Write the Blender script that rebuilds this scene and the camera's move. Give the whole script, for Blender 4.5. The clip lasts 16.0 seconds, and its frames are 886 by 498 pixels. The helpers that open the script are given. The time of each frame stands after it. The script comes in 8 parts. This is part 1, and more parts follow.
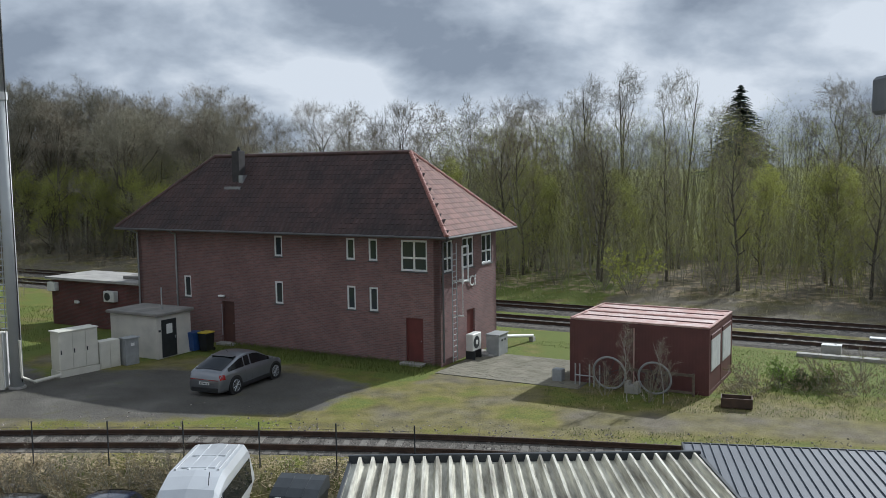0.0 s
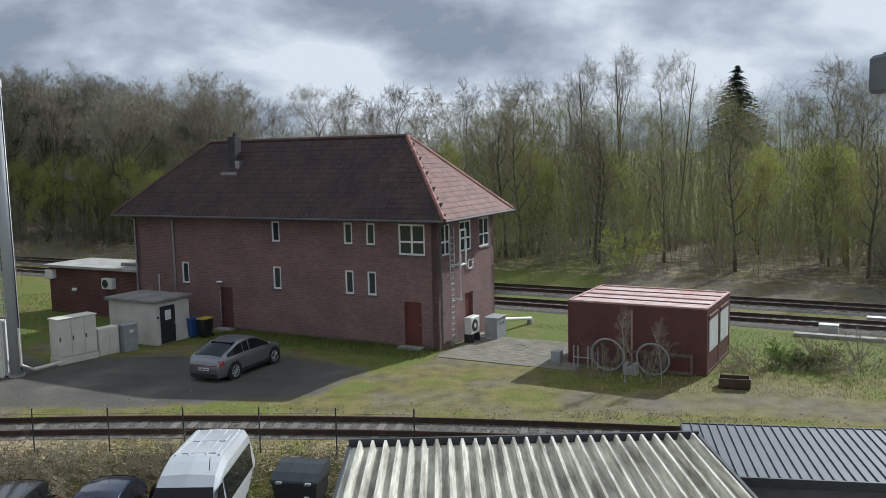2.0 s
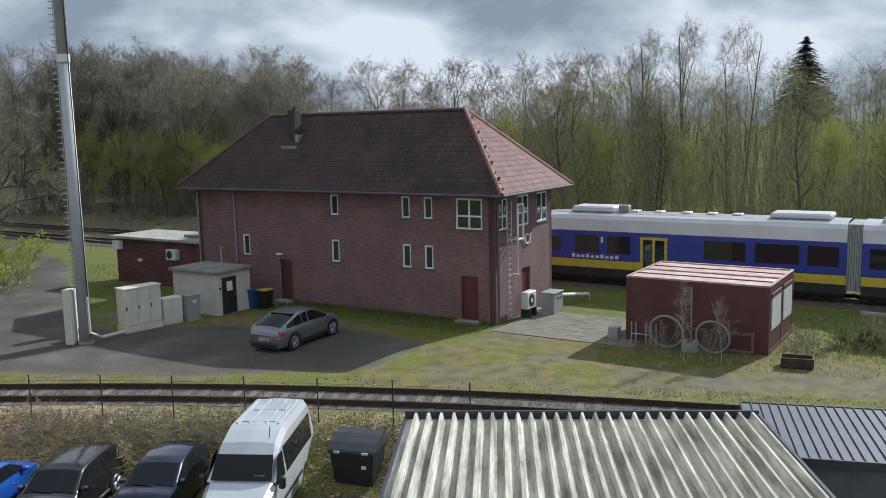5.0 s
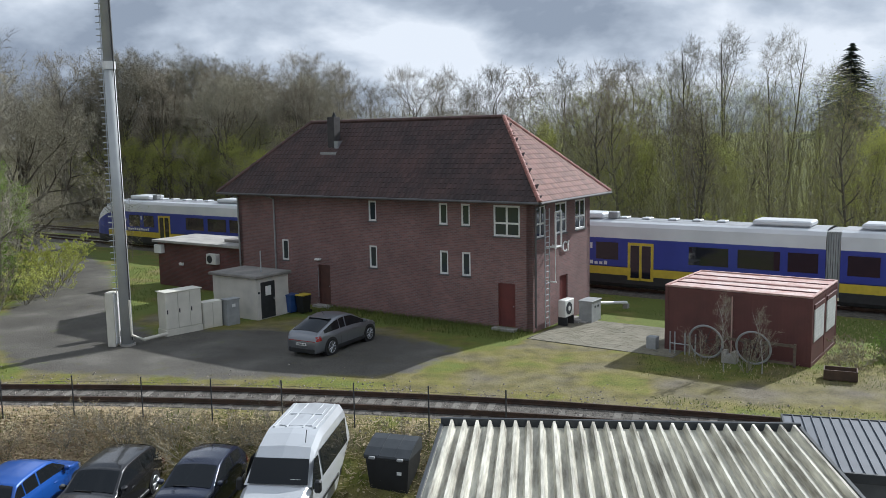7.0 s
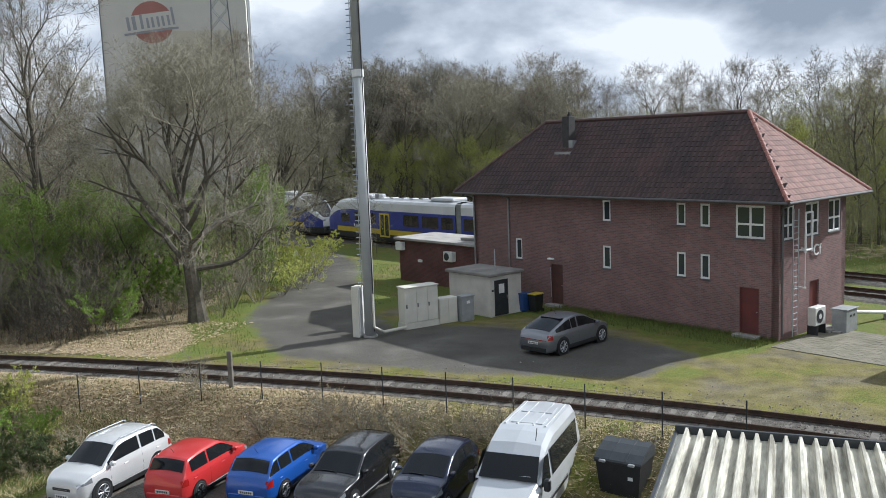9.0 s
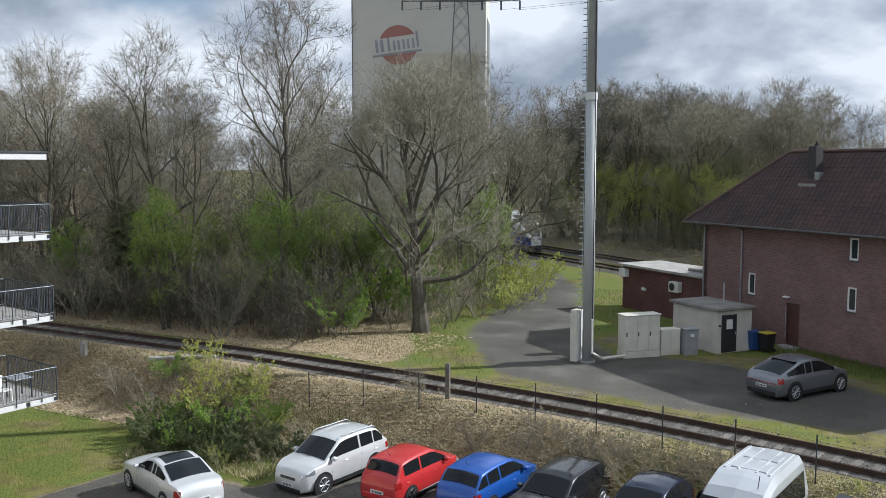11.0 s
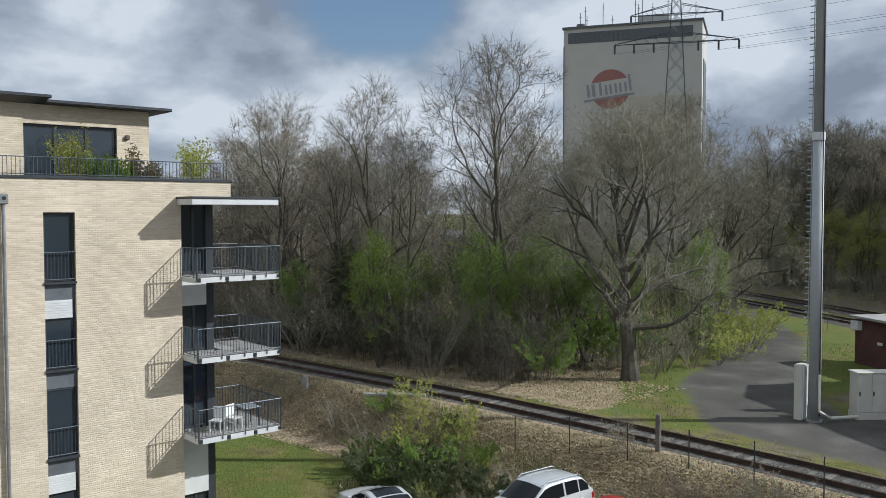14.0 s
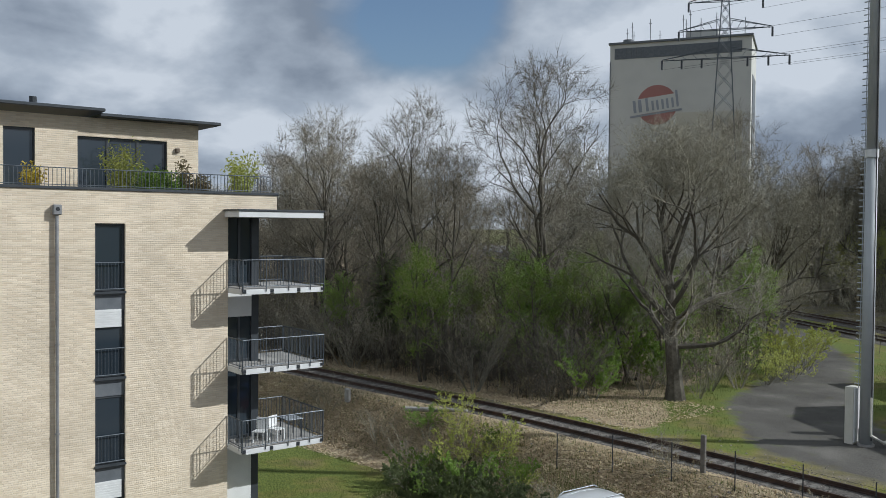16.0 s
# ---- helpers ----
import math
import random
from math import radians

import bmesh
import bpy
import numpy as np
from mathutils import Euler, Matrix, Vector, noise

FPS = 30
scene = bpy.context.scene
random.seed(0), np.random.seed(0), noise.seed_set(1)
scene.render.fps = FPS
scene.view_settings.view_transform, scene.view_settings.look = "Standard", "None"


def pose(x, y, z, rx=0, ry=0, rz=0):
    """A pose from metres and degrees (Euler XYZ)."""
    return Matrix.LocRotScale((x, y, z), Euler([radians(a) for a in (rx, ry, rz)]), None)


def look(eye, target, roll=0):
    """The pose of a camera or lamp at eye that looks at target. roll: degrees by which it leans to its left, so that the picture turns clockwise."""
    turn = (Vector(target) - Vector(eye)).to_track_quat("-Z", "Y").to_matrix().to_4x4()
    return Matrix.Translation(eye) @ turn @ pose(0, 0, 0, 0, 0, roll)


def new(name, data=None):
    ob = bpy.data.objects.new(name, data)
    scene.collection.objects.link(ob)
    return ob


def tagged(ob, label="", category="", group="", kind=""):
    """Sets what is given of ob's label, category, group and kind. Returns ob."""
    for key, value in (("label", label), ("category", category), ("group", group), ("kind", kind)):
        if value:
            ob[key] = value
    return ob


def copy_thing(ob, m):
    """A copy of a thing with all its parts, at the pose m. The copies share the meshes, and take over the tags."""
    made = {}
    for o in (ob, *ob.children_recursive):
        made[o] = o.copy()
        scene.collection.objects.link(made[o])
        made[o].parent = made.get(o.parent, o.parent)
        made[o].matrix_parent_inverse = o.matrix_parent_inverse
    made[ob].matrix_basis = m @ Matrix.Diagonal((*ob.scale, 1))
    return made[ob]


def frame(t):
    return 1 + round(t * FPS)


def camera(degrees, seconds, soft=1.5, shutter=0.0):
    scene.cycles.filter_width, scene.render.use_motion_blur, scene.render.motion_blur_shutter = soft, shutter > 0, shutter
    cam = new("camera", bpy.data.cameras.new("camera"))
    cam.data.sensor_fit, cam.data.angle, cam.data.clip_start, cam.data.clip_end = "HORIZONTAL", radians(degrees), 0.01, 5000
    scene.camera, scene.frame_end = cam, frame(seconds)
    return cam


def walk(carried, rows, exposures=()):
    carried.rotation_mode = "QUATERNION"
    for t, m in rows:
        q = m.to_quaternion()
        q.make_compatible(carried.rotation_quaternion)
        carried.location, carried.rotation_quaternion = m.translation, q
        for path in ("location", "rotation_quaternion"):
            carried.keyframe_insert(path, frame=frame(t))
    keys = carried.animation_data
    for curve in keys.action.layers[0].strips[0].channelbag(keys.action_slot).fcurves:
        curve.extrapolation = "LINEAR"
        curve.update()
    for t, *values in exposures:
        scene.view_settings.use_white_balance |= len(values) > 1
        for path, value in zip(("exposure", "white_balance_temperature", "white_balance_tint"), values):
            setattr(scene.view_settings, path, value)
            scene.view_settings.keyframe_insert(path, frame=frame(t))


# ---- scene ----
# ---- camera and its walk ----
cam = camera(53.75, 16.0, 0.85)
EYE = (0.0, 0.0, 9.51)
ROWS = """0 0.07 -5.30 -0.76
0.5 0.72 -5.48 -0.77
1 0.15 -6.74 -1.12
1.5 -0.27 -6.26 -1.29
2 -0.07 -6.37 -1.32
2.5 1.73 -6.58 -2.03
3 3.35 -7.38 -0.89
3.5 4.65 -7.71 -0.50
4 2.56 -7.58 0.12
4.2 3.13 -7.95 -0.80
6.3 5.33 -7.97 -0.85
6.5 6.28 -7.91 -1.14
7 6.20 -7.48 -1.10
7.5 6.09 -8.13 -1.29
8 6.56 -8.61 -1.93
8.5 12.92 -7.21 -2.73
9 21.50 -7.07 -2.17
9.5 27.48 -7.05 -1.23
9.7 28.58 -7.21 -1.35
11.8 40.74 -3.87 0.43
12 41.79 -3.65 0.22
12.5 45.32 -3.56 0.09
13 48.09 -3.55 -0.47
13.5 47.29 -4.11 -0.21
14 49.72 -2.46 -0.04
14.5 50.58 -1.78 -0.52
15 51.05 -1.30 -0.13
15.5 51.96 -0.36 -0.13
16 52.57 -1.51 0.55"""


def turned(yaw, pitch, roll):
    """A pose of the camera at its fixed place."""
    return Matrix.Translation(EYE) @ pose(0, 0, 0, 90 + pitch, 0, yaw) @ pose(0, 0, 0, 0, 0, roll)


walk(cam, [(r[0], turned(*r[1:])) for r in ([float(v) for v in line.split()] for line in ROWS.split("\n"))],
     exposures=[(0, -0.14, 5780, 8), (0.5, -0.26, 5780, 8), (1.2, -0.14, 5780, 8), (4, -0.06, 5780, 8), (7, 0.1, 5820, 9), (9.5, 0.24, 5850, 9), (12, 0.02, 5800, 9), (14.5, -0.28, 5750, 8), (16, -0.36, 5750, 8)])

# ---- light ----
SUN_AZ, SUN_EL = 42.5, 34.0     # degrees to the right of +y, and up
world = bpy.data.worlds.new("world")
scene.world = world
world.use_nodes = True


def sky():
    nt = world.node_tree
    nt.nodes.clear()
    N, L = nt.nodes.new, nt.links.new
    out, sk, co = N("ShaderNodeOutputWorld"), N("ShaderNodeTexSky"), N("ShaderNodeTexCoord")
    sk.sky_type, sk.sun_disc = "NISHITA", False
    sk.sun_elevation, sk.sun_rotation = radians(SUN_EL), radians(SUN_AZ)
    sk.air_density, sk.dust_density = 1.0, 1.5
    bg1, bg2, mix = N("ShaderNodeBackground"), N("ShaderNodeBackground"), N("ShaderNodeMixShader")
    bg1.inputs["Strength"].default_value = 0.11
    L(sk.outputs["Color"], bg1.inputs["Color"])
    # a flat layer of cloud overhead, so that it closes up towards the horizon
    sep, up, inv, lay = N("ShaderNodeSeparateXYZ"), N("ShaderNodeMath"), N("ShaderNodeMath"), N("ShaderNodeVectorMath")
    L(co.outputs["Generated"], sep.inputs[0])
    up.operation, inv.operation, lay.operation = "MAXIMUM", "ADD", "DIVIDE"
    L(sep.outputs["Z"], up.inputs[0])
    up.inputs[1].default_value = 0.0
    L(up.outputs[0], inv.inputs[0])
    inv.inputs[1].default_value = 0.50
    L(co.outputs["Generated"], lay.inputs[0])
    L(inv.outputs[0], lay.inputs[1])
    mp = N("ShaderNodeMapping")
    mp.inputs["Scale"].default_value = (1.0, 1.0, 1.0)
    mp.inputs["Location"].default_value = (3.1, 0.4, 0.3)
    L(lay.outputs["Vector"], mp.inputs["Vector"])

    def noise_node(scale, detail, dist):
        n = N("ShaderNodeTexNoise")
        n.inputs["Scale"].default_value, n.inputs["Detail"].default_value = scale, detail
        n.inputs["Distortion"].default_value = dist
        n.inputs["Roughness"].default_value = 0.5
        L(mp.outputs["Vector"], n.inputs["Vector"])
        return n
    cover, body = noise_node(1.7, 6, 0.1), noise_node(2.9, 8, 0.1)
    r1, r2 = N("ShaderNodeValToRGB"), N("ShaderNodeValToRGB")
    r1.color_ramp.elements[0].position, r1.color_ramp.elements[1].position = 0.24, 0.31
    r1.color_ramp.elements[0].color, r1.color_ramp.elements[1].color = (0, 0, 0, 1), (1, 1, 1, 1)
    e = r2.color_ramp.elements
    e[0].position, e[0].color = 0.38, (0.34, 0.38, 0.44, 1)
    e[1].position, e[1].color = 0.57, (0.94, 0.95, 0.96, 1)
    m = e.new(0.48)
    m.color = (0.60, 0.64, 0.69, 1)
    L(cover.outputs["Fac"], r1.inputs["Fac"])
    L(body.outputs["Fac"], r2.inputs["Fac"])
    L(r2.outputs["Color"], bg2.inputs["Color"])
    bg2.inputs["Strength"].default_value = 0.85
    # a gap of blue among the clouds
    gap, gm, gr = N("ShaderNodeVectorMath"), N("ShaderNodeMath"), N("ShaderNodeMapRange")
    gap.operation, gm.operation = "DISTANCE", "MULTIPLY_ADD"
    gap.inputs[1].default_value = (-0.785, 0.570, 0.245)
    L(co.outputs["Generated"], gap.inputs[0])
    L(body.outputs["Fac"], gm.inputs[0])
    gm.inputs[1].default_value = 0.22
    L(gap.outputs["Value"], gm.inputs[2])
    gr.inputs["From Min"].default_value, gr.inputs["From Max"].default_value = 0.155, 0.205
    L(gm.outputs[0], gr.inputs["Value"])
    both = N("ShaderNodeMath")
    both.operation = "MULTIPLY"
    L(r1.outputs["Color"], both.inputs[0])
    L(gr.outputs[0], both.inputs[1])
    L(both.outputs[0], mix.inputs["Fac"])
    L(bg1.outputs[0], mix.inputs[1])
    L(bg2.outputs[0], mix.inputs[2])
    L(mix.outputs[0], out.inputs["Surface"])


sky()
sun_data = bpy.data.lights.new("sun", "SUN")
sun_data.energy, sun_data.angle, sun_data.color = 5.0, radians(0.6), (1.0, 0.96, 0.89)
sun = new("sun", sun_data)
sun.matrix_world = look((60 * math.sin(radians(SUN_AZ)), 60 * math.cos(radians(SUN_AZ)), 60 * math.tan(radians(SUN_EL))), (0, 0, 0))

# ---- materials ----


def mat(name, a, b=None, rough=0.7, metal=0.0, scale=3.0, fine=40.0, bump=0.15, spec=0.5, per_object=0.0, per_island=0.0, dist=0.02, stretch=None):
    """A surface of two mixed colours at two scales of noise, with fine relief."""
    m = bpy.data.materials.new(name)
    m.use_nodes = True
    nt = m.node_tree
    N, L = nt.nodes.new, nt.links.new
    p = nt.nodes["Principled BSDF"]
    b = b or tuple(c * 0.72 for c in a)
    co = N("ShaderNodeTexCoord")
    n1, n2 = N("ShaderNodeTexNoise"), N("ShaderNodeTexNoise")
    n1.inputs["Scale"].default_value, n1.inputs["Detail"].default_value = scale, 5
    n2.inputs["Scale"].default_value, n2.inputs["Detail"].default_value = fine, 3
    src_co = co.outputs["Object"]
    if stretch:
        mp = N("ShaderNodeMapping")
        mp.inputs["Scale"].default_value = stretch
        L(src_co, mp.inputs["Vector"])
        src_co = mp.outputs["Vector"]
    for n in (n1, n2):
        L(src_co, n.inputs["Vector"])
    add = N("ShaderNodeMath")
    add.operation = "MULTIPLY_ADD"
    L(n2.outputs["Fac"], add.inputs[0])
    add.inputs[1].default_value = 0.45
    L(n1.outputs["Fac"], add.inputs[2])
    ramp = N("ShaderNodeValToRGB")
    ramp.color_ramp.elements[0].position, ramp.color_ramp.elements[1].position = 0.52, 0.92
    ramp.color_ramp.elements[0].color, ramp.color_ramp.elements[1].color = (*a, 1), (*b, 1)
    L(add.outputs[0], ramp.inputs["Fac"])
    col = ramp.outputs["Color"]
    if per_object or per_island:
        src = N("ShaderNodeObjectInfo" if per_object else "ShaderNodeNewGeometry")
        hsv, mr = N("ShaderNodeHueSaturation"), N("ShaderNodeMapRange")
        w = per_object or per_island
        mr.inputs["To Min"].default_value, mr.inputs["To Max"].default_value = 1 - w, 1 + w
        L(src.outputs["Random" if per_object else "Random Per Island"], mr.inputs["Value"])
        L(mr.outputs[0], hsv.inputs["Value"])
        L(col, hsv.inputs["Color"])
        col = hsv.outputs["Color"]
    L(col, p.inputs["Base Color"])
    p.inputs["Roughness"].default_value, p.inputs["Metallic"].default_value = rough, metal
    p.inputs["Specular IOR Level"].default_value = spec
    if bump:
        bn = N("ShaderNodeBump")
        bn.inputs["Strength"].default_value, bn.inputs["Distance"].default_value = bump, dist
        L(n2.outputs["Fac"], bn.inputs["Height"])
        L(bn.outputs[0], p.inputs["Normal"])
    return m


def glass(name, tint=(0.03, 0.04, 0.05), rough=0.04, spec=0.7):
    """A dark pane: gloss over a deep tint, as windows look from outside by day."""
    m = bpy.data.materials.new(name)
    m.use_nodes = True
    p = m.node_tree.nodes["Principled BSDF"]
    p.inputs["Base Color"].default_value = (*tint, 1)
    p.inputs["Roughness"].default_value = rough
    p.inputs["Specular IOR Level"].default_value = spec
    return m


def brick_mat(name, a, b, mortar, bw=0.24, bh=0.0833, joint=0.011, bump=0.5, bias=0.0, rough=0.85, stain=0.35):
    """Courses of bricks on walls; u runs along the wall, v up."""
    m = bpy.data.materials.new(name)
    m.use_nodes = True
    nt = m.node_tree
    N, L = nt.nodes.new, nt.links.new
    p = nt.nodes["Principled BSDF"]
    uv, br = N("ShaderNodeUVMap"), N("ShaderNodeTexBrick")
    uv.uv_map = "wall"
    L(uv.outputs[0], br.inputs["Vector"])
    br.inputs["Scale"].default_value = 1.0
    br.inputs["Brick Width"].default_value, br.inputs["Row Height"].default_value = bw, bh
    br.inputs["Mortar Size"].default_value, br.inputs["Bias"].default_value = joint, bias
    br.inputs["Mortar Smooth"].default_value = 0.3
    br.inputs["Color1"].default_value, br.inputs["Color2"].default_value, br.inputs["Mortar"].default_value = (*a, 1), (*b, 1), (*mortar, 1)
    n1, n2 = N("ShaderNodeTexNoise"), N("ShaderNodeTexNoise")
    n1.inputs["Scale"].default_value, n1.inputs["Detail"].default_value = 0.55, 6
    n2.inputs["Scale"].default_value, n2.inputs["Detail"].default_value = 60, 2
    L(uv.outputs[0], n1.inputs["Vector"])
    L(uv.outputs[0], n2.inputs["Vector"])
    hsv, mr = N("ShaderNodeHueSaturation"), N("ShaderNodeMapRange")
    mr.inputs["From Min"].default_value, mr.inputs["From Max"].default_value = 0.3, 0.7
    mr.inputs["To Min"].default_value, mr.inputs["To Max"].default_value = 1 - stain, 1 + stain
    L(n1.outputs["Fac"], mr.inputs["Value"])
    L(mr.outputs[0], hsv.inputs["Value"])
    L(br.outputs["Color"], hsv.inputs["Color"])
    L(hsv.outputs["Color"], p.inputs["Base Color"])
    p.inputs["Roughness"].default_value = rough
    mix = N("ShaderNodeMath")
    mix.operation = "MULTIPLY_ADD"
    L(n2.outputs["Fac"], mix.inputs[0])
    mix.inputs[1].default_value = 0.3
    inv = N("ShaderNodeMath")
    inv.operation = "SUBTRACT"
    inv.inputs[0].default_value = 1.0
    L(br.outputs["Fac"], inv.inputs[1])
    L(inv.outputs[0], mix.inputs[2])
    bn = N("ShaderNodeBump")
    bn.inputs["Strength"].default_value, bn.inputs["Distance"].default_value = bump, 0.012
    L(mix.outputs[0], bn.inputs["Height"])
    L(bn.outputs[0], p.inputs["Normal"])
    return m


M = {}
M["brick"] = brick_mat("red_brick", (0.245, 0.128, 0.12), (0.16, 0.09, 0.088), (0.205, 0.172, 0.16), stain=0.14)
M["brick_dark"] = brick_mat("annex_brick", (0.15, 0.05, 0.045), (0.10, 0.04, 0.038), (0.11, 0.085, 0.08))
M["cream"] = brick_mat("cream_brick", (0.77, 0.66, 0.50), (0.64, 0.525, 0.375), (0.69, 0.60, 0.47), bw=0.29, bh=0.075, joint=0.010, bump=1.0, stain=0.10)
# long slope: its shade is put into this near-black tile colour
M["tile"] = mat("shaded_roof_tile", (0.078, 0.043, 0.037), (0.036, 0.025, 0.024), 0.75, scale=0.5, fine=14, bump=0.3, per_island=0.22)
# same tiles on the hip end, sunlight put in as a lighter red
M["tile_sunlit"] = mat("sunlit_hip_tile", (0.215, 0.085, 0.06), (0.115, 0.05, 0.04), 0.7, scale=0.7, fine=14, bump=0.3, per_object=0.2)
# ridge tiles likewise: a shaded dark copy and a sunlit bright one
M["ridge_shaded"] = mat("shaded_ridge_tile", (0.11, 0.06, 0.052), (0.07, 0.045, 0.04), 0.75, per_object=0.2)
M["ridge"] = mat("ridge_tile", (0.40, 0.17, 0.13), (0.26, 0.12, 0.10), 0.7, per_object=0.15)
M["white"] = mat("white_paint", (0.80, 0.80, 0.78), (0.68, 0.68, 0.66), 0.45, scale=2, bump=0.03)
M["glass"] = glass("window_glass")
M["car_glass"] = glass("car_glass", (0.012, 0.014, 0.016), 0.06, 0.35)
M["curtain"] = mat("net_curtain", (0.62, 0.62, 0.58), (0.45, 0.45, 0.43), 0.9)
M["door_red"] = mat("red_door_paint", (0.15, 0.036, 0.032), (0.10, 0.027, 0.026), 0.5, scale=1.5)
M["door_brown"] = mat("brown_door", (0.11, 0.05, 0.04), (0.07, 0.035, 0.03), 0.55)
M["zinc"] = mat("zinc", (0.40, 0.42, 0.43), (0.28, 0.29, 0.30), 0.45, 0.6)
M["dark_metal"] = mat("dark_metal", (0.045, 0.05, 0.055), (0.03, 0.033, 0.037), 0.5, 0.3, bump=0.05)
M["steel"] = mat("galvanised_steel", (0.50, 0.53, 0.55), (0.38, 0.40, 0.42), 0.45, 0.7, scale=4)
M["mast"] = mat("grey_mast_paint", (0.44, 0.46, 0.46), (0.36, 0.375, 0.38), 0.55, 0.1, scale=0.8)
M["chimney"] = mat("slate_cladding", (0.06, 0.055, 0.055), (0.04, 0.037, 0.037), 0.85)
M["plaster"] = mat("white_plaster", (0.62, 0.59, 0.53), (0.48, 0.46, 0.42), 0.9, scale=1.2)
M["concrete"] = mat("concrete", (0.42, 0.40, 0.37), (0.28, 0.27, 0.25), 0.9, scale=1.5, fine=25)
M["cabinet"] = mat("cream_grey_plastic", (0.68, 0.655, 0.565), (0.57, 0.55, 0.47), 0.5, scale=1.5, bump=0.03)
M["felt"] = mat("roofing_felt", (0.30, 0.28, 0.25), (0.17, 0.16, 0.15), 0.9, scale=1.0)
M["cont"] = mat("oxblood_paint", (0.12, 0.042, 0.038), (0.085, 0.032, 0.03), 0.6, scale=1.2, bump=0.05)
M["cont_roof"] = mat("weathered_container_roof", (0.64, 0.54, 0.50), (0.44, 0.24, 0.20), 0.6, scale=1.6, fine=9)
M["cont_frame"] = mat("pale_red_frame", (0.52, 0.38, 0.34), (0.34, 0.17, 0.145), 0.6, scale=2)
M["shutter"] = mat("pale_shutter", (0.62, 0.63, 0.60), (0.5, 0.51, 0.49), 0.5, bump=0.03)
M["rail"] = mat("rusty_rail", (0.11, 0.07, 0.05), (0.06, 0.042, 0.034), 0.55, 0.5)
M["rail_top"] = mat("worn_rail_head", (0.42, 0.40, 0.38), (0.30, 0.27, 0.25), 0.3, 0.9)
M["sleeper"] = mat("concrete_sleeper", (0.19, 0.175, 0.15), (0.10, 0.09, 0.078), 0.9, per_object=0.25)
M["sleeper_dark"] = mat("old_sleeper", (0.13, 0.11, 0.095), (0.07, 0.06, 0.055), 0.9, per_object=0.25)
M["ballast"] = mat("ballast", (0.15, 0.135, 0.112), (0.058, 0.052, 0.045), 0.95, scale=6, fine=22, bump=1.0, dist=0.05)
M["stone"] = mat("ballast_stone", (0.29, 0.255, 0.225), (0.12, 0.105, 0.095), 0.95, per_island=0.5, bump=0)
M["paver"] = mat("grey_clinker", (0.225, 0.205, 0.155), (0.135, 0.125, 0.085), 0.9, scale=1.2, per_object=0.12)
M["dark_zinc"] = mat("dark_zinc", (0.13, 0.125, 0.125), (0.09, 0.088, 0.088), 0.6, 0.2)
M["asphalt"] = mat("asphalt", (0.125, 0.12, 0.112), (0.075, 0.073, 0.07), 0.92, scale=0.6, fine=60, bump=0.3, dist=0.006)
M["sheet"] = mat("fibre_cement_sheet", (0.70, 0.68, 0.58), (0.22, 0.205, 0.165), 0.85, scale=3.6, fine=14, bump=0.1, stretch=(1, 0.12, 1))
M["seam"] = mat("grey_seam_roof", (0.105, 0.118, 0.14), (0.08, 0.09, 0.108), 0.62, 0.0, scale=1.0, bump=0.03)
M["bark"] = mat("bark", (0.15, 0.132, 0.10), (0.075, 0.066, 0.05), 0.95, scale=5, fine=30, bump=0.6, per_object=0.25)
M["bark_pale"] = mat("birch_bark", (0.50, 0.48, 0.44), (0.20, 0.18, 0.16), 0.9, scale=4, fine=12)
M["twig"] = mat("twig", (0.32, 0.295, 0.22), (0.20, 0.185, 0.14), 0.95, bump=0, per_object=0.25)
M["twig_red"] = mat("reddish_twig", (0.31, 0.275, 0.205), (0.19, 0.165, 0.125), 0.95, bump=0, per_object=0.25)
M["twig_green"] = mat("budding_twig", (0.36, 0.36, 0.14), (0.25, 0.245, 0.10), 0.95, bump=0, per_object=0.25)


def leaf_mat(name, a, b, per_object=0.2):
    m = mat(name, a, b, 0.75, bump=0, per_object=per_object, scale=0.8, fine=9)
    nt = m.node_tree
    p = nt.nodes["Principled BSDF"]
    tr, mx = nt.nodes.new("ShaderNodeBsdfTranslucent"), nt.nodes.new("ShaderNodeMixShader")
    nt.links.new(p.inputs["Base Color"].links[0].from_socket, tr.inputs["Color"])
    mx.inputs["Fac"].default_value = 0.35
    nt.links.new(p.outputs[0], mx.inputs[1])
    nt.links.new(tr.outputs[0], mx.inputs[2])
    nt.links.new(mx.outputs[0], nt.nodes["Material Output"].inputs["Surface"])
    return m


M["leaf_spring"] = leaf_mat("spring_leaf", (0.50, 0.52, 0.13), (0.36, 0.38, 0.09))
M["leaf_green"] = leaf_mat("fresh_leaf", (0.25, 0.36, 0.06), (0.15, 0.25, 0.04))
M["leaf_brown"] = leaf_mat("bud", (0.30, 0.24, 0.13), (0.20, 0.16, 0.09))
M["needle"] = leaf_mat("needles", (0.03, 0.055, 0.035), (0.018, 0.035, 0.022))
M["needle_warm"] = leaf_mat("pine_needles", (0.13, 0.155, 0.055), (0.07, 0.095, 0.034))
M["dry"] = leaf_mat("dry_grass", (0.66, 0.56, 0.37), (0.45, 0.36, 0.22))
M["grass"] = leaf_mat("grass_blade", (0.155, 0.185, 0.042), (0.09, 0.122, 0.028))
M["black"] = mat("black_plastic_and_dark_room", (0.022, 0.023, 0.025), (0.014, 0.015, 0.016), 0.45, bump=0.03)
M["tyre"] = mat("tyre_rubber", (0.02, 0.02, 0.02), (0.013, 0.013, 0.013), 0.85)
M["rim"] = mat("alloy_rim", (0.42, 0.43, 0.44), (0.3, 0.3, 0.31), 0.35, 0.8, bump=0)
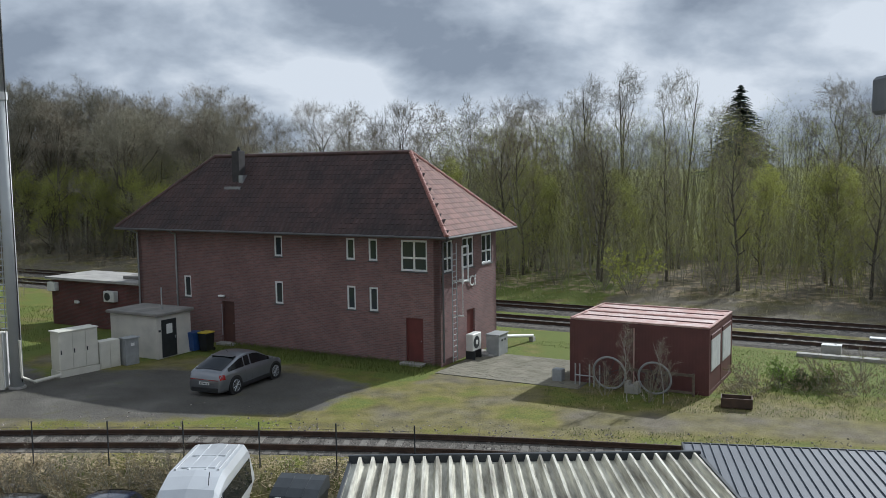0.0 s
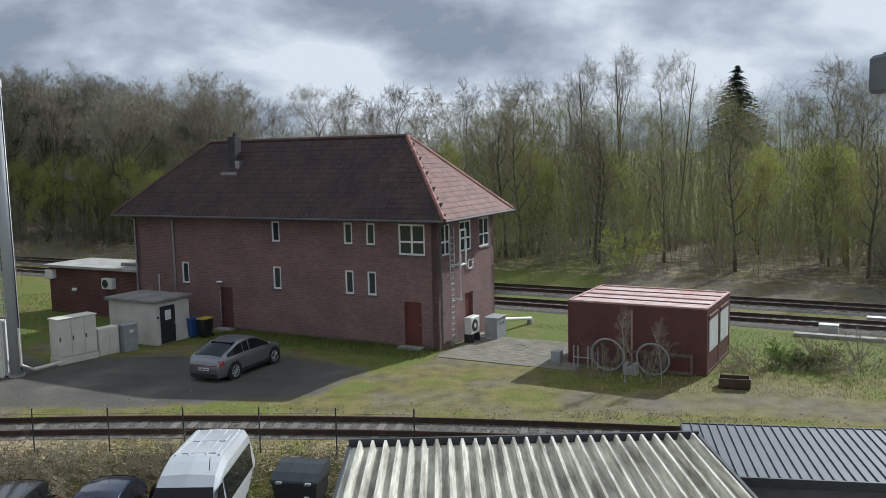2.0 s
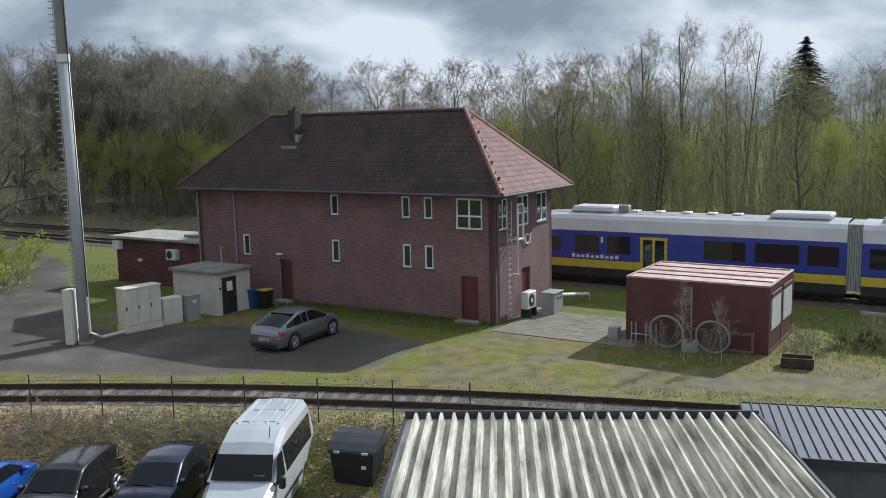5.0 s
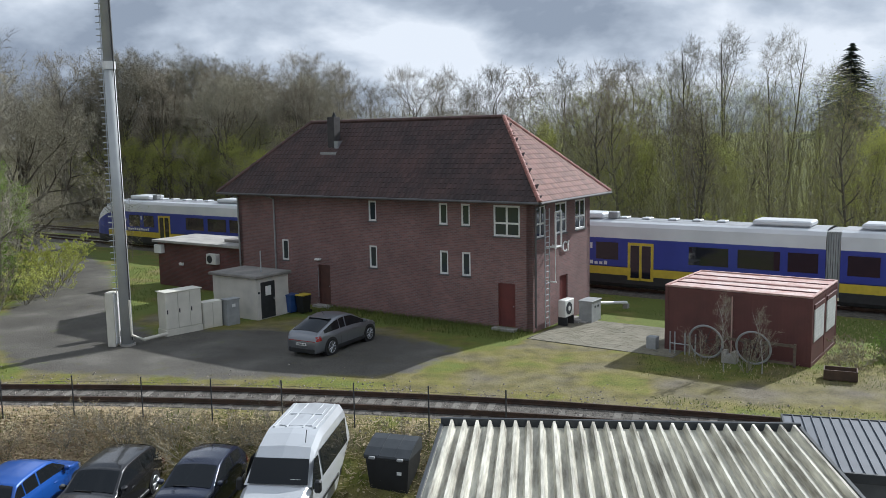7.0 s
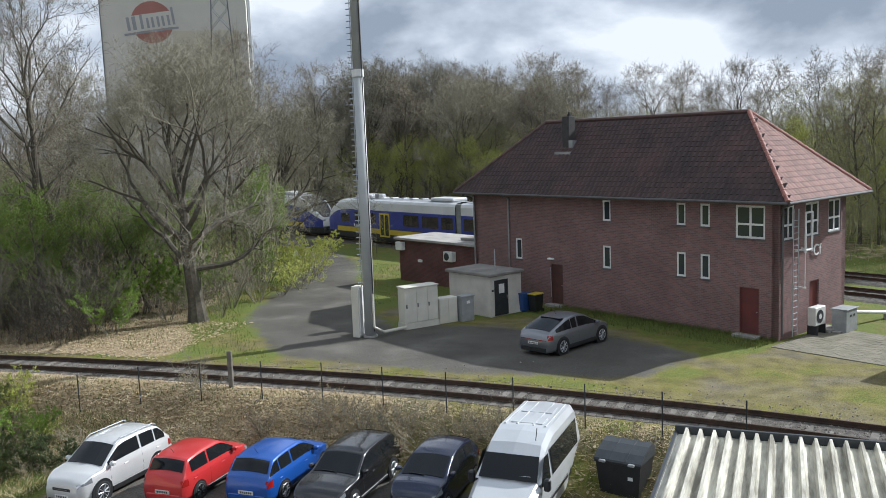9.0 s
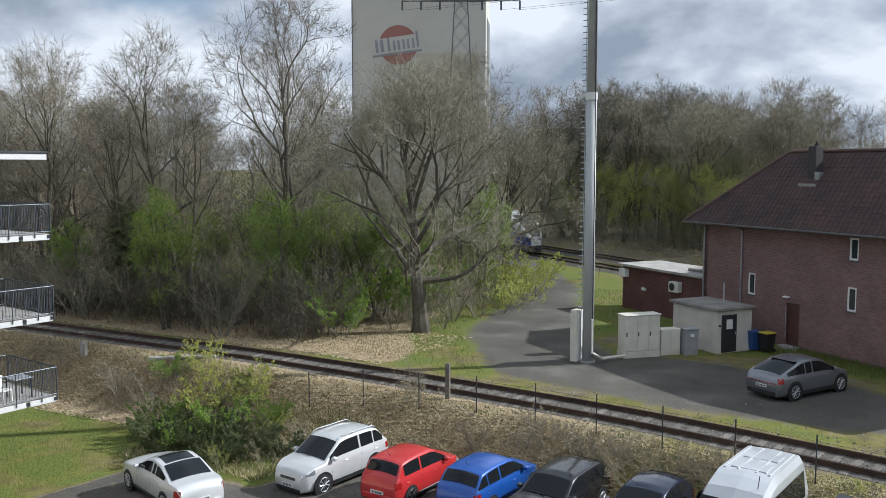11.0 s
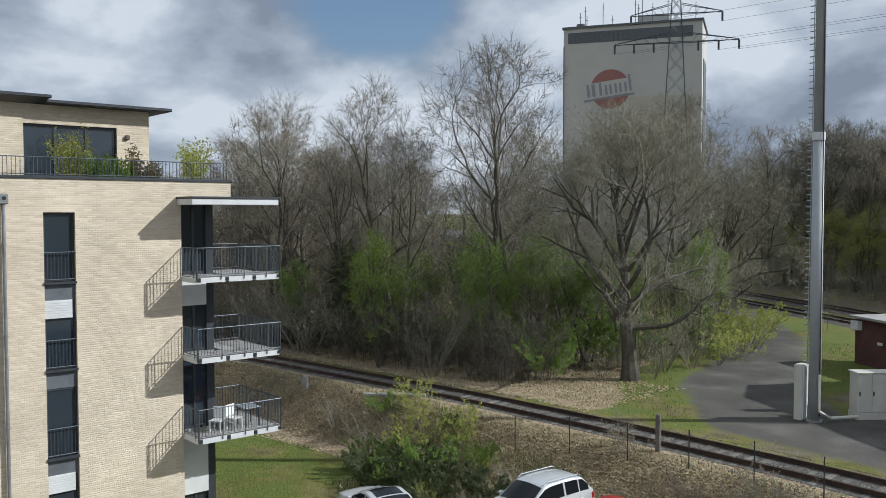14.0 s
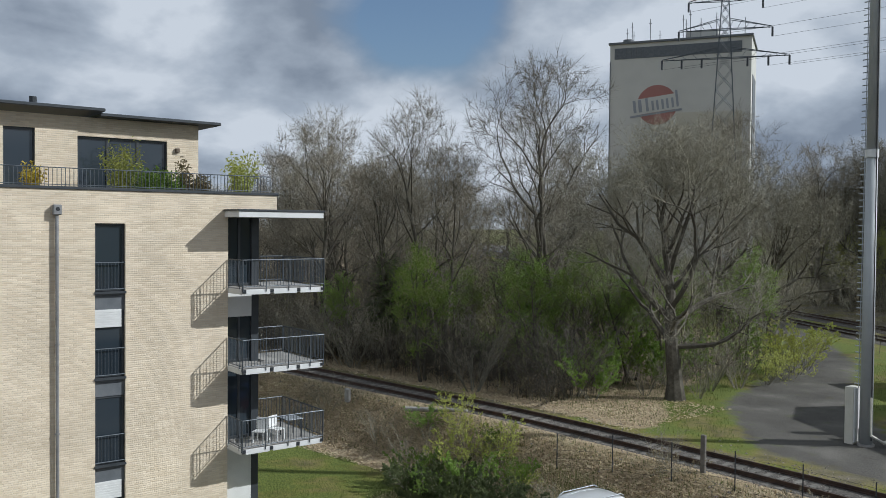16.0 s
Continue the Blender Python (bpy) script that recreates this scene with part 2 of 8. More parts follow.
M["chrome"] = mat("chrome", (0.7, 0.7, 0.7), (0.6, 0.6, 0.6), 0.15, 1.0, bump=0)
M["lens_red"] = mat("red_lens", (0.35, 0.015, 0.012), (0.25, 0.01, 0.01), 0.2, bump=0)
M["lens_clear"] = mat("clear_lens", (0.34, 0.36, 0.38), (0.22, 0.23, 0.25), 0.12, 0.3, bump=0)
M["plate"] = mat("plate_white", (0.7, 0.7, 0.68), (0.6, 0.6, 0.58), 0.5, bump=0)
M["yellow"] = mat("yellow_paint", (0.62, 0.47, 0.05), (0.5, 0.38, 0.04), 0.4, bump=0)
M["train_blue"] = mat("train_blue", (0.04, 0.06, 0.34), (0.03, 0.048, 0.27), 0.3, scale=0.7, bump=0)
M["train_white"] = mat("train_white", (0.72, 0.73, 0.75), (0.60, 0.61, 0.63), 0.35, scale=0.6, bump=0)
M["train_roof"] = mat("train_roof", (0.33, 0.34, 0.36), (0.20, 0.21, 0.22), 0.6, scale=1.2)
M["train_glass"] = glass("train_glass", (0.012, 0.014, 0.022))
M["underframe"] = mat("underframe", (0.03, 0.03, 0.032), (0.02, 0.02, 0.021), 0.7)
M["silo"] = mat("pale_silo_render", (0.55, 0.54, 0.50), (0.49, 0.48, 0.445), 0.9, scale=0.05, fine=0.4, bump=0.02)
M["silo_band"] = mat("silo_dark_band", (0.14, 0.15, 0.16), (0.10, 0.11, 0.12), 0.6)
M["silo_yellow"] = mat("silo_side", (0.52, 0.49, 0.41), (0.47, 0.44, 0.36), 0.9, scale=0.1)
M["logo_red"] = mat("faded_red", (0.37, 0.17, 0.15), (0.30, 0.14, 0.12), 0.8, scale=0.2)
M["logo_dark"] = mat("faded_grey_blue", (0.30, 0.31, 0.34), (0.24, 0.25, 0.27), 0.8, scale=0.2)
M["board"] = mat("white_board", (0.72, 0.72, 0.70), (0.62, 0.62, 0.60), 0.55, scale=1.5, bump=0.02)
M["anthracite"] = mat("anthracite_frame", (0.05, 0.056, 0.062), (0.035, 0.04, 0.045), 0.45, bump=0.03)
M["rail_grey"] = mat("balcony_rail_grey", (0.10, 0.115, 0.13), (0.075, 0.085, 0.095), 0.45, 0.4, bump=0)
M["pipe"] = mat("zinc_pipe", (0.36, 0.36, 0.36), (0.24, 0.24, 0.24), 0.5, 0.5)
M["timber"] = mat("weathered_timber", (0.19, 0.15, 0.11), (0.11, 0.09, 0.07), 0.9, scale=6)
M["blue_bin"] = mat("blue_bin", (0.03, 0.08, 0.26), (0.02, 0.06, 0.18), 0.5, bump=0.03)
M["ac"] = mat("ac_casing", (0.70, 0.70, 0.66), (0.58, 0.58, 0.55), 0.5, bump=0.02)
M["grey_box"] = mat("grey_cabinet", (0.33, 0.34, 0.34), (0.25, 0.26, 0.26), 0.6, bump=0.05)
M["cable"] = mat("cable", (0.03, 0.03, 0.03), (0.02, 0.02, 0.02), 0.6, bump=0)


def paint(name, rgb, rough=0.25, metal=0.3):
    m = mat(name, rgb, tuple(c * 0.85 for c in rgb), rough, metal, scale=0.8, bump=0)
    p = m.node_tree.nodes["Principled BSDF"]
    p.inputs["Coat Weight"].default_value, p.inputs["Coat Roughness"].default_value = 0.7, 0.06
    return m


# ---- mesh helpers ----


def part(name, bm, material, parent=None, label="", smooth=False):
    """Link a bmesh as one mesh object, under a thing or a part if one is given."""
    me = bpy.data.meshes.new(name)
    bm.to_mesh(me)
    bm.free()
    if smooth:
        me.shade_smooth()
    me.materials.append(M[material] if isinstance(material, str) else material)
    ob = new(name, me)
    if parent:
        ob.parent = parent
    if label:
        tagged(ob, label)
    return ob


def thing(name, m, label, category, group="", kind=""):
    ob = new(name)
    ob.matrix_world = m
    return tagged(ob, label, category, group, kind)


def box(bm, x0, x1, y0, y1, z0, z1, bevel=0.0, m=None):
    r = bmesh.ops.create_cube(bm, size=1.0)
    vs = r["verts"]
    for v in vs:
        v.co = Vector(((x0 + x1) / 2 + v.co.x * (x1 - x0), (y0 + y1) / 2 + v.co.y * (y1 - y0), (z0 + z1) / 2 + v.co.z * (z1 - z0)))
        if m:
            v.co = m @ v.co
    if bevel:
        es = list({e for v in vs for e in v.link_edges})
        bmesh.ops.bevel(bm, geom=es, offset=bevel, segments=1, profile=0.5, affect="EDGES")
    return bm


def boxes(*rows, bevel=0.0):
    bm = bmesh.new()
    for r in rows:
        box(bm, *r, bevel=bevel)
    return bm


def tube(bm, p, q, r0, r1=None, n=8, cap=True):
    p, q = Vector(p), Vector(q)
    r1 = r0 if r1 is None else r1
    d = q - p
    t = d.to_track_quat("Z", "Y").to_matrix()
    a, b = [], []
    for i in range(n):
        c = t @ Vector((math.cos(2 * math.pi * i / n), math.sin(2 * math.pi * i / n), 0))
        a.append(bm.verts.new(p + c * r0))
        b.append(bm.verts.new(q + c * r1))
    for i in range(n):
        bm.faces.new((a[i], a[(i + 1) % n], b[(i + 1) % n], b[i]))
    if cap:
        bm.faces.new(a[::-1])
        bm.faces.new(b)
    return bm


def tubes(*rows, n=8):
    bm = bmesh.new()
    for r in rows:
        tube(bm, *r, n=n)
    return bm


def poly(bm, pts):
    return bm.faces.new([bm.verts.new(p) for p in pts])


def extrude_profile(pts, axis, a, b, bm=None):
    """A closed outline in the plane across an axis (0 x, 1 y, 2 z), swept from a to b along it."""
    bm = bm or bmesh.new()

    def put(p, s):
        c = [p[0], p[1]]
        c.insert(axis, s)
        return bm.verts.new(c)
    u, v = [put(p, a) for p in pts], [put(p, b) for p in pts]
    n = len(pts)
    for i in range(n):
        bm.faces.new((u[i], u[(i + 1) % n], v[(i + 1) % n], v[i]))
    bm.faces.new(u[::-1])
    bm.faces.new(v)
    bmesh.ops.recalc_face_normals(bm, faces=bm.faces)
    return bm


def wall_uv(ob):
    """Metres along and up each wall, for the courses."""
    me = ob.data
    lay = me.uv_layers.new(name="wall")
    for f in me.polygons:
        n = f.normal
        for li in f.loop_indices:
            c = me.vertices[me.loops[li].vertex_index].co
            u = c.x if abs(n.y) >= abs(n.x) else c.y + 0.11
            lay.data[li].uv = (u, c.z) if abs(n.z) < 0.8 else (c.x, c.y)
    return ob


def holed_wall(length, height, holes, thick):
    """A wall from x 0 to length, with its outer face at y 0 and openings (x0, x1, z0, z1) that go through."""
    xs = sorted({0, length, *[v for h in holes for v in h[:2]]})
    zs = sorted({0, height, *[v for h in holes for v in h[2:]]})
    bm = bmesh.new()
    vs = {}

    def v(x, y, z):
        k = (round(x, 4), round(y, 4), round(z, 4))
        if k not in vs:
            vs[k] = bm.verts.new(k)
        return vs[k]

    def solid(i, j):
        if not (0 <= i < len(xs) - 1 and 0 <= j < len(zs) - 1):
            return False
        cx, cz = (xs[i] + xs[i + 1]) / 2, (zs[j] + zs[j + 1]) / 2
        return not any(h[0] < cx < h[1] and h[2] < cz < h[3] for h in holes)
    for i in range(len(xs) - 1):
        for j in range(len(zs) - 1):
            if not solid(i, j):
                continue
            x0, x1, z0, z1 = xs[i], xs[i + 1], zs[j], zs[j + 1]
            bm.faces.new((v(x0, 0, z0), v(x1, 0, z0), v(x1, 0, z1), v(x0, 0, z1)))
            bm.faces.new((v(x0, thick, z0), v(x0, thick, z1), v(x1, thick, z1), v(x1, thick, z0)))
            for di, dj, e in ((-1, 0, (x0, z1, x0, z0)), (1, 0, (x1, z0, x1, z1)), (0, -1, (x0, z0, x1, z0)), (0, 1, (x1, z1, x0, z1))):
                if not solid(i + di, j + dj):
                    bm.faces.new((v(e[0], 0, e[1]), v(e[0], thick, e[1]), v(e[2], thick, e[3]), v(e[2], 0, e[3])))
    return bm



# ---- ground ----
SIDING = [(-140, 4.0), (-95, 17.5), (-70, 23.6), (-49, 27.4), (-43, 28.2), (-33, 29.5), (-23, 30.15), (-14, 30.35), (-7, 29.95), (1, 28.95), (12, 26.6), (26, 22.6), (60, 10.0)]
UX, UY = math.cos(radians(-28.42)), math.sin(radians(-28.42))     # along the main line and the signal box
NX, NY = -UY, UX                                                  # away from the yard


def along(s, n, z=0.0):
    return Vector((UX * s + NX * n, UY * s + NY * n, z))


def siding_y(x):
    """The siding's middle at x, a smooth curve through its knots."""
    i = max(1, min(len(SIDING) - 3, sum(1 for k in SIDING if k[0] <= x) - 1))
    (x0, y0), (x1, y1), (x2, y2), (x3, y3) = SIDING[i - 1:i + 3]
    t = (x - x1) / (x2 - x1)
    m1, m2 = (y2 - y0) / (x2 - x0) * (x2 - x1), (y3 - y1) / (x3 - x1) * (x2 - x1)
    return (2 * t**3 - 3 * t**2 + 1) * y1 + (t**3 - 2 * t**2 + t) * m1 + (3 * t**2 - 2 * t**3) * y2 + (t**3 - t**2) * m2


def ramp01(a, b, v):
    t = max(0.0, min(1.0, (v - a) / (b - a)))
    return t * t * (3 - 2 * t)


def ground_z(x, y):
    d = siding_y(max(-139, min(59, x))) - y
    low = -1.4 - 0.6 * ramp01(-24, -30, x)
    z = low * ramp01(2.4, 6.0, d) if abs(x) < 130 else -0.3
    n = NX * x + NY * y
    z += 0.5 * ramp01(58, 66, n) * (1 - ramp01(300, 400, n))
    w = noise.noise(Vector((x * 0.22, y * 0.22, 0.3)))
    return z + 0.07 * w * ramp01(1.5, 3, abs(d)) * (0.3 + ramp01(2, 4, d))


def near_path(p, pts):
    best = 9.9
    for (x0, y0, w0), (x1, y1, w1) in zip(pts, pts[1:]):
        dx, dy = x1 - x0, y1 - y0
        t = max(0, min(1, ((p[0] - x0) * dx + (p[1] - y0) * dy) / (dx * dx + dy * dy)))
        best = min(best, math.hypot(p[0] - x0 - t * dx, p[1] - y0 - t * dy) - (w0 + t * (w1 - w0)))
    return best


DRIVE = [(-52, 82, 1.6), (-40, 69.5, 1.8), (-33.5, 61, 2.0), (-29.5, 52, 2.6), (-25.5, 43, 3.4), (-20, 36.8, 3.4), (-13, 35.6, 2.9), (-6.5, 35.4, 2.0)]
PATH = [(-6, 34.4, 0.6), (4, 32.6, 0.8), (14, 30.4, 0.9), (30, 26.2, 1.2), (60, 14, 2)]
YARD = [(-16, 39, 2.5), (-8, 38.2, 3.0), (-5.5, 37.4, 2.0)]


def cover(x, y):
    """How much asphalt, grass and leaf litter lie at a place."""
    d, n = siding_y(max(-139, min(59, x))) - y, NX * x + NY * y
    asphalt = 1 - ramp01(-0.7, 0.7, min(near_path((x, y), DRIVE), near_path((x, y), YARD)))
    if d > 5.5 and (x > -22.4 or (x > -28.5 and y < 19.6)):
        asphalt = ramp01(4.9, 5.5, d)
    litter = ramp01(0.8, 1.4, d) * (1 - 0.65 * ramp01(-17, -12, x)) * (1 - ramp01(14, 18, x))
    litter = max(litter, ramp01(-1.5, -2.8, d) * ramp01(-25, -28.5, x) * (1 - ramp01(34, 40, n)))
    wood = ramp01(59.5, 62, n)
    grass = 0.42 + 0.3 * ramp01(2, -8, x)
    if x > 3:
        grass = 0.85
    if -8 < x < 40 and d < -1.5:
        grass *= 0.45 + 0.55 * ramp01(-0.4, 1.0, near_path((x, y), PATH))
    if -9 < x < 4 and -9 < d < -1.2:
        grass = max(grass, 0.72)
    if x < -22.4 and d > 5 and not (x > -28.5 and y < 19.6):
        grass, litter = 1.0, litter * (1 - ramp01(6, 7.5, d))
    litter = max(litter, wood * 0.45)
    if n > 55:
        grass = 0.42
    if x > 2 and 39 < n < 47:
        grass = 1.15
    hx, hy = (x + 0.2) * UX + (y - 41.19) * UY, (x + 0.2) * NX + (y - 41.19) * NY
    if -28 < hx < 0.5:
        grass = max(grass, 1.1 * ramp01(-4.4, -2.4, hy))
        asphalt *= 1 - ramp01(-4.8, -2.8, hy)
    verge = near_path((x, y), DRIVE)
    if x < -21 and d < -2 and verge < 4.5:
        grass, litter = max(grass, 1.0), litter * ramp01(2.2, 4.2, verge)
    if n > 84:
        grass, litter = 1.0, 0.0
    return asphalt, grass, litter


def ground():
    def steps(a, b, fine, out):
        v = list(np.arange(a, b + 0.01, fine))
        lo, hi, k = [], [], fine
        p, q = a, b
        while q - b < out:
            k *= 1.35
            p, q = p - k, q + k
            lo.append(p)
            hi.append(q)
        return lo[::-1] + v + hi
    xs, ys = steps(-62, 36, 0.55, 1600), steps(6, 76, 0.55, 1600)
    vs = [(x, y, ground_z(x, y)) for y in ys for x in xs]
    w = len(xs)
    fs = [(j * w + i, j * w + i + 1, (j + 1) * w + i + 1, (j + 1) * w + i) for j in range(len(ys) - 1) for i in range(w - 1)]
    me = bpy.data.meshes.new("ground")
    me.from_pydata(vs, [], fs)
    me.shade_smooth()
    at = me.color_attributes.new("cover", "FLOAT_COLOR", "POINT")
    at.data.foreach_set("color", np.array([(*cover(x, y), 1) for y in ys for x in xs], dtype=np.float32).ravel())
    ob = tagged(new("ground", me), "yard ground of moss, worn asphalt, grass and dead leaves", "ground", kind="structure")
    m = bpy.data.materials.new("ground_cover")
    m.use_nodes = True
    nt = m.node_tree
    N, L = nt.nodes.new, nt.links.new
    p = nt.nodes["Principled BSDF"]
    co, at = N("ShaderNodeTexCoord"), N("ShaderNodeAttribute")
    at.attribute_name = "cover"
    sep = N("ShaderNodeSeparateColor")
    L(at.outputs["Color"], sep.inputs[0])

    def nz(scale, detail=6):
        n = N("ShaderNodeTexNoise")
        n.inputs["Scale"].default_value, n.inputs["Detail"].default_value = scale, detail
        L(co.outputs["Object"], n.inputs["Vector"])
        return n.outputs["Fac"]

    def ramp(src, stops):
        r = N("ShaderNodeValToRGB")
        el = r.color_ramp.elements
        while len(el) < len(stops):
            el.new(0.5)
        for e, (pos, c) in zip(el, stops):
            e.position, e.color = pos, (*c, 1)
        L(src, r.inputs["Fac"])
        return r.outputs["Color"]

    def mixc(f, a, b):
        x = N("ShaderNodeMix")
        x.data_type = "RGBA"
        L(f, x.inputs["Factor"])
        L(a, x.inputs["A"])
        L(b, x.inputs["B"])
        return x.outputs["Result"]

    def mask(chan, noise_out, amount=0.9, lo=0.42, hi=0.62):
        x, y, z = N("ShaderNodeMath"), N("ShaderNodeMath"), N("ShaderNodeMapRange")
        x.operation, y.operation = "SUBTRACT", "MULTIPLY_ADD"
        L(noise_out, x.inputs[0])
        x.inputs[1].default_value = 0.5
        L(x.outputs[0], y.inputs[0])
        y.inputs[1].default_value = amount
        L(sep.outputs[chan], y.inputs[2])
        z.inputs["From Min"].default_value, z.inputs["From Max"].default_value = lo, hi
        L(y.outputs[0], z.inputs["Value"])
        return z.outputs[0]
    a, b, c, f = nz(0.35), nz(1.3), nz(9.0, 4), nz(55, 2)
    soil = ramp(b, [(0.3, (0.13, 0.115, 0.08)), (0.7, (0.215, 0.192, 0.145))])
    moss = ramp(b, [(0.25, (0.095, 0.088, 0.017)), (0.5, (0.195, 0.175, 0.025)), (0.75, (0.27, 0.24, 0.042))])
    moss = mixc(ramp(f, [(0.3, (0, 0, 0)), (0.8, (0.25, 0.25, 0.25))]), moss, soil)
    lush = ramp(c, [(0.3, (0.088, 0.12, 0.025)), (0.7, (0.185, 0.22, 0.048))])
    tar = ramp(a, [(0.3, (0.068, 0.066, 0.06)), (0.55, (0.115, 0.111, 0.10)), (0.7, (0.18, 0.172, 0.155))])
    tar = mixc(ramp(c, [(0.35, (0, 0, 0)), (0.75, (0.35, 0.35, 0.35))]), tar, soil)
    leaf = ramp(c, [(0.25, (0.17, 0.13, 0.08)), (0.5, (0.38, 0.30, 0.19)), (0.8, (0.58, 0.48, 0.33))])
    g = mixc(mask(1, a, 1.8, 0.75, 1.05), moss, lush)
    base = mixc(mask(1, a, 2.0, 0.30, 0.95), soil, g)
    base = mixc(mask(2, b, 1.2), base, leaf)
    base = mixc(mask(0, b, 1.5, 0.32, 0.85), base, tar)
    grit = N("ShaderNodeMix")
    grit.data_type, grit.blend_type = "RGBA", "MULTIPLY"
    grit.inputs["Factor"].default_value = 1.0
    L(base, grit.inputs["A"])
    L(ramp(nz(16, 5), [(0.36, (0.6, 0.6, 0.6)), (0.5, (0.98, 0.95, 0.95)), (0.66, (1.0, 1.0, 1.0))]), grit.inputs["B"])
    L(grit.outputs["Result"], p.inputs["Base Color"])
    p.inputs["Roughness"].default_value = 0.95
    p.inputs["Specular IOR Level"].default_value = 0.25
    bn = N("ShaderNodeBump")
    bn.inputs["Strength"].default_value, bn.inputs["Distance"].default_value = 0.6, 0.05
    ad = N("ShaderNodeMath")
    ad.operation = "MULTIPLY_ADD"
    L(f, ad.inputs[0])
    ad.inputs[1].default_value = 0.4
    L(c, ad.inputs[2])
    L(ad.outputs[0], bn.inputs["Height"])
    L(bn.outputs[0], p.inputs["Normal"])
    me.materials.append(m)


ground()

# ---- signal box ----
HL, HW, HE, HR, OV, INS = 20.1, 6.26, 6.30, 10.33, 0.80, 3.36
HOUSE_M = pose(-0.2, 41.19, 0, 0, 0, -28.42)
house = thing("signal_box", HOUSE_M, "two-storey red-brown brick railway signal box with a dark hipped tile roof", "building")


def placed_wall(name, length, height, holes, thick, m, material, parent):
    bm = holed_wall(length, height, holes, thick)
    w = wall_uv(part(name, bm, material, parent))
    w.matrix_local = m
    return w


def window(parent, m, w, h, style, depth=0.035):
    """A white casement in its opening; x along, z up, the wall's outer face at y 0."""
    fr, t = bmesh.new(), 0.10
    for r in ((0, w, depth, depth + 0.07, 0, t), (0, w, depth, depth + 0.07, h - t, h), (0, t, depth, depth + 0.07, t, h - t), (w - t, w, depth, depth + 0.07, t, h - t)):
        box(fr, *r, bevel=0.008)
    if style in ("cross", "double"):
        box(fr, w / 2 - 0.05, w / 2 + 0.05, depth, depth + 0.07, t, h - t)
    if style == "cross":
        box(fr, t, w - t, depth - 0.01, depth + 0.06, h * 0.40, h * 0.40 + 0.09)
    ob = part("window", fr, "white", parent, "white framed window")
    ob.matrix_local = m
    # dark sill; its colour also carries the shadow under the white frame
    part("sill", boxes((-0.04, w + 0.04, -0.05, depth + 0.01, -0.06, 0.0), bevel=0.006), "dark_zinc", ob)
    part("pane", boxes((t, w - t, depth + 0.025, depth + 0.04, t, h - t)), "glass", ob)
    if style in ("half", "cross"):
        part("curtain", boxes((t, w - t, depth + 0.12, depth + 0.13, h * (0.45 if style == "half" else 0.55), h - t)), "curtain", ob)
    # added black board, standing in for the unlit room behind the window
    part("dark_room_board", boxes((-0.02, w + 0.02, 0.36, 0.40, -0.02, h + 0.02)), "black", ob)
    return ob


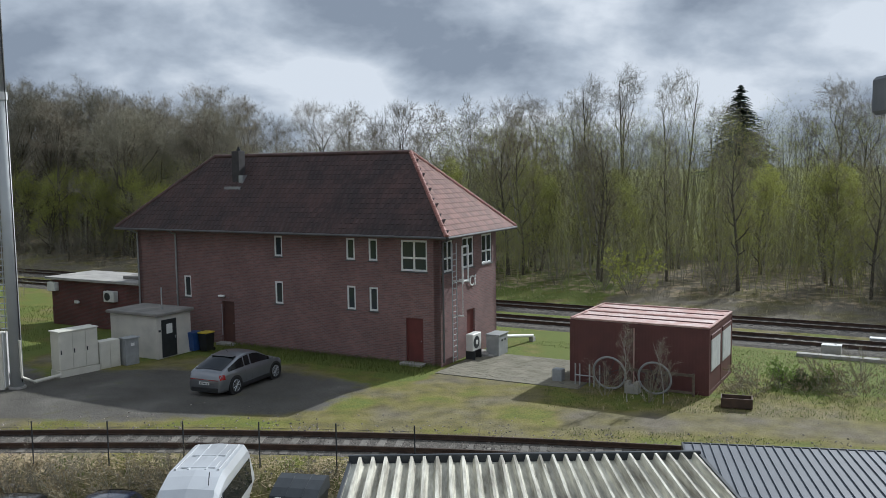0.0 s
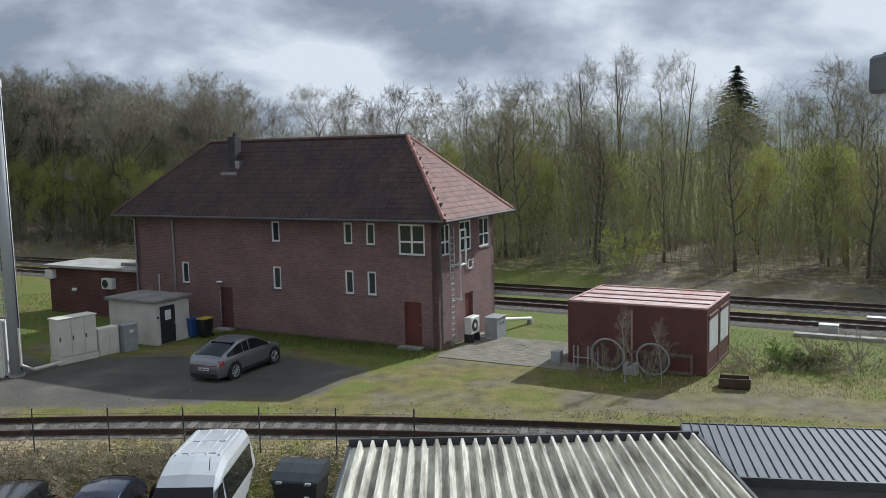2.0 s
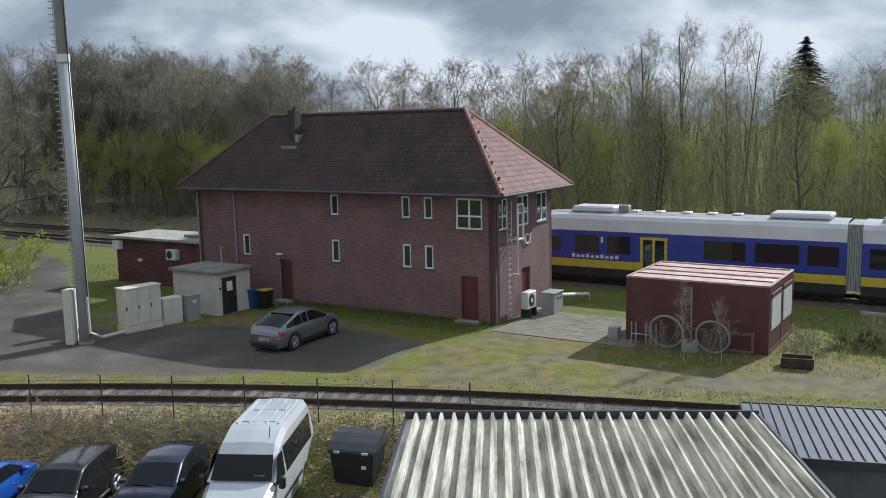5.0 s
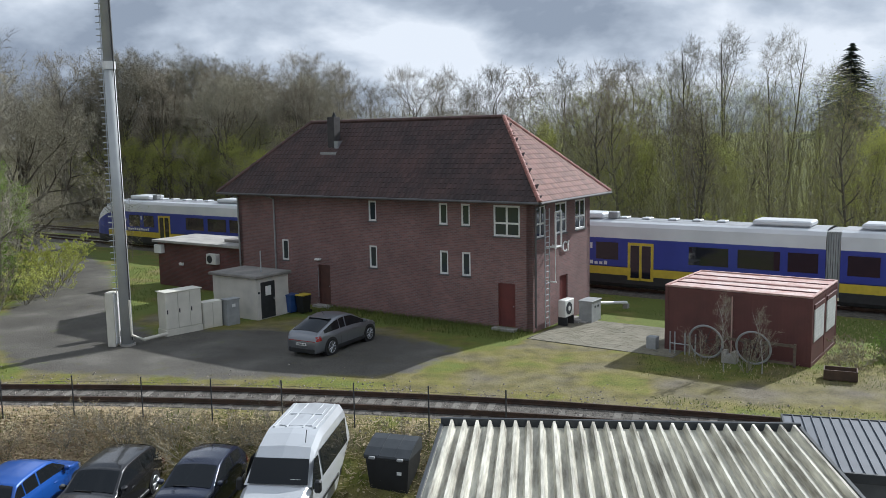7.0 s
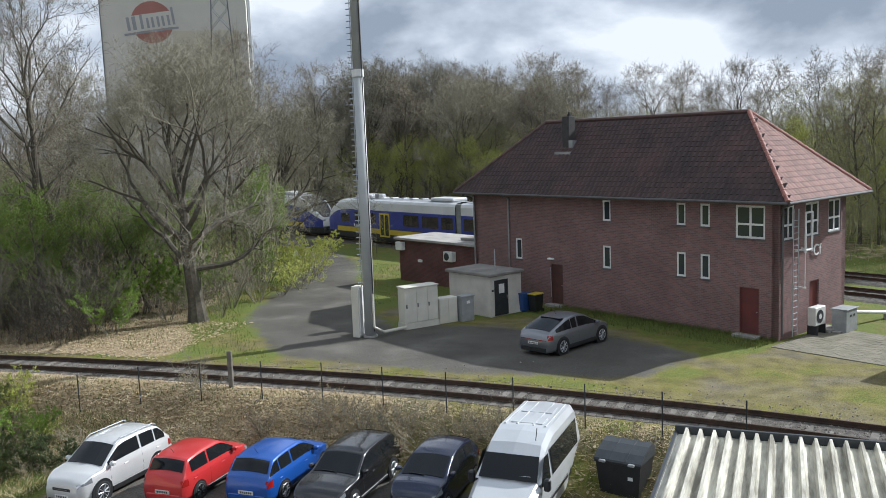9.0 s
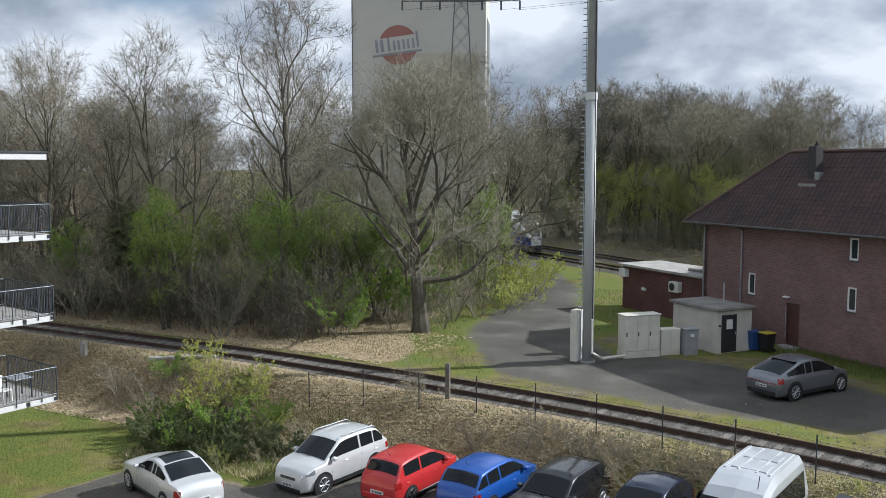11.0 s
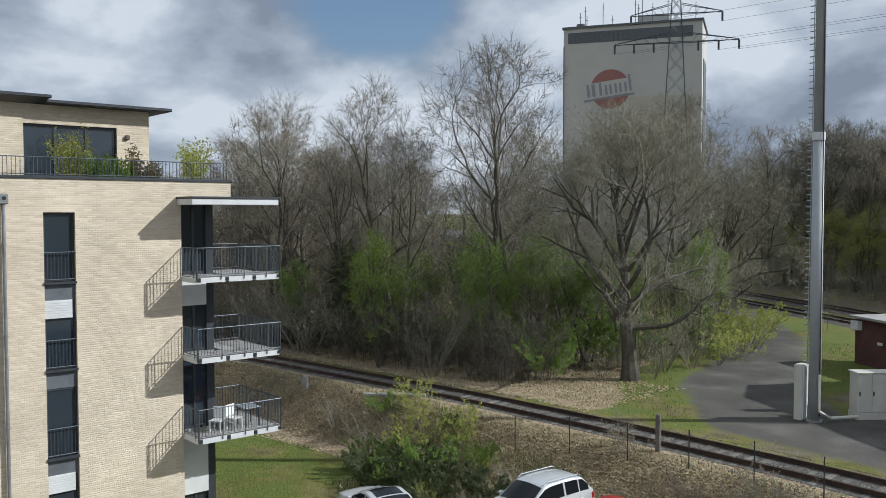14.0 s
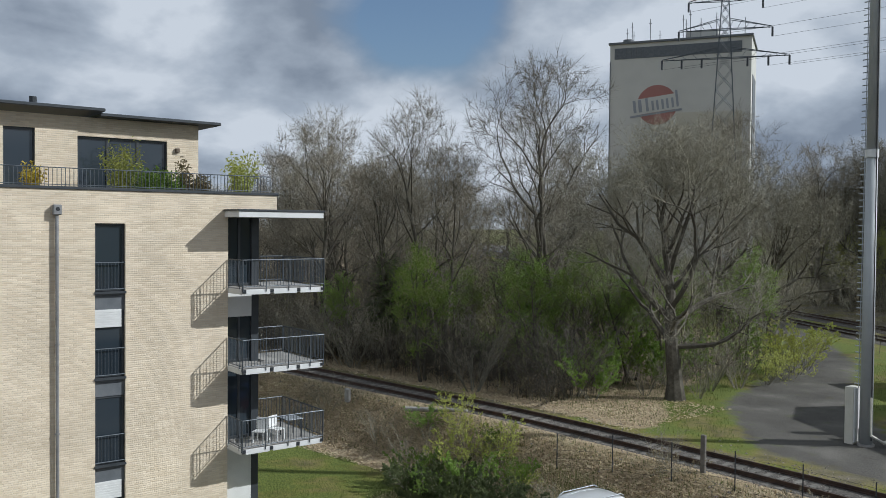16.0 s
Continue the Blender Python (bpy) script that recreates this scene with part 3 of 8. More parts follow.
def signal_box():
    up, lo = (4.98, 6.08), (2.46, 3.67)
    front = [(-9.98, -9.44, *up), (-5.39, -4.86, *up), (-4.05, -3.52, *up), (-2.18, -0.70, 4.55, 6.07),
             (-16.52, -15.98, *lo), (-10.0, -9.46, *lo), (-5.39, -4.86, *lo), (-4.05, -3.52, *lo)]
    doors = [(-13.74, -12.86, 0.12, 2.37), (-1.95, -0.98, 0.10, 2.27)]
    holes = [(a + HL, b + HL, c, d) for a, b, c, d in front + doors]
    placed_wall("wall", HL, 6.42, holes, 0.36, pose(-HL, 0, 0), "brick", house)
    ends = [(0.34, 1.30, 4.50, 6.05), (2.30, 3.60, 4.50, 6.05), (4.50, 5.75, 4.50, 6.05)]
    edoor = (2.75, 3.65, 0.15, 2.35)
    w = placed_wall("wall", HW, 6.42, ends + [edoor], 0.36, pose(0, 0, 0, 0, 0, 90), "brick", house)
    placed_wall("wall", HL, 6.42, [], 0.36, pose(0, HW, 0, 0, 0, 180), "brick", house)
    placed_wall("wall", HW, 6.42, [], 0.36, pose(-HL, HW, 0, 0, 0, -90), "brick", house)
    for i, (a, b, c, d) in enumerate(front):
        window(house, pose(a, 0, c), b - a, d - c, "cross" if i == 3 else "half" if i in (1, 5) else "plain")
    for a, b, c, d in ends:
        window(house, pose(0, a, c, 0, 0, 90), b - a, d - c, "cross")
    part("downpipe", tubes(((0.08, 0.14, 0.2), (0.08, 0.14, 6.0), 0.05), ((0.08, 0.14, 6.0), (OV - 0.02, 0.14, 6.26), 0.05)), "dark_zinc", house)
    for (a, b, c, d), col, lab in zip(doors, ("door_brown", "door_red"), ("brown door", "red painted door")):
        dr = part("door", boxes((a, b, 0.10, 0.15, c, d), bevel=0.01), col, house, lab)
        part("frame", boxes((a, a + 0.07, 0.06, 0.16, c, d), (b - 0.07, b, 0.06, 0.16, c, d), (a + 0.07, b - 0.07, 0.06, 0.16, d - 0.07, d)), col, dr)
        part("handle", tubes(((b - 0.14, 0.05, c + 1.05), (b - 0.14, 0.10, c + 1.05), 0.02)), "steel", dr)
        part("step", boxes((a - 0.15, b + 0.15, -0.45, 0.05, -0.05, 0.12), bevel=0.02), "concrete", house)
    part("door", boxes((-0.15, -0.10, 2.75, 3.65, 0.15, 2.35), bevel=0.01), "door_red", house, "red painted end door")
    part("handrail", tubes(((-13.66, -0.10, 0.5), (-13.66, -0.10, 2.2), 0.022)), "steel", house)
    part("lamp", boxes((-13.85, -13.45, -0.22, 0.0, 2.62, 2.72), bevel=0.03), "white", house, "small lamp over the door")
    # roof body, under the tiles
    e0, e1 = -OV, HW + OV
    bm = bmesh.new()
    a, b, c, d = [bm.verts.new(p) for p in ((-HL - OV, e0, HE), (OV, e0, HE), (OV, e1, HE), (-HL - OV, e1, HE))]
    r0, r1 = bm.verts.new((-HL + INS, HW / 2, HR - 0.02)), bm.verts.new((-INS, HW / 2, HR - 0.02))
    for f in ((a, b, r1, r0), (b, c, r1), (c, d, r0, r1), (d, a, r0), (d, c, b, a)):
        bm.faces.new(f)
    part("roof", bm, "tile", house, "weathered red tile hip roof in the shaded tile colour")
    part("soffit", boxes((-HL - OV + 0.06, OV - 0.06, e0 + 0.06, e1 - 0.06, HE - 0.09, HE - 0.01)), "anthracite", house)
    g = bmesh.new()
    for p, q in (((-HL - OV, e0 - 0.06, HE - 0.02), (OV, e0 - 0.06, HE - 0.02)), ((OV + 0.06, e0, HE - 0.02), (OV + 0.06, e1, HE - 0.02))):
        tube(g, p, q, 0.065, n=8)
    part("gutter", g, "dark_zinc", house)
    for x, z0 in ((-HL + 0.12, 0.2), (-16.98, 0.2)):
        part("downpipe", tubes(((x, -0.08, z0), (x, -0.08, 6.0), 0.05), ((x, -0.08, 6.0), (x, -OV + 0.02, 6.26), 0.05)), "zinc", house)
    # chimney
    ch = part("chimney", boxes((-14.18, -13.66, 1.65, 2.2, 8.0, 10.6), bevel=0.02), "chimney", house, "slate-clad chimney with a cowl")
    part("flashing", boxes((-14.45, -13.3, 1.28, 1.66, 8.36, 8.62), (-13.66, -13.36, 1.6, 2.3, 8.5, 9.25)), "zinc", ch)
    part("cowl", tubes(((-13.9, 1.95, 10.55), (-13.9, 1.95, 10.72), 0.12), ((-13.9, 1.95, 10.72), (-13.9, 1.95, 10.85), 0.06)), "dark_metal", ch)
    # ladder at the corner
    lad = part("ladder", tubes(((0.32, 0.62, 0.15), (0.32, 0.62, 5.9), 0.028), ((0.32, 1.06, 0.15), (0.32, 1.06, 5.9), 0.028)), "steel", house, "galvanised escape ladder")
    for k in range(19):
        part("rung", tubes(((0.32, 0.62, 0.35 + 0.28 * k), (0.32, 1.06, 0.35 + 0.28 * k), 0.018), n=6), "steel", lad)
    part("rail", tubes(((0.5, 1.35, 3.9), (0.5, 1.35, 5.7), 0.05), ((0.5, 1.95, 3.9), (0.5, 1.95, 5.7), 0.05), ((0.5, 1.35, 5.7), (0.5, 1.95, 5.7), 0.05),
                       ((0.5, 1.35, 4.0), (0.5, 1.95, 4.0), 0.05), ((0.0, 1.35, 4.0), (0.5, 1.35, 4.0), 0.04), ((0, 1.95, 4.0), (0.5, 1.95, 4.0), 0.04), ((0.0, 1.35, 2.3), (0.55, 1.35, 2.3), 0.04), ((0.5, 1.35, 2.3), (0.5, 1.35, 3.9), 0.02)), "white", lad, "white exit rail beside the ladder")


signal_box()


def pan(bm, m, w=0.30, l=0.40, t=0.018):
    """One pantile: a wavy sheet with a lip at its lower edge."""
    prof = ((0, 0.0), (0.35, -0.022), (0.7, 0.012), (1.0, 0.018))
    lo = [bm.verts.new(m @ Vector((w * a, 0, h + t))) for a, h in prof]
    hi = [bm.verts.new(m @ Vector((w * a, l, h))) for a, h in prof]
    lip = [bm.verts.new(m @ Vector((w * a, 0, h - 0.01))) for a, h in prof]
    for i in range(3):
        bm.faces.new((lo[i], lo[i + 1], hi[i + 1], hi[i]))
        bm.faces.new((lip[i], lip[i + 1], lo[i + 1], lo[i]))
    return bm


def roof_tiles():
    run = HW / 2 + OV
    rise = HR - HE
    slope = math.hypot(run, rise)
    ang = math.degrees(math.atan2(rise, run))
    run2 = INS + OV
    slope2 = math.hypot(run2, rise)
    ang2 = math.degrees(math.atan2(rise, run2))
    rows = int(slope / 0.335)
    bm = bmesh.new()
    for k in range(rows):
        f = k * 0.335 / slope
        x0, x1 = -HL - OV + run2 * f, OV - run2 * f
        for i in range(int((x1 - x0) / 0.30)):
            m = pose(x0 + 0.1 + 0.30 * i, -OV + run * f, HE + rise * f + 0.045 + random.uniform(-0.006, 0.006), ang + random.uniform(-0.6, 0.6), 0, 0)
            pan(bm, m)
    tagged(part("tiles", bm, "tile", house, "pantiles of the long slope, shade put into their dark colour"), kind="stuff")
    # the hip slope towards the sun takes the sunlit copy of the tile colour
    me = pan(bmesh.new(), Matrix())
    base = part("tile", me, "tile_sunlit", house)
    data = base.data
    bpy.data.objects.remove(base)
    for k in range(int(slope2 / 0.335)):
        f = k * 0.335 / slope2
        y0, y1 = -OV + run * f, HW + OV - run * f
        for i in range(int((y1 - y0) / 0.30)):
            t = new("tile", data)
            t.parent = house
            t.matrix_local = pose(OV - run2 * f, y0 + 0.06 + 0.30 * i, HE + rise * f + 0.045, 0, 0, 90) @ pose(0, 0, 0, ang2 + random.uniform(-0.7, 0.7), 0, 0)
    # ridge and hip tiles: sunlit hips in a lighter colour, the rest shaded darker
    def ridge_line(p, q, mat_name):
        p, q = Vector(p), Vector(q)
        n = int((q - p).length / 0.36)
        bm = bmesh.new()
        tube(bm, (0, 0, 0), (0, 0, 0.39), 0.115, 0.095, n=8)
        d = part("ridge_tile", bm, mat_name, house)
        dd = d.data
        bpy.data.objects.remove(d)
        rot = (q - p).to_track_quat("Z", "Y").to_matrix().to_4x4()
        for i in range(n):
            t = new("ridge_tile", dd)
            t.parent = house
            t.matrix_local = Matrix.Translation(p + (q - p) * (i / n)) @ rot
    ridge_line((-HL + INS, HW / 2, HR + 0.03), (-INS, HW / 2, HR + 0.03), "ridge_shaded")
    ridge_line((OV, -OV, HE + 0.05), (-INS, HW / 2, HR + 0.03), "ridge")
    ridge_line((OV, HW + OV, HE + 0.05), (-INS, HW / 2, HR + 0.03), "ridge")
    ridge_line((-HL - OV, -OV, HE + 0.05), (-HL + INS, HW / 2, HR + 0.03), "ridge_shaded")


roof_tiles()


def in_house(m):
    return HOUSE_M @ m


def annex():
    a = thing("annex", in_house(pose(-28.2, 0.3, 0)), "low dark brick annex with a pale flat roof", "outbuilding")
    w = wall_uv(part("wall", boxes((0, 8.1, 0, 3.2, 0, 2.86)), "brick_dark", a))
    part("roof", boxes((-0.25, 8.1, -0.3, 3.4, 2.86, 3.02), bevel=0.02), "concrete", a, "flat roof with a pale edge")
    part("vent", boxes((0.0, 0.7, -0.35, -0.02, 2.15, 2.7), bevel=0.02), "white", a, "white box under the eave")
    ac = part("air_conditioner", boxes((5.1, 6.0, -0.38, -0.02, 1.75, 2.4), bevel=0.03), "ac", a, "white outdoor cooling unit")
    part("fan", tubes(((5.45, -0.40, 2.08), (5.45, -0.375, 2.08), 0.24), n=16), "dark_metal", ac)
    part("lamp", boxes((2.2, 2.55, -0.18, -0.02, 1.45, 1.62), bevel=0.02), "white", a)
    part("skylight", boxes((5.4, 7.3, 0.9, 2.0, 3.02, 3.2), bevel=0.03), "felt", a)


annex()


def shed():
    s = thing("shed", in_house(pose(-17.2, -4.65, 0)), "small white rendered switch house with a grey door", "shed")
    part("wall", boxes((0, 3.4, 0, 2.3, 0, 2.2), bevel=0.01), "plaster", s)
    part("roof", boxes((-0.15, 3.55, -0.18, 2.45, 2.2, 2.36), bevel=0.03), "felt", s, "mossy flat roof slab")
    d = part("door", boxes((3.40, 3.44, 0.25, 1.25, 0.05, 1.98), bevel=0.01), "dark_metal", s, "dark grey steel door")
    part("sign", boxes((3.442, 3.455, 0.55, 0.95, 1.25, 1.75)), "white", d, "white notice")
    part("handle", boxes((3.44, 3.48, 1.12, 1.16, 0.95, 1.1)), "steel", d)
    part("switch", boxes((3.40, 3.46, 0.06, 0.16, 1.4, 1.5)), "dark_metal", s)
    part("pole", tubes(((2.5, 1.2, 2.3), (2.5, 1.2, 3.5), 0.035)), "steel", s)
    return s


shed()


def cabinets():
    d = math.degrees(math.atan2(1.53, 1.19))
    m = pose(-17.91, 39.91, 0, 0, 0, d)
    c = thing("cable_cabinet", m, "tall cream-grey three-door cable cabinet on a plinth", "cabinet")
    part("body", boxes((0, 1.95, 0, 0.75, 0.32, 2.12), bevel=0.02), "cabinet", c)
    part("plinth", boxes((-0.03, 1.98, -0.03, 0.78, 0, 0.32), bevel=0.01), "cabinet", c)
    part("lid", boxes((-0.05, 2.0, -0.06, 0.80, 2.12, 2.18), bevel=0.02), "cabinet", c)
    for i in range(3):
        dr = part("door", boxes((0.02 + 0.65 * i, 0.63 + 0.65 * i, -0.03, 0.0, 0.36, 2.08), bevel=0.008), "cabinet", c)
        part("handle", boxes((0.06 + 0.65 * i, 0.11 + 0.65 * i, -0.06, -0.03, 1.1, 1.3)), "dark_metal", dr)
    b = thing("junction_cabinet", m @ pose(2.05, 0.05, 0), "low pale distribution cabinet", "cabinet")
    part("body", boxes((0, 1.1, 0, 0.6, 0.0, 1.35), bevel=0.02), "cabinet", b)
    part("door", boxes((0.05, 0.52, -0.025, 0.0, 0.1, 1.28)), "cabinet", b)
    part("door", boxes((0.56, 1.05, -0.025, 0.0, 0.1, 1.28)), "cabinet", b)
    e = thing("meter_cabinet", m @ pose(3.25, -0.25, 0), "grey steel meter cabinet with a sloped lid", "cabinet")
    part("body", boxes((0, 0.75, 0, 0.5, 0.0, 1.3), bevel=0.02), "grey_box", e)
    part("lid", boxes((-0.04, 0.79, -0.05, 0.53, 1.3, 1.37), bevel=0.015), "grey_box", e)
    part("label", boxes((0.3, 0.5, -0.008, 0.0, 0.95, 1.1)), "white", e)
    p = thing("cable_duct", Matrix(), "pale cable duct from the mast to the cabinet", "duct")
    part("pipe", tubes(((-18.72, 37.9, 2.2), (-18.7, 37.9, 0.55), 0.05), ((-18.7, 37.9, 0.55), (-18.45, 38.5, 0.2), 0.06), ((-18.45, 38.5, 0.2), (-17.8, 39.75, 0.2), 0.08)), "cabinet", p)


cabinets()


def mast():
    m = thing("radio_mast", pose(-19.05, 38.15, 0), "tall grey tapered radio mast with climbing pegs", "mast")
    bm = bmesh.new()
    for z0, z1, r0, r1 in ((0.1, 12.7, 0.275, 0.24), (13.0, 34, 0.235, 0.16)):
        tube(bm, (0, 0, z0), (0, 0, z1), r0, r1, n=24)
    part("tube", bm, "mast", m, smooth=True)
    part("band", tubes(((0, 0, 12.68), (0, 0, 13.02), 0.28), n=24), "board", m, "white flange band")
    part("foot", tubes(((0, 0, 0), (0, 0, 0.10), 0.36), n=24), "concrete", m)
    part("rail", tubes(((-0.36, -0.02, 2.5), (-0.30, -0.02, 13), 0.022), ((-0.30, -0.02, 13), (-0.22, -0.02, 34), 0.022)), "steel", m)
    bm = bmesh.new()
    tube(bm, (-0.17, -0.02, 0), (0.12, -0.02, 0), 0.028, n=6)
    d = part("peg", bm, "steel", m)
    dd = d.data
    bpy.data.objects.remove(d)
    for k in range(84):
        z = 2.7 + 0.28 * k
        t = new("peg", dd)
        t.parent = m
        t.matrix_local = pose(-0.37 + 0.0045 * z, -0.02, z)
    part("cabinet", boxes((-0.80, -0.42, -0.35, 0.25, 0.0, 2.55), bevel=0.02), "cabinet", m, "slim pale cabinet at the foot")
    part("door", boxes((-0.42, -0.37, -0.30, 0.22, 0.1, 2.5), bevel=0.01), "board", m)
    part("cable", tubes(((0.29, -0.1, 0.3), (0.255, -0.1, 13), 0.025), ((0.255, -0.1, 13), (0.18, -0.1, 34), 0.025)), "cable", m)


mast()


def container():
    m = pose(10.82, 35.27, 0, 0, 0, -29.2)
    c = thing("site_container", m, "dark red double site container with a faded roof", "container")
    L0, W0, H0 = 6.06, 4.58, 2.78
    bm = bmesh.new()
    prof = []
    n = 44
    for i in range(n):       # ribbed front sheet
        x = -L0 + 0.12 + (L0 - 0.24) * i / n
        prof += [(x, 0.0), (x + 0.07, 0.005)]
    outline = prof + [(-0.12, 0.0), (-0.12, W0), (-L0 + 0.12, W0)]
    extrude_profile(outline, 2, 0.14, H0 - 0.15, bm)
    part("wall", bm, "cont", c, "ribbed oxblood steel walls")
    part("end_wall", boxes((-0.12, -0.02, 0.12, W0 - 0.12, 0.14, H0 - 0.15)), "cont", c)
    fr = bmesh.new()
    for x in (-L0, -0.15):
        for y in (-0.02, W0 / 2 - 0.08, W0 - 0.13):
            box(fr, x, x + 0.15, y, y + 0.15, 0.0, H0, bevel=0.01)
    for z in (0.0, H0 - 0.16):
        for y in (-0.02, W0 - 0.13):
            box(fr, -L0 + 0.15, -0.15, y, y + 0.13, z, z + 0.15)
        for x in (-L0, -0.15):
            box(fr, x, x + 0.15, 0.13, W0 / 2 - 0.08, z, z + 0.15)
            box(fr, x, x + 0.15, W0 / 2 + 0.07, W0 - 0.13, z, z + 0.15)
    part("frame", fr, "cont", c)
    part("roof", boxes((-L0 + 0.02, -0.02, 0.0, W0 / 2 - 0.1, H0, H0 + 0.035), (-L0 + 0.02, -0.02, W0 / 2 + 0.1, W0, H0, H0 + 0.035), bevel=0.01), "cont_roof", c, "bleached red roof sheets streaked with dirt")
    part("roof_rail", boxes((-L0, 0.0, -0.03, 0.10, H0 + 0.036, H0 + 0.09), (-L0, 0, W0 / 2 - 0.12, W0 / 2 + 0.12, H0 + 0.036, H0 + 0.09), (-L0, 0, W0 - 0.1, W0 + 0.03, H0 + 0.036, H0 + 0.09),
                            (-L0 - 0.02, -L0 + 0.1, 0.1, W0 - 0.1, H0 + 0.036, H0 + 0.085), (-0.1, 0.02, 0.1, W0 - 0.1, H0 + 0.036, H0 + 0.085)), "cont_frame", c)
    for y in (1.2, 3.4):
        part("roof_seam", boxes((-L0 + 0.1, -0.1, y - 0.05, y + 0.05, H0 + 0.036, H0 + 0.07)), "cont", c)
    for y in (0.35, 2.55):
        w = part("window", boxes((-0.02, 0.015, y, y + 1.7, 0.95, 2.3), bevel=0.01), "shutter", c, "closed pale roller shutter")
        for k in range(9):
            part("slat", boxes((0.015, 0.024, y + 0.06, y + 1.64, 1.02 + 0.14 * k, 1.14 + 0.14 * k)), "shutter", w)
        part("box", boxes((-0.02, 0.03, y - 0.04, y + 1.74, 2.3, 2.5), bevel=0.01), "cont", w)
    part("pipe", tubes(((-L0 * 0.52, -0.05, 0.1), (-L0 * 0.52, -0.05, 2.6), 0.03)), "cont_frame", c)


container()


# ---- tracks ----
def track(name, pts, gauge, z, label, sleeper_mat, every=0.62, wide=2.5, parts_max=140, bed=1.9, rail_head="rail_top"):
    """Rails, sleepers and ballast along a line of points."""
    t = thing(name, Matrix(), label, "railway track", kind="structure")
    P = [Vector((p[0], p[1], z)) for p in pts]
    side = []
    for i in range(len(P)):
        d = P[min(i + 1, len(P) - 1)] - P[max(i - 1, 0)]
        side.append(Vector((-d.y, d.x, 0)).normalized())

    def sweep(profile, closed=True):
        bm = bmesh.new()
        rings = [[bm.verts.new(p + s * a + Vector((0, 0, b))) for a, b in profile] for p, s in zip(P, side)]
        n = len(profile)
        for r0, r1 in zip(rings, rings[1:]):
            for i in range(n if closed else n - 1):
                bm.faces.new((r0[i], r0[(i + 1) % n], r1[(i + 1) % n], r1[i]))
        bmesh.ops.recalc_face_normals(bm, faces=bm.faces)
        return bm
    for sg in (-1, 1):
        o = sg * (gauge / 2 + 0.035)
        part("rail", sweep([(o - 0.07, 0.0), (o + 0.07, 0.0), (o + 0.07, 0.02), (o + 0.012, 0.04), (o + 0.012, 0.12), (o + 0.036, 0.13), (o + 0.036, 0.165), (o - 0.036, 0.165), (o - 0.036, 0.13), (o - 0.012, 0.12), (o - 0.012, 0.04), (o - 0.07, 0.02)]), "rail", t, "rusty steel rail")
        part("rail_head", sweep([(o - 0.03, 0.166), (o + 0.03, 0.166), (o + 0.03, 0.172), (o - 0.03, 0.172)]), rail_head, t, "worn running surface")
    prof = [(-bed - 0.7, -0.30), (-bed + 0.2, -0.05), (-0.9, -0.012), (0, -0.03), (0.9, -0.012), (bed - 0.2, -0.05), (bed + 0.7, -0.30)]
    part("ballast_bed", sweep(prof, False), "ballast", t, "dark ballast")
    # sleepers
    bm = boxes((-0.13, 0.13, -wide / 2, wide / 2, -0.16, 0.0), bevel=0.02)
    d0 = part("sleeper", bm, sleeper_mat, t)
    dd = d0.data
    bpy.data.objects.remove(d0)
    acc, spots = 0.0, []
    for a, b in zip(P, P[1:]):
        ln = (b - a).length
        while acc < ln:
            spots.append((a.lerp(b, acc / ln), math.degrees(math.atan2(b.y - a.y, b.x - a.x))))
            acc += every
        acc -= ln
    spots.sort(key=lambda q: q[0].length)
    rest = bmesh.new()
    for i, (p, ang) in enumerate(spots):
        m = pose(p.x, p.y, p.z - random.uniform(0, 0.03) * (sleeper_mat == "sleeper"), 0, random.uniform(-1, 1), ang + random.uniform(-1.5, 1.5))
        if i < parts_max:
            o = new("sleeper", dd)
            o.parent = t
            o.matrix_local = m
        else:
            box(rest, -0.13, 0.13, -wide / 2, wide / 2, -0.16, 0.0, m=m)
    tagged(part("sleepers", rest, sleeper_mat, t), kind="stuff")
    return t


def stones(name, spots, size, label):
    """Loose ballast stones as small uneven lumps."""
    vs, fs = [], []
    for x, y, z in spots:
        r = size * random.uniform(0.6, 1.5)
        k = len(vs)
        a = random.uniform(0, 6.28)
        for i in range(4):
            q = r * random.uniform(0.7, 1.2)
            vs.append((x + q * math.cos(a + 1.57 * i), y + q * math.sin(a + 1.57 * i), z + r * random.uniform(-0.2, 0.2)))
        vs.append((x + random.uniform(-0.3, 0.3) * r, y + random.uniform(-0.3, 0.3) * r, z + r * random.uniform(0.6, 1.0)))
        fs += [(k, k + 1, k + 4), (k + 1, k + 2, k + 4), (k + 2, k + 3, k + 4), (k + 3, k, k + 4)]
    me = bpy.data.meshes.new(name)
    me.from_pydata(vs, [], fs)
    me.materials.append(M["stone"])
    return tagged(new(name, me), label, "ballast", kind="stuff")


sid = [(x, siding_y(x)) for x in np.arange(-100, 45, 1.5)]
track("railway_siding", sid, 1.435, 0.03, "old single siding with rusty rails and concrete sleepers", "sleeper", parts_max=150, rail_head="rail")
for nm, n0 in (("main_track", 49.0), ("main_track", 54.2)):
    track(nm, [tuple(along(s, n0))[:2] for s in np.arange(-360, 190, 6)], 1.435, 0.12, "straight main line track on dark ballast", "sleeper" if n0 < 50 else "sleeper_dark", parts_max=120, every=0.65)
stones("loose_ballast", [(x, siding_y(x) + random.gauss(0, 1.3), -0.02 + 0.02 * random.random()) for x in np.random.uniform(-60, 20, 14000)], 0.045, "loose grey-brown ballast stones along the siding")
stones("shoulder_ballast", [tuple(along(s, 49 - 2.0 + random.gauss(0, 0.45), -0.05)) for s in np.random.uniform(-60, 10, 5000)], 0.05, "pale ballast stones on the track shoulder")
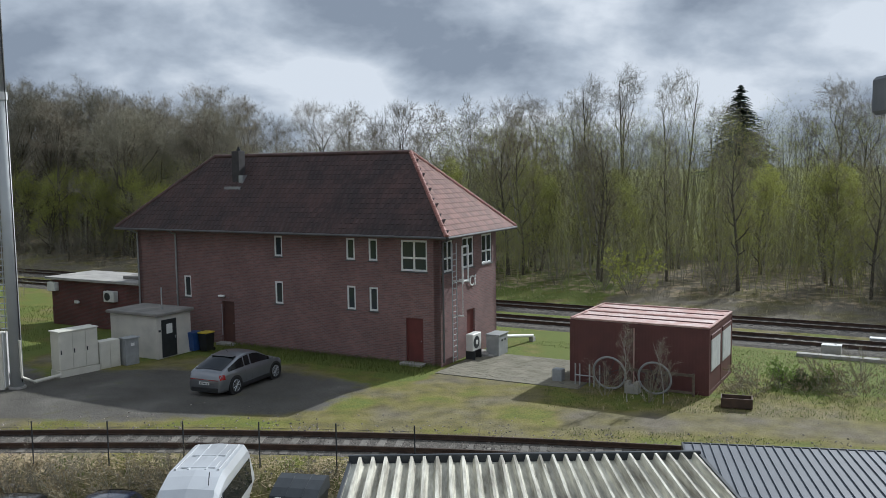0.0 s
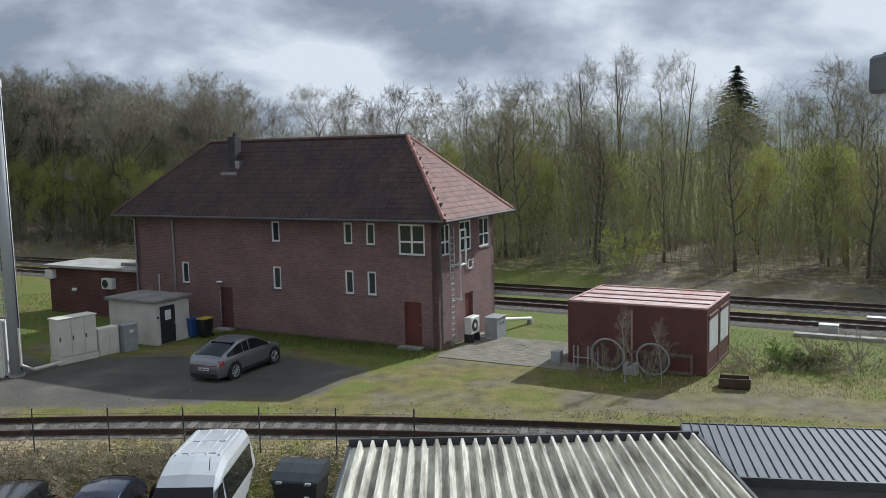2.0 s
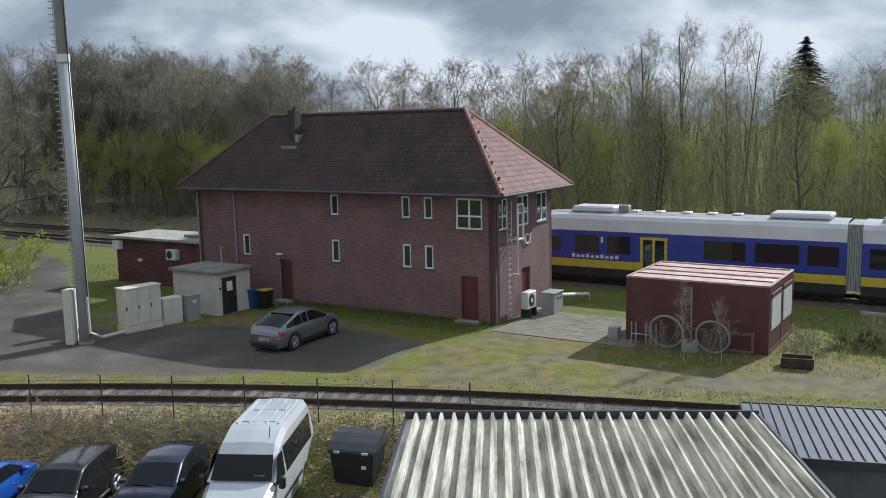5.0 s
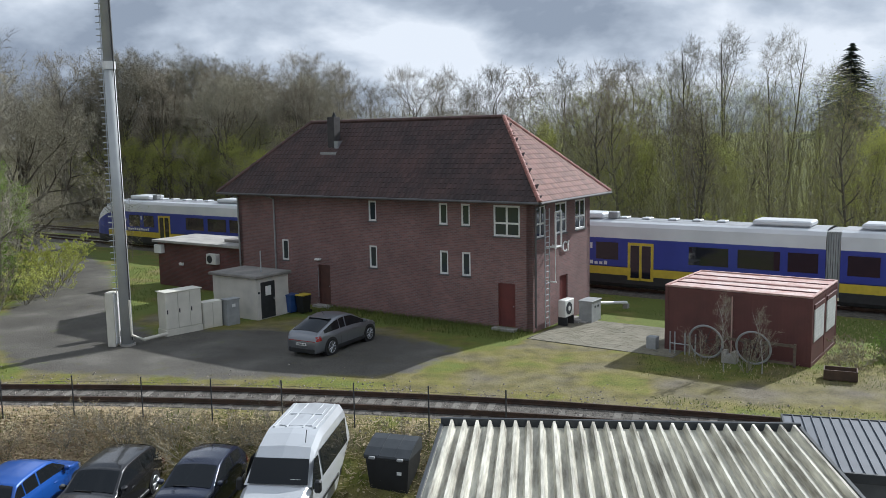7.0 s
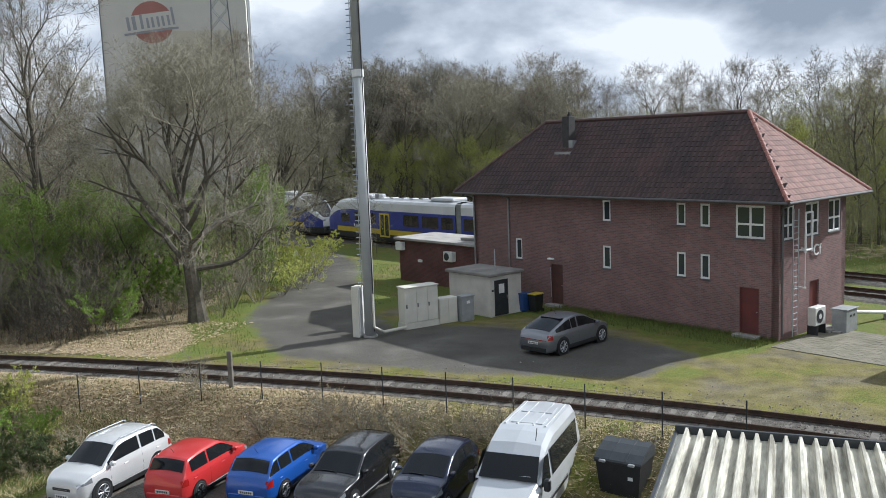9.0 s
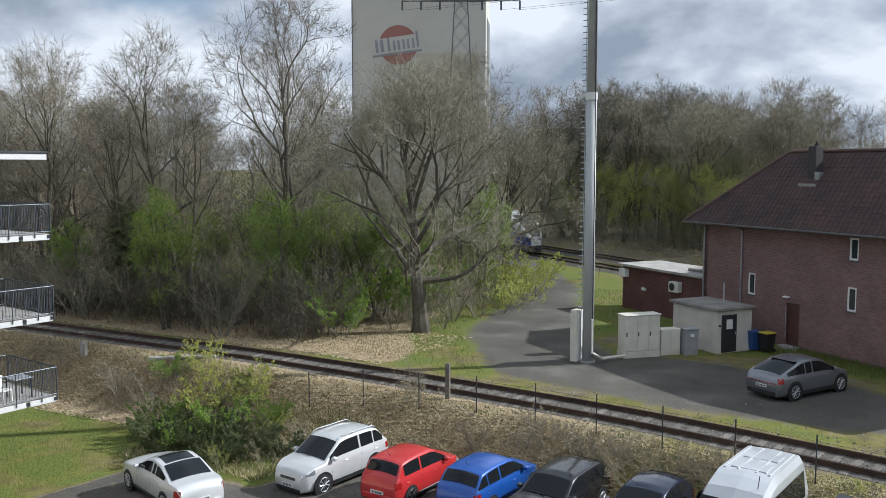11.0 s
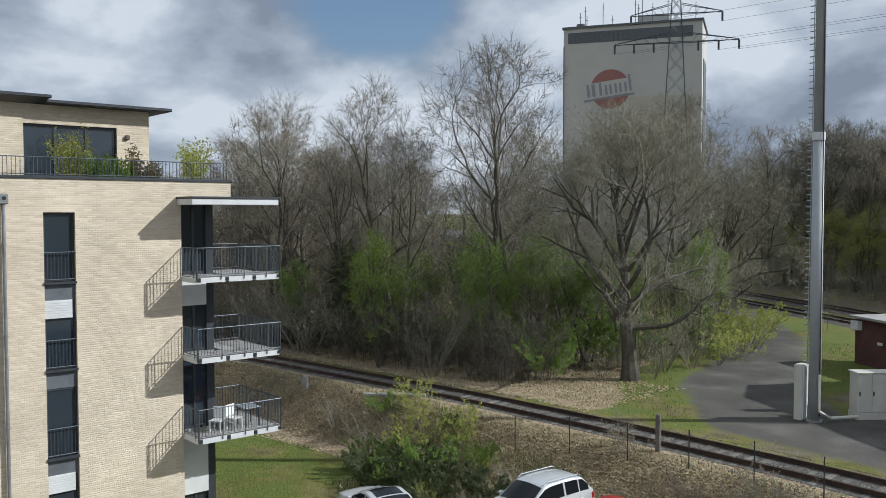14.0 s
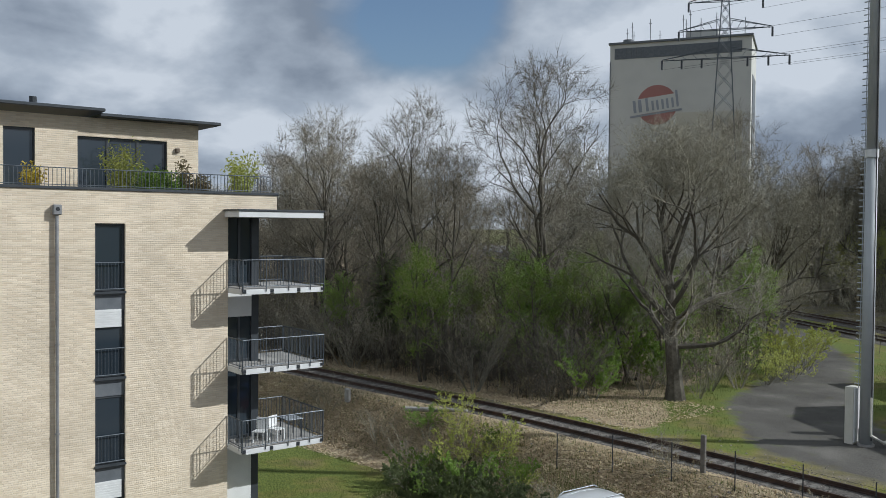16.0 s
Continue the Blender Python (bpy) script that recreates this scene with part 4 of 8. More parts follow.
tr = thing("cable_trough", Matrix(), "pale concrete cable trough beside the main track", "cable trough", kind="structure")
for k in range(60):
    a, b = along(-30 + k, 45.9), along(-29.02 + k, 45.9)
    if k > 24:
        p = part("lid", boxes((0, 0.98, -0.22, 0.22, 0.0, 0.16), bevel=0.01), "concrete", tr)
        p.matrix_local = Matrix.Translation(a) @ pose(0, 0, 0, 0, 0, -28.42)

# ---- apartment block ----
def apartment():
    y0, zg = -12.0, -2.1
    top = 10.70
    a = thing("apartment_block", pose(-31.0, y0, zg, 0, 0, 90), "cream brick apartment block with a set-back penthouse floor", "building")
    end = 13.55 - y0
    x0, x1 = 8.72 - y0, 9.75 - y0
    holes = []
    tops = [9.49, 6.50, 3.47, 0.50]
    holes = [(x0, x1, -2.1 - zg + 0.3, 9.49 - zg)]
    w = wall_uv(part("wall", holed_wall(end, 9.95 - zg, holes, 0.36), "cream", a))
    band = wall_uv(part("parapet", boxes((0, 15.56 - y0, 0.0, 0.36, 9.95 - zg, 10.62 - zg)), "cream", a))
    part("coping", boxes((0, 15.62 - y0, -0.05, 0.42, 10.62 - zg, 10.72 - zg), bevel=0.01), "anthracite", a, "dark metal coping")
    part("roof_slab", boxes((0, 15.5 - y0, 0.36, 9.0, 9.9 - zg, 10.05 - zg)), "concrete", a)
    part("side_wall", boxes((15.0 - y0, 15.1 - y0, 0.62, 9.0, 0, 9.9 - zg)), "anthracite", a)
    part("back_wall", boxes((0, 15.0 - y0, 8.7, 9.0, 0, 9.9 - zg)), "cream", a)
    # tall window strip
    for i, t in enumerate(tops):
        b = t - 2.36
        fr = bmesh.new()
        for r in ((x0, x1, 0.12, 0.2, t - 0.07 - zg, t - zg), (x0, x1, 0.12, 0.2, b - zg, b + 0.07 - zg), (x0, x0 + 0.07, 0.12, 0.2, b + 0.07 - zg, t - 0.07 - zg), (x1 - 0.07, x1, 0.12, 0.2, b + 0.07 - zg, t - 0.07 - zg)):
            box(fr, *r, bevel=0.008)
        wn = part("window", fr, "anthracite", a, "tall dark framed window")
        part("pane", boxes((x0 + 0.07, x1 - 0.07, 0.15, 0.165, b + 0.07 - zg, t - 0.07 - zg)), "glass", wn)
        # black sheet in place of the dark flat inside
        part("dark_room_board", boxes((x0, x1, 1.2, 1.24, b - zg, t - zg)), "black", wn)
        rl = bmesh.new()
        tube(rl, (x0, 0.03, b + 1.0 - zg), (x1, 0.03, b + 1.0 - zg), 0.02, n=6)
        tube(rl, (x0, 0.03, b + 0.08 - zg), (x1, 0.03, b + 0.08 - zg), 0.02, n=6)
        for k in range(1, 9):
            x = x0 + (x1 - x0) * k / 9
            tube(rl, (x, 0.03, b + 0.08 - zg), (x, 0.03, b + 1.0 - zg), 0.008, n=4)
        part("railing", rl, "rail_grey", wn)
        part("sill", boxes((x0 - 0.02, x1 + 0.02, -0.05, 0.2, b - 0.08 - zg, b - zg)), "anthracite", wn)
        part("spandrel", boxes((x0, x1, 0.10, 0.18, max(b - 0.66 - zg, 0.3), b - 0.08 - zg)), "silo_band", wn, "dark slate spandrel panel")
        if i in (1, 3):
            sh = part("shutter", boxes((x0 + 0.01, x1 - 0.12, 0.06, 0.11, t - 0.62 - zg, t - zg)), "board", wn, "half-lowered white shutter")
            for k in range(7):
                part("slat", boxes((x0 + 0.012, x1 - 0.122, 0.05, 0.06, t - 0.61 + 0.085 * k - zg, t - 0.545 + 0.085 * k - zg)), "board", sh)
        elif i == 0:
            part("curtain", boxes((x0 + 0.45, x1 - 0.1, 0.3, 0.31, b - zg + 0.9, t - 0.15 - zg)), "curtain", wn)
        elif i == 2:
            part("curtain", boxes((x0 + 0.1, x1 - 0.1, 0.3, 0.31, t - 0.16 - zg, t - 0.1 - zg)), "curtain", wn)
    # downpipe with hopper
    xp = 7.47 - y0
    dp = part("downpipe", tubes(((xp, -0.12, 0.0), (xp, -0.12, 9.75 - zg), 0.06), n=12), "pipe", a, "zinc downpipe")
    part("hopper", boxes((xp - 0.14, xp + 0.14, -0.24, 0.0, 9.75 - zg, 10.1 - zg), bevel=0.03), "pipe", dp)
    part("outlet", tubes(((xp, -0.25, 9.95 - zg), (xp, 0.0, 9.95 - zg), 0.07)), "dark_metal", dp)
    for z in (1.5, 4.5, 7.5, 10.5):
        part("clip", tubes(((xp, -0.12, z), (xp, -0.12, z + 0.06), 0.075), n=12), "pipe", dp)
    # glazed corner and balconies
    def shared(p, q, r):
        d = part("bar", tubes((p, q, r), n=5), "rail_grey")
        me = d.data
        bpy.data.objects.remove(d)
        return me
    bar_me, post_me = shared((0, 0, 0.08), (0, 0, 1.05), 0.010), shared((0, 0, -0.12), (0, 0, 1.05), 0.02)
    short_me = shared((0, 0, 0), (0, 0, 0.63), 0.012)
    g0, g1 = 13.55 - y0, 15.0 - y0
    for i, zf in enumerate((6.92, 3.98, 1.02, -1.95)):
        fl = zf - zg + 0.22
        fr = bmesh.new()
        for r in ((g0, g0 + 0.10, 0.5, 0.62, fl, fl + 2.72), (g1 - 0.28, g1, 0.5, 0.75, fl, fl + 2.72), (g0 + 0.62, g0 + 0.72, 0.5, 0.6, fl, fl + 2.6), (g0 + 0.1, g1 - 0.28, 0.5, 0.6, fl + 2.6, fl + 2.72), (g0 + 0.1, g1 - 0.28, 0.5, 0.6, fl, fl + 0.1)):
            box(fr, *r)
        gz = part("glazing", fr, "anthracite", a, "dark framed balcony glazing")
        part("pane", boxes((g0 + 0.1, g1 - 0.28, 0.54, 0.56, fl + 0.1, fl + 2.6)), "glass", gz)
        # darkness behind the balcony glazing, made as a black sheet
        part("dark_room_board", boxes((g0, g1, 1.7, 1.74, fl, fl + 2.7)), "black", gz)
        if i > 0:
            part("panel", boxes((g0 + 0.11, g1 - 0.30, 0.40, 0.47, fl + 1.75 - (1.3 if i == 3 else 0), fl + 2.68), bevel=0.005), "board", gz, "pale closed blind") if i in (1, 3) else None
        part("slab", boxes((0.4, g1, 0.4, 8.0, fl - 0.22, fl - 0.02)), "concrete", a)
        if i == 3:
            continue
        bx0, bx1 = 13.58 - y0, 16.9 - y0
        sl = bmesh.new()
        box(sl, bx0, bx1, -1.25, -0.002, fl - 0.20, fl - 0.02)
        box(sl, g1 + 0.12, bx1, 0.002, 2.1, fl - 0.20, fl - 0.02)
        bal = part("balcony", sl, "concrete", a, "steel balcony with white edge boards and a grey bar railing")
        part("deck", boxes((bx0 + 0.02, bx1 - 0.02, -1.22, -0.01, fl - 0.018, fl), (g1 + 0.14, bx1 - 0.02, 0.0, 2.08, fl - 0.018, fl)), "concrete", bal)
        n = 3
        for k in range(n):
            xa, xb = bx0 + (bx1 - bx0) * k / n, bx0 + (bx1 - bx0) * (k + 1) / n
            part("edge_board", boxes((xa + 0.12, xb - 0.02, -1.29, -1.255, fl - 0.22, fl - 0.03), bevel=0.006), "board", bal)
            part("bracket", boxes((xa - 0.01, xa + 0.11, -1.31, -1.255, fl - 0.16, fl - 0.04)), "dark_metal", bal)
        part("bracket", boxes((bx1 - 0.10, bx1 + 0.02, -1.31, -1.292, fl - 0.16, fl - 0.04)), "dark_metal", bal)
        part("edge_board", boxes((bx0 - 0.035, bx0 - 0.001, -1.2, -0.05, fl - 0.22, fl - 0.03)), "board", bal)
        part("edge_board", boxes((bx1 + 0.001, bx1 + 0.035, -1.2, 2.1, fl - 0.22, fl - 0.03)), "board", bal)

        def bars(p, q, step=0.115):
            p, q = Vector(p), Vector(q)
            d = q - p
            nb = int(d.length / step)
            for k in range(nb + 1):
                thick = k % 8 == 0 or k == nb
                o = new("post" if thick else "bar", post_me if thick else bar_me)
                o.parent = bal
                o.matrix_local = Matrix.Translation(p + d * (k / nb))
            bm = bmesh.new()
            tube(bm, p + Vector((0, 0, 1.05)), q + Vector((0, 0, 1.05)), 0.022, n=6)
            part("handrail", bm, "rail_grey", bal)
            part("bottom_rail", tubes((p + Vector((0, 0, 0.08)), q + Vector((0, 0, 0.08)), 0.016), n=6), "rail_grey", bal)
        bars((bx0 - 0.02, -1.31, fl), (bx1 + 0.02, -1.31, fl))
        bars((bx0 - 0.02, -0.05, fl), (bx0 - 0.02, -1.25, fl))
        bars((bx1 + 0.04, -1.25, fl), (bx1 + 0.04, 2.1, fl))
        bars((g1 + 0.2, 2.12, fl), (bx1, 2.12, fl))
    can = part("canopy", boxes((13.4 - y0, 16.9 - y0, -1.30, -0.003, 9.76 - zg, 9.98 - zg), bevel=0.01), "board", a, "flat white balcony canopy with a dark rim")
    part("rim", boxes((13.36 - y0, 16.94 - y0, -1.34, -0.003, 9.981 - zg, 10.06 - zg), bevel=0.01), "anthracite", can)
    part("post", boxes((g1 - 0.30, g1 - 0.02, 0.42, 0.7, 0, 9.9 - zg)), "anthracite", a)
    # penthouse floor
    p = 2.3
    px1 = 13.3 - y0
    gl, gr = 8.76 - y0, 12.06 - y0
    hs = [(gl, gr, 10.15 - zg, 12.66 - zg), (6.3 - y0, 7.33 - y0, 10.1 - zg, 12.84 - zg)]
    bm = holed_wall(px1, 13.35 - zg, hs, 0.3)
    bmesh.ops.translate(bm, verts=bm.verts, vec=(0, p, 0))
    bmesh.ops.delete(bm, geom=[f for f in bm.faces if f.calc_center_median().z < 9.9 - zg - 6], context="FACES")
    ph = wall_uv(part("penthouse_wall", bm, "cream", a))
    wall_uv(part("penthouse_side", boxes((px1 - 0.3, px1 - 0.01, p + 0.31, 8.5, 10.05 - zg, 13.3 - zg)), "cream", a))
    part("penthouse_roof", boxes((9.4 - y0, 14.0 - y0, p - 0.6, 8.9, 13.36 - zg, 13.48 - zg), bevel=0.02), "anthracite", a, "thin dark penthouse roof")
    part("penthouse_roof", boxes((0, 9.55 - y0, p - 0.7, 8.9, 13.52 - zg, 13.64 - zg), bevel=0.02), "anthracite", a)
    part("vent", tubes(((7.4 - y0, p + 0.6, 13.7 - zg), (7.4 - y0, p + 0.6, 14.0 - zg), 0.13), n=10), "dark_metal", a)
    for x0_, x1_, z0_, z1_ in hs:
        fr = bmesh.new()
        parts_n = 3 if x1_ - x0_ > 2 else 1
        for k in range(parts_n + 1):
            xk = x0_ + (x1_ - x0_) * k / parts_n
            box(fr, max(x0_, xk - 0.05), min(x1_, xk + 0.05), p + 0.1, p + 0.2, z0_, z1_)
        box(fr, x0_, x1_, p + 0.09, p + 0.21, z1_ - 0.09, z1_)
        box(fr, x0_, x1_, p + 0.09, p + 0.21, z0_, z0_ + 0.09)
        wn = part("window", fr, "anthracite", a, "wide dark framed terrace window")
        part("pane", boxes((x0_ + 0.05, x1_ - 0.05, p + 0.14, p + 0.16, z0_ + 0.09, z1_ - 0.09)), "glass", wn)
        # black sheet for the unlit penthouse room
        part("dark_room_board", boxes((x0_, x1_, p + 1.5, p + 1.54, z0_, z1_)), "black", wn)
    part("lamp", boxes((12.36 - y0, 12.52 - y0, p - 0.12, p, 12.25 - zg, 12.42 - zg), bevel=0.02), "timber", a)
    tr_ = part("terrace_railing", tubes(((4.9 - y0, 0.25, 10.78 - zg), (15.4 - y0, 0.25, 10.78 - zg), 0.015), n=6), "rail_grey", a, "slim dark terrace railing")
    for k in range(0, 78):
        o = new("bar", short_me)
        o.parent = tr_
        o.matrix_local = pose(5.0 - y0 + 0.135 * k, 0.25, 10.72 - zg)
    bm = bmesh.new()
    tube(bm, (4.9 - y0, 0.25, 11.35 - zg), (15.4 - y0, 0.25, 11.35 - zg), 0.02, n=6)
    part("handrail", bm, "rail_grey", tr_)
    return a


apartment()


def pot_plant(x, y, z, h, w, leaf, label, seed):
    """A terrace plant in a tub."""
    r = random.Random(seed)
    t = thing("potted_plant", pose(x, y, z), label, "plant", "plants on the terrace")
    part("pot", tubes(((0, 0, 0), (0, 0, 0.4), 0.2, 0.26), n=12), "anthracite", t)
    vs, fs, st = [], [], bmesh.new()
    for k in range(int(44 * w + 14)):
        a, l = r.uniform(0, 6.28), r.uniform(0.1, w)
        q = Vector((math.cos(a) * l, math.sin(a) * l, h * r.uniform(0.6, 1.0)))
        tube(st, (0.3 * q.x, 0.3 * q.y, 0.35), q, 0.008, 0.003, n=3)
        for j in range(22):
            c = Vector((0.3 * q.x, 0.3 * q.y, 0.35)).lerp(q, r.uniform(0.25, 1.05))
            c += Vector((r.gauss(0, 0.07), r.gauss(0, 0.07), r.gauss(0, 0.05)))
            u = Vector((r.gauss(0, 1), r.gauss(0, 1), r.gauss(-0.3, 0.8))).normalized() * r.uniform(0.09, 0.17)
            s = u.orthogonal().normalized() * 0.034
            i = len(vs)
            vs += [tuple(c - s), tuple(c + s), tuple(c + u)]
            fs.append((i, i + 1, i + 2))
    part("stem", st, "twig_green", t)
    me = bpy.data.meshes.new("foliage")
    me.from_pydata(vs, [], fs)
    me.materials.append(M[leaf])
    new("foliage", me).parent = t


for i, (y, h, w, lf, lb) in enumerate(((10.0, 2.4, 0.8, "leaf_spring", "tall bamboo in a dark tub"), (10.9, 1.5, 0.9, "leaf_green", "leafy green shrub in a tub"), (11.6, 1.4, 0.9, "leaf_green", "leafy green shrub in a tub"),
                                       (12.3, 1.9, 0.22, "leaf_brown", "thin climbing plant in a tub"), (12.9, 1.3, 0.7, "leaf_brown", "brownish shrub in a tub"), (14.6, 2.3, 0.8, "leaf_spring", "yellow-green bamboo in a tub"), (7.0, 1.5, 0.35, "yellow", "plant with yellow blossom in a tub"))):
    pot_plant(-32.2, y, 10.05, h, w, lf, lb, 90 + i)


def balcony_things():
    for k, (y, z) in enumerate(((14.6, 1.24), (15.3, 1.24))):
        c = thing("balcony_chair", pose(-30.4, y, z, 0, 0, 40 + 70 * k), "white plastic balcony chair", "chair", "balcony chairs")
        part("seat", boxes((-0.24, 0.24, -0.24, 0.24, 0.40, 0.44), bevel=0.01), "white", c)
        part("backrest", boxes((-0.24, 0.24, 0.2, 0.24, 0.46, 0.9), bevel=0.01), "white", c)
        for x in (-0.22, 0.18):
            for y2 in (-0.22, 0.18):
                part("leg", boxes((x, x + 0.04, y2, y2 + 0.04, 0.0, 0.40)), "white", c)
    t = thing("balcony_table", pose(-30.6, 16.0, 1.24), "small grey metal balcony table", "table")
    part("tabletop", boxes((-0.4, 0.4, -0.35, 0.35, 0.70, 0.73), bevel=0.01), "steel", t)
    for x in (-0.35, 0.31):
        for y2 in (-0.3, 0.26):
            part("leg", boxes((x, x + 0.04, y2, y2 + 0.04, 0.0, 0.70)), "dark_metal", t)


balcony_things()


# ---- far tower and power line ----
def silo():
    t = thing("silo_tower", pose(-106.3, 118.4, 0, 0, 0, 30), "tall pale windowless silo tower with a faded round emblem", "building")
    W, H = 23.8, 41.9
    part("wall", boxes((0, W, 0, 14, 0, H - 3.2)), "silo", t)
    part("penthouse", boxes((0, W, 0.0, 14, H - 3.2, H)), "silo", t)
    part("band", boxes((0.8, W - 1.6, -0.06, -0.003, H - 2.6, H - 0.7)), "silo_band", t, "dark louvre band under the roof")
    for k in range(26):
        part("fin", boxes((1.2 + 0.84 * k, 1.28 + 0.84 * k, -0.14, -0.061, H - 2.6, H - 0.7)), "silo_band", t)
    part("roof_edge", boxes((-0.25, W + 0.25, -0.3, 14.2, H, H + 0.35)), "silo_band", t)
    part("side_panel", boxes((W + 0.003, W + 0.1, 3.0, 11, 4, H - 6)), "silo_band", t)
    part("cable_duct", boxes((-0.02, 0.12, -0.15, -0.003, 0, H - 3)), "silo_band", t)
    part("lift_house", boxes((12.5, 18, 4, 8, H + 0.35, H + 2.4)), "silo", t)
    part("tank", tubes(((2.6, 3, H + 0.35), (2.6, 3, H + 1.3), 0.9), n=14), "silo_band", t)
    for x, h in ((2.4, 2.6), (3.3, 3.6), (3.6, 2.0), (6.5, 4.0), (8.2, 1.8), (12.2, 4.2), (12.7, 3.4), (13.4, 5.0), (15.2, 3.4), (17.8, 4.2), (22.5, 3.0)):
        part("aerial", tubes(((x, 3, H), (x, 3, H + h + 0.8), 0.06), ((x - 0.25, 3, H + h), (x + 0.25, 3, H + h), 0.04), n=5), "silo_band", t)
    # emblem: a disc, a slanted pale band and bars
    e = part("emblem", tubes(((8.3, -0.05, 31.0), (8.3, -0.004, 31.0), 3.45), n=40), "logo_red", t, "faded red disc")
    part("emblem_band", boxes((-4.3, 4.2, -0.09, -0.055, -1.35, 1.35), bevel=0.0), "silo", e).matrix_local = pose(8.1, 0, 31.1, 0, -7, 0)
    for x, w, z0, z1 in ((-3.9, 0.5, -1.0, 1.2), (-3.0, 0.6, -1.0, 1.2), (-1.7, 0.45, -1.0, 1.3), (-0.7, 0.4, -1.0, 0.7), (0.1, 0.4, -1.0, 0.7), (1.0, 0.4, -1.0, 0.7), (1.8, 0.4, -1.0, 0.7), (2.7, 0.4, -1.0, 0.7), (3.5, 0.4, -1.0, 1.9)):
        part("emblem_bar", boxes((x, x + w, -0.12, -0.091, z0, z1)), "logo_dark", e).matrix_local = pose(8.1, 0, 31.1, 0, -7, 0)
    part("emblem_line", boxes((-4.6, 4.3, -0.12, -0.091, -1.75, -1.4)), "logo_dark", e).matrix_local = pose(8.1, 0, 31.1, 0, -7, 0)
    part("patch", boxes((11.5, 22.5, -0.02, -0.002, 12, 29.5)), "silo_yellow", t, "paler repainted patch of wall")


silo()


def pylon():
    cx, cy = -68.7, 98.4
    t = thing("power_pylon", pose(cx, cy, 0, 0, 0, 34.9), "grey lattice power pylon with three crossarms", "pylon")

    def half(z):
        return 2.6 - 1.75 * min(z, 31.7) / 31.7 if z < 31.7 else 0.85 - 0.055 * (z - 31.7)
    legs = bmesh.new()
    for sx in (-1, 1):
        for sy in (-1, 1):
            for z0, z1 in ((0, 31.7), (31.7, 45)):
                tube(legs, (sx * half(z0), sy * half(z0), z0), (sx * half(z1), sy * half(z1), z1), 0.09, 0.07, n=4)
    part("leg", legs, "rail_grey", t)
    br = bmesh.new()
    z = 0.0
    while z < 44:
        z2 = min(45, z + 2.2 * half(z) * 0.9 + 0.3)
        a, b = half(z), half(z2)
        for s in (-1, 1):
            tube(br, (-a, s * a, z), (b, s * b, z2), 0.035, n=3)
            tube(br, (a, s * a, z), (-b, s * b, z2), 0.045, n=3)
            tube(br, (s * a, -a, z), (s * b, b, z2), 0.045, n=3)
            tube(br, (s * a, a, z), (s * b, -b, z2), 0.045, n=3)
        z = z2
    part("bracing", br, "rail_grey", t)
    for z, w in ((31.7, 7.9), (35.4, 5.8), (39.1, 4.6)):
        arm = bmesh.new()
        for s in (-1, 1):
            for y in (-0.5, 0.5):
                tube(arm, (0, y, z), (s * w, 0, z), 0.06, 0.04, n=4)
                tube(arm, (s * half(z), y, z + 1.3), (s * w, 0, z + 0.1), 0.05, n=4)
            for k in range(6):
                x = s * w * (k + 0.5) / 6
                tube(arm, (x, 0.4, z), (x + s * w / 12, 0, z + 1.2 * (1 - (k + 1) / 6)), 0.035, n=3)
        ar = part("crossarm", arm, "rail_grey", t)
        for x in ([-w, -w * 0.68, -w * 0.36, w * 0.36, w * 0.68, w] if w > 7 else [-w, w]):
            part("insulator", tubes(((x, 0, z), (x, 0, z - 1.2), 0.13), n=6), "anthracite", ar)
    lines = thing("power_lines", Matrix(), "thin overhead power lines across the sky", "cable")
    for zz, off in ((30.5, -7.9), (30.5, -5.3), (30.5, 5.3), (30.5, 7.9), (34.2, -5.8), (34.2, 5.8), (37.9, -4.6), (37.9, 4.6)):
        bm = bmesh.new()
        d = Vector((math.cos(radians(34.9)), math.sin(radians(34.9)), 0)) * off
        a, b = Vector((cx, cy, zz)) + d, Vector((230, 165, zz + 16)) + d
        ring = None
        for k in range(25):
            f = k / 24
            q = a.lerp(b, f) + Vector((0, 0, -6 * 4 * f * (1 - f) * 0.35))
            nxt = [bm.verts.new(q + Vector((0, 0.018 * math.cos(t_), 0.018 * math.sin(t_)))) for t_ in (0, 2.1, 4.2)]
            if ring:
                for i in range(3):
                    bm.faces.new((ring[i], ring[(i + 1) % 3], nxt[(i + 1) % 3], nxt[i]))
            ring = nxt
        part("cable", bm, "cable", lines)


pylon()


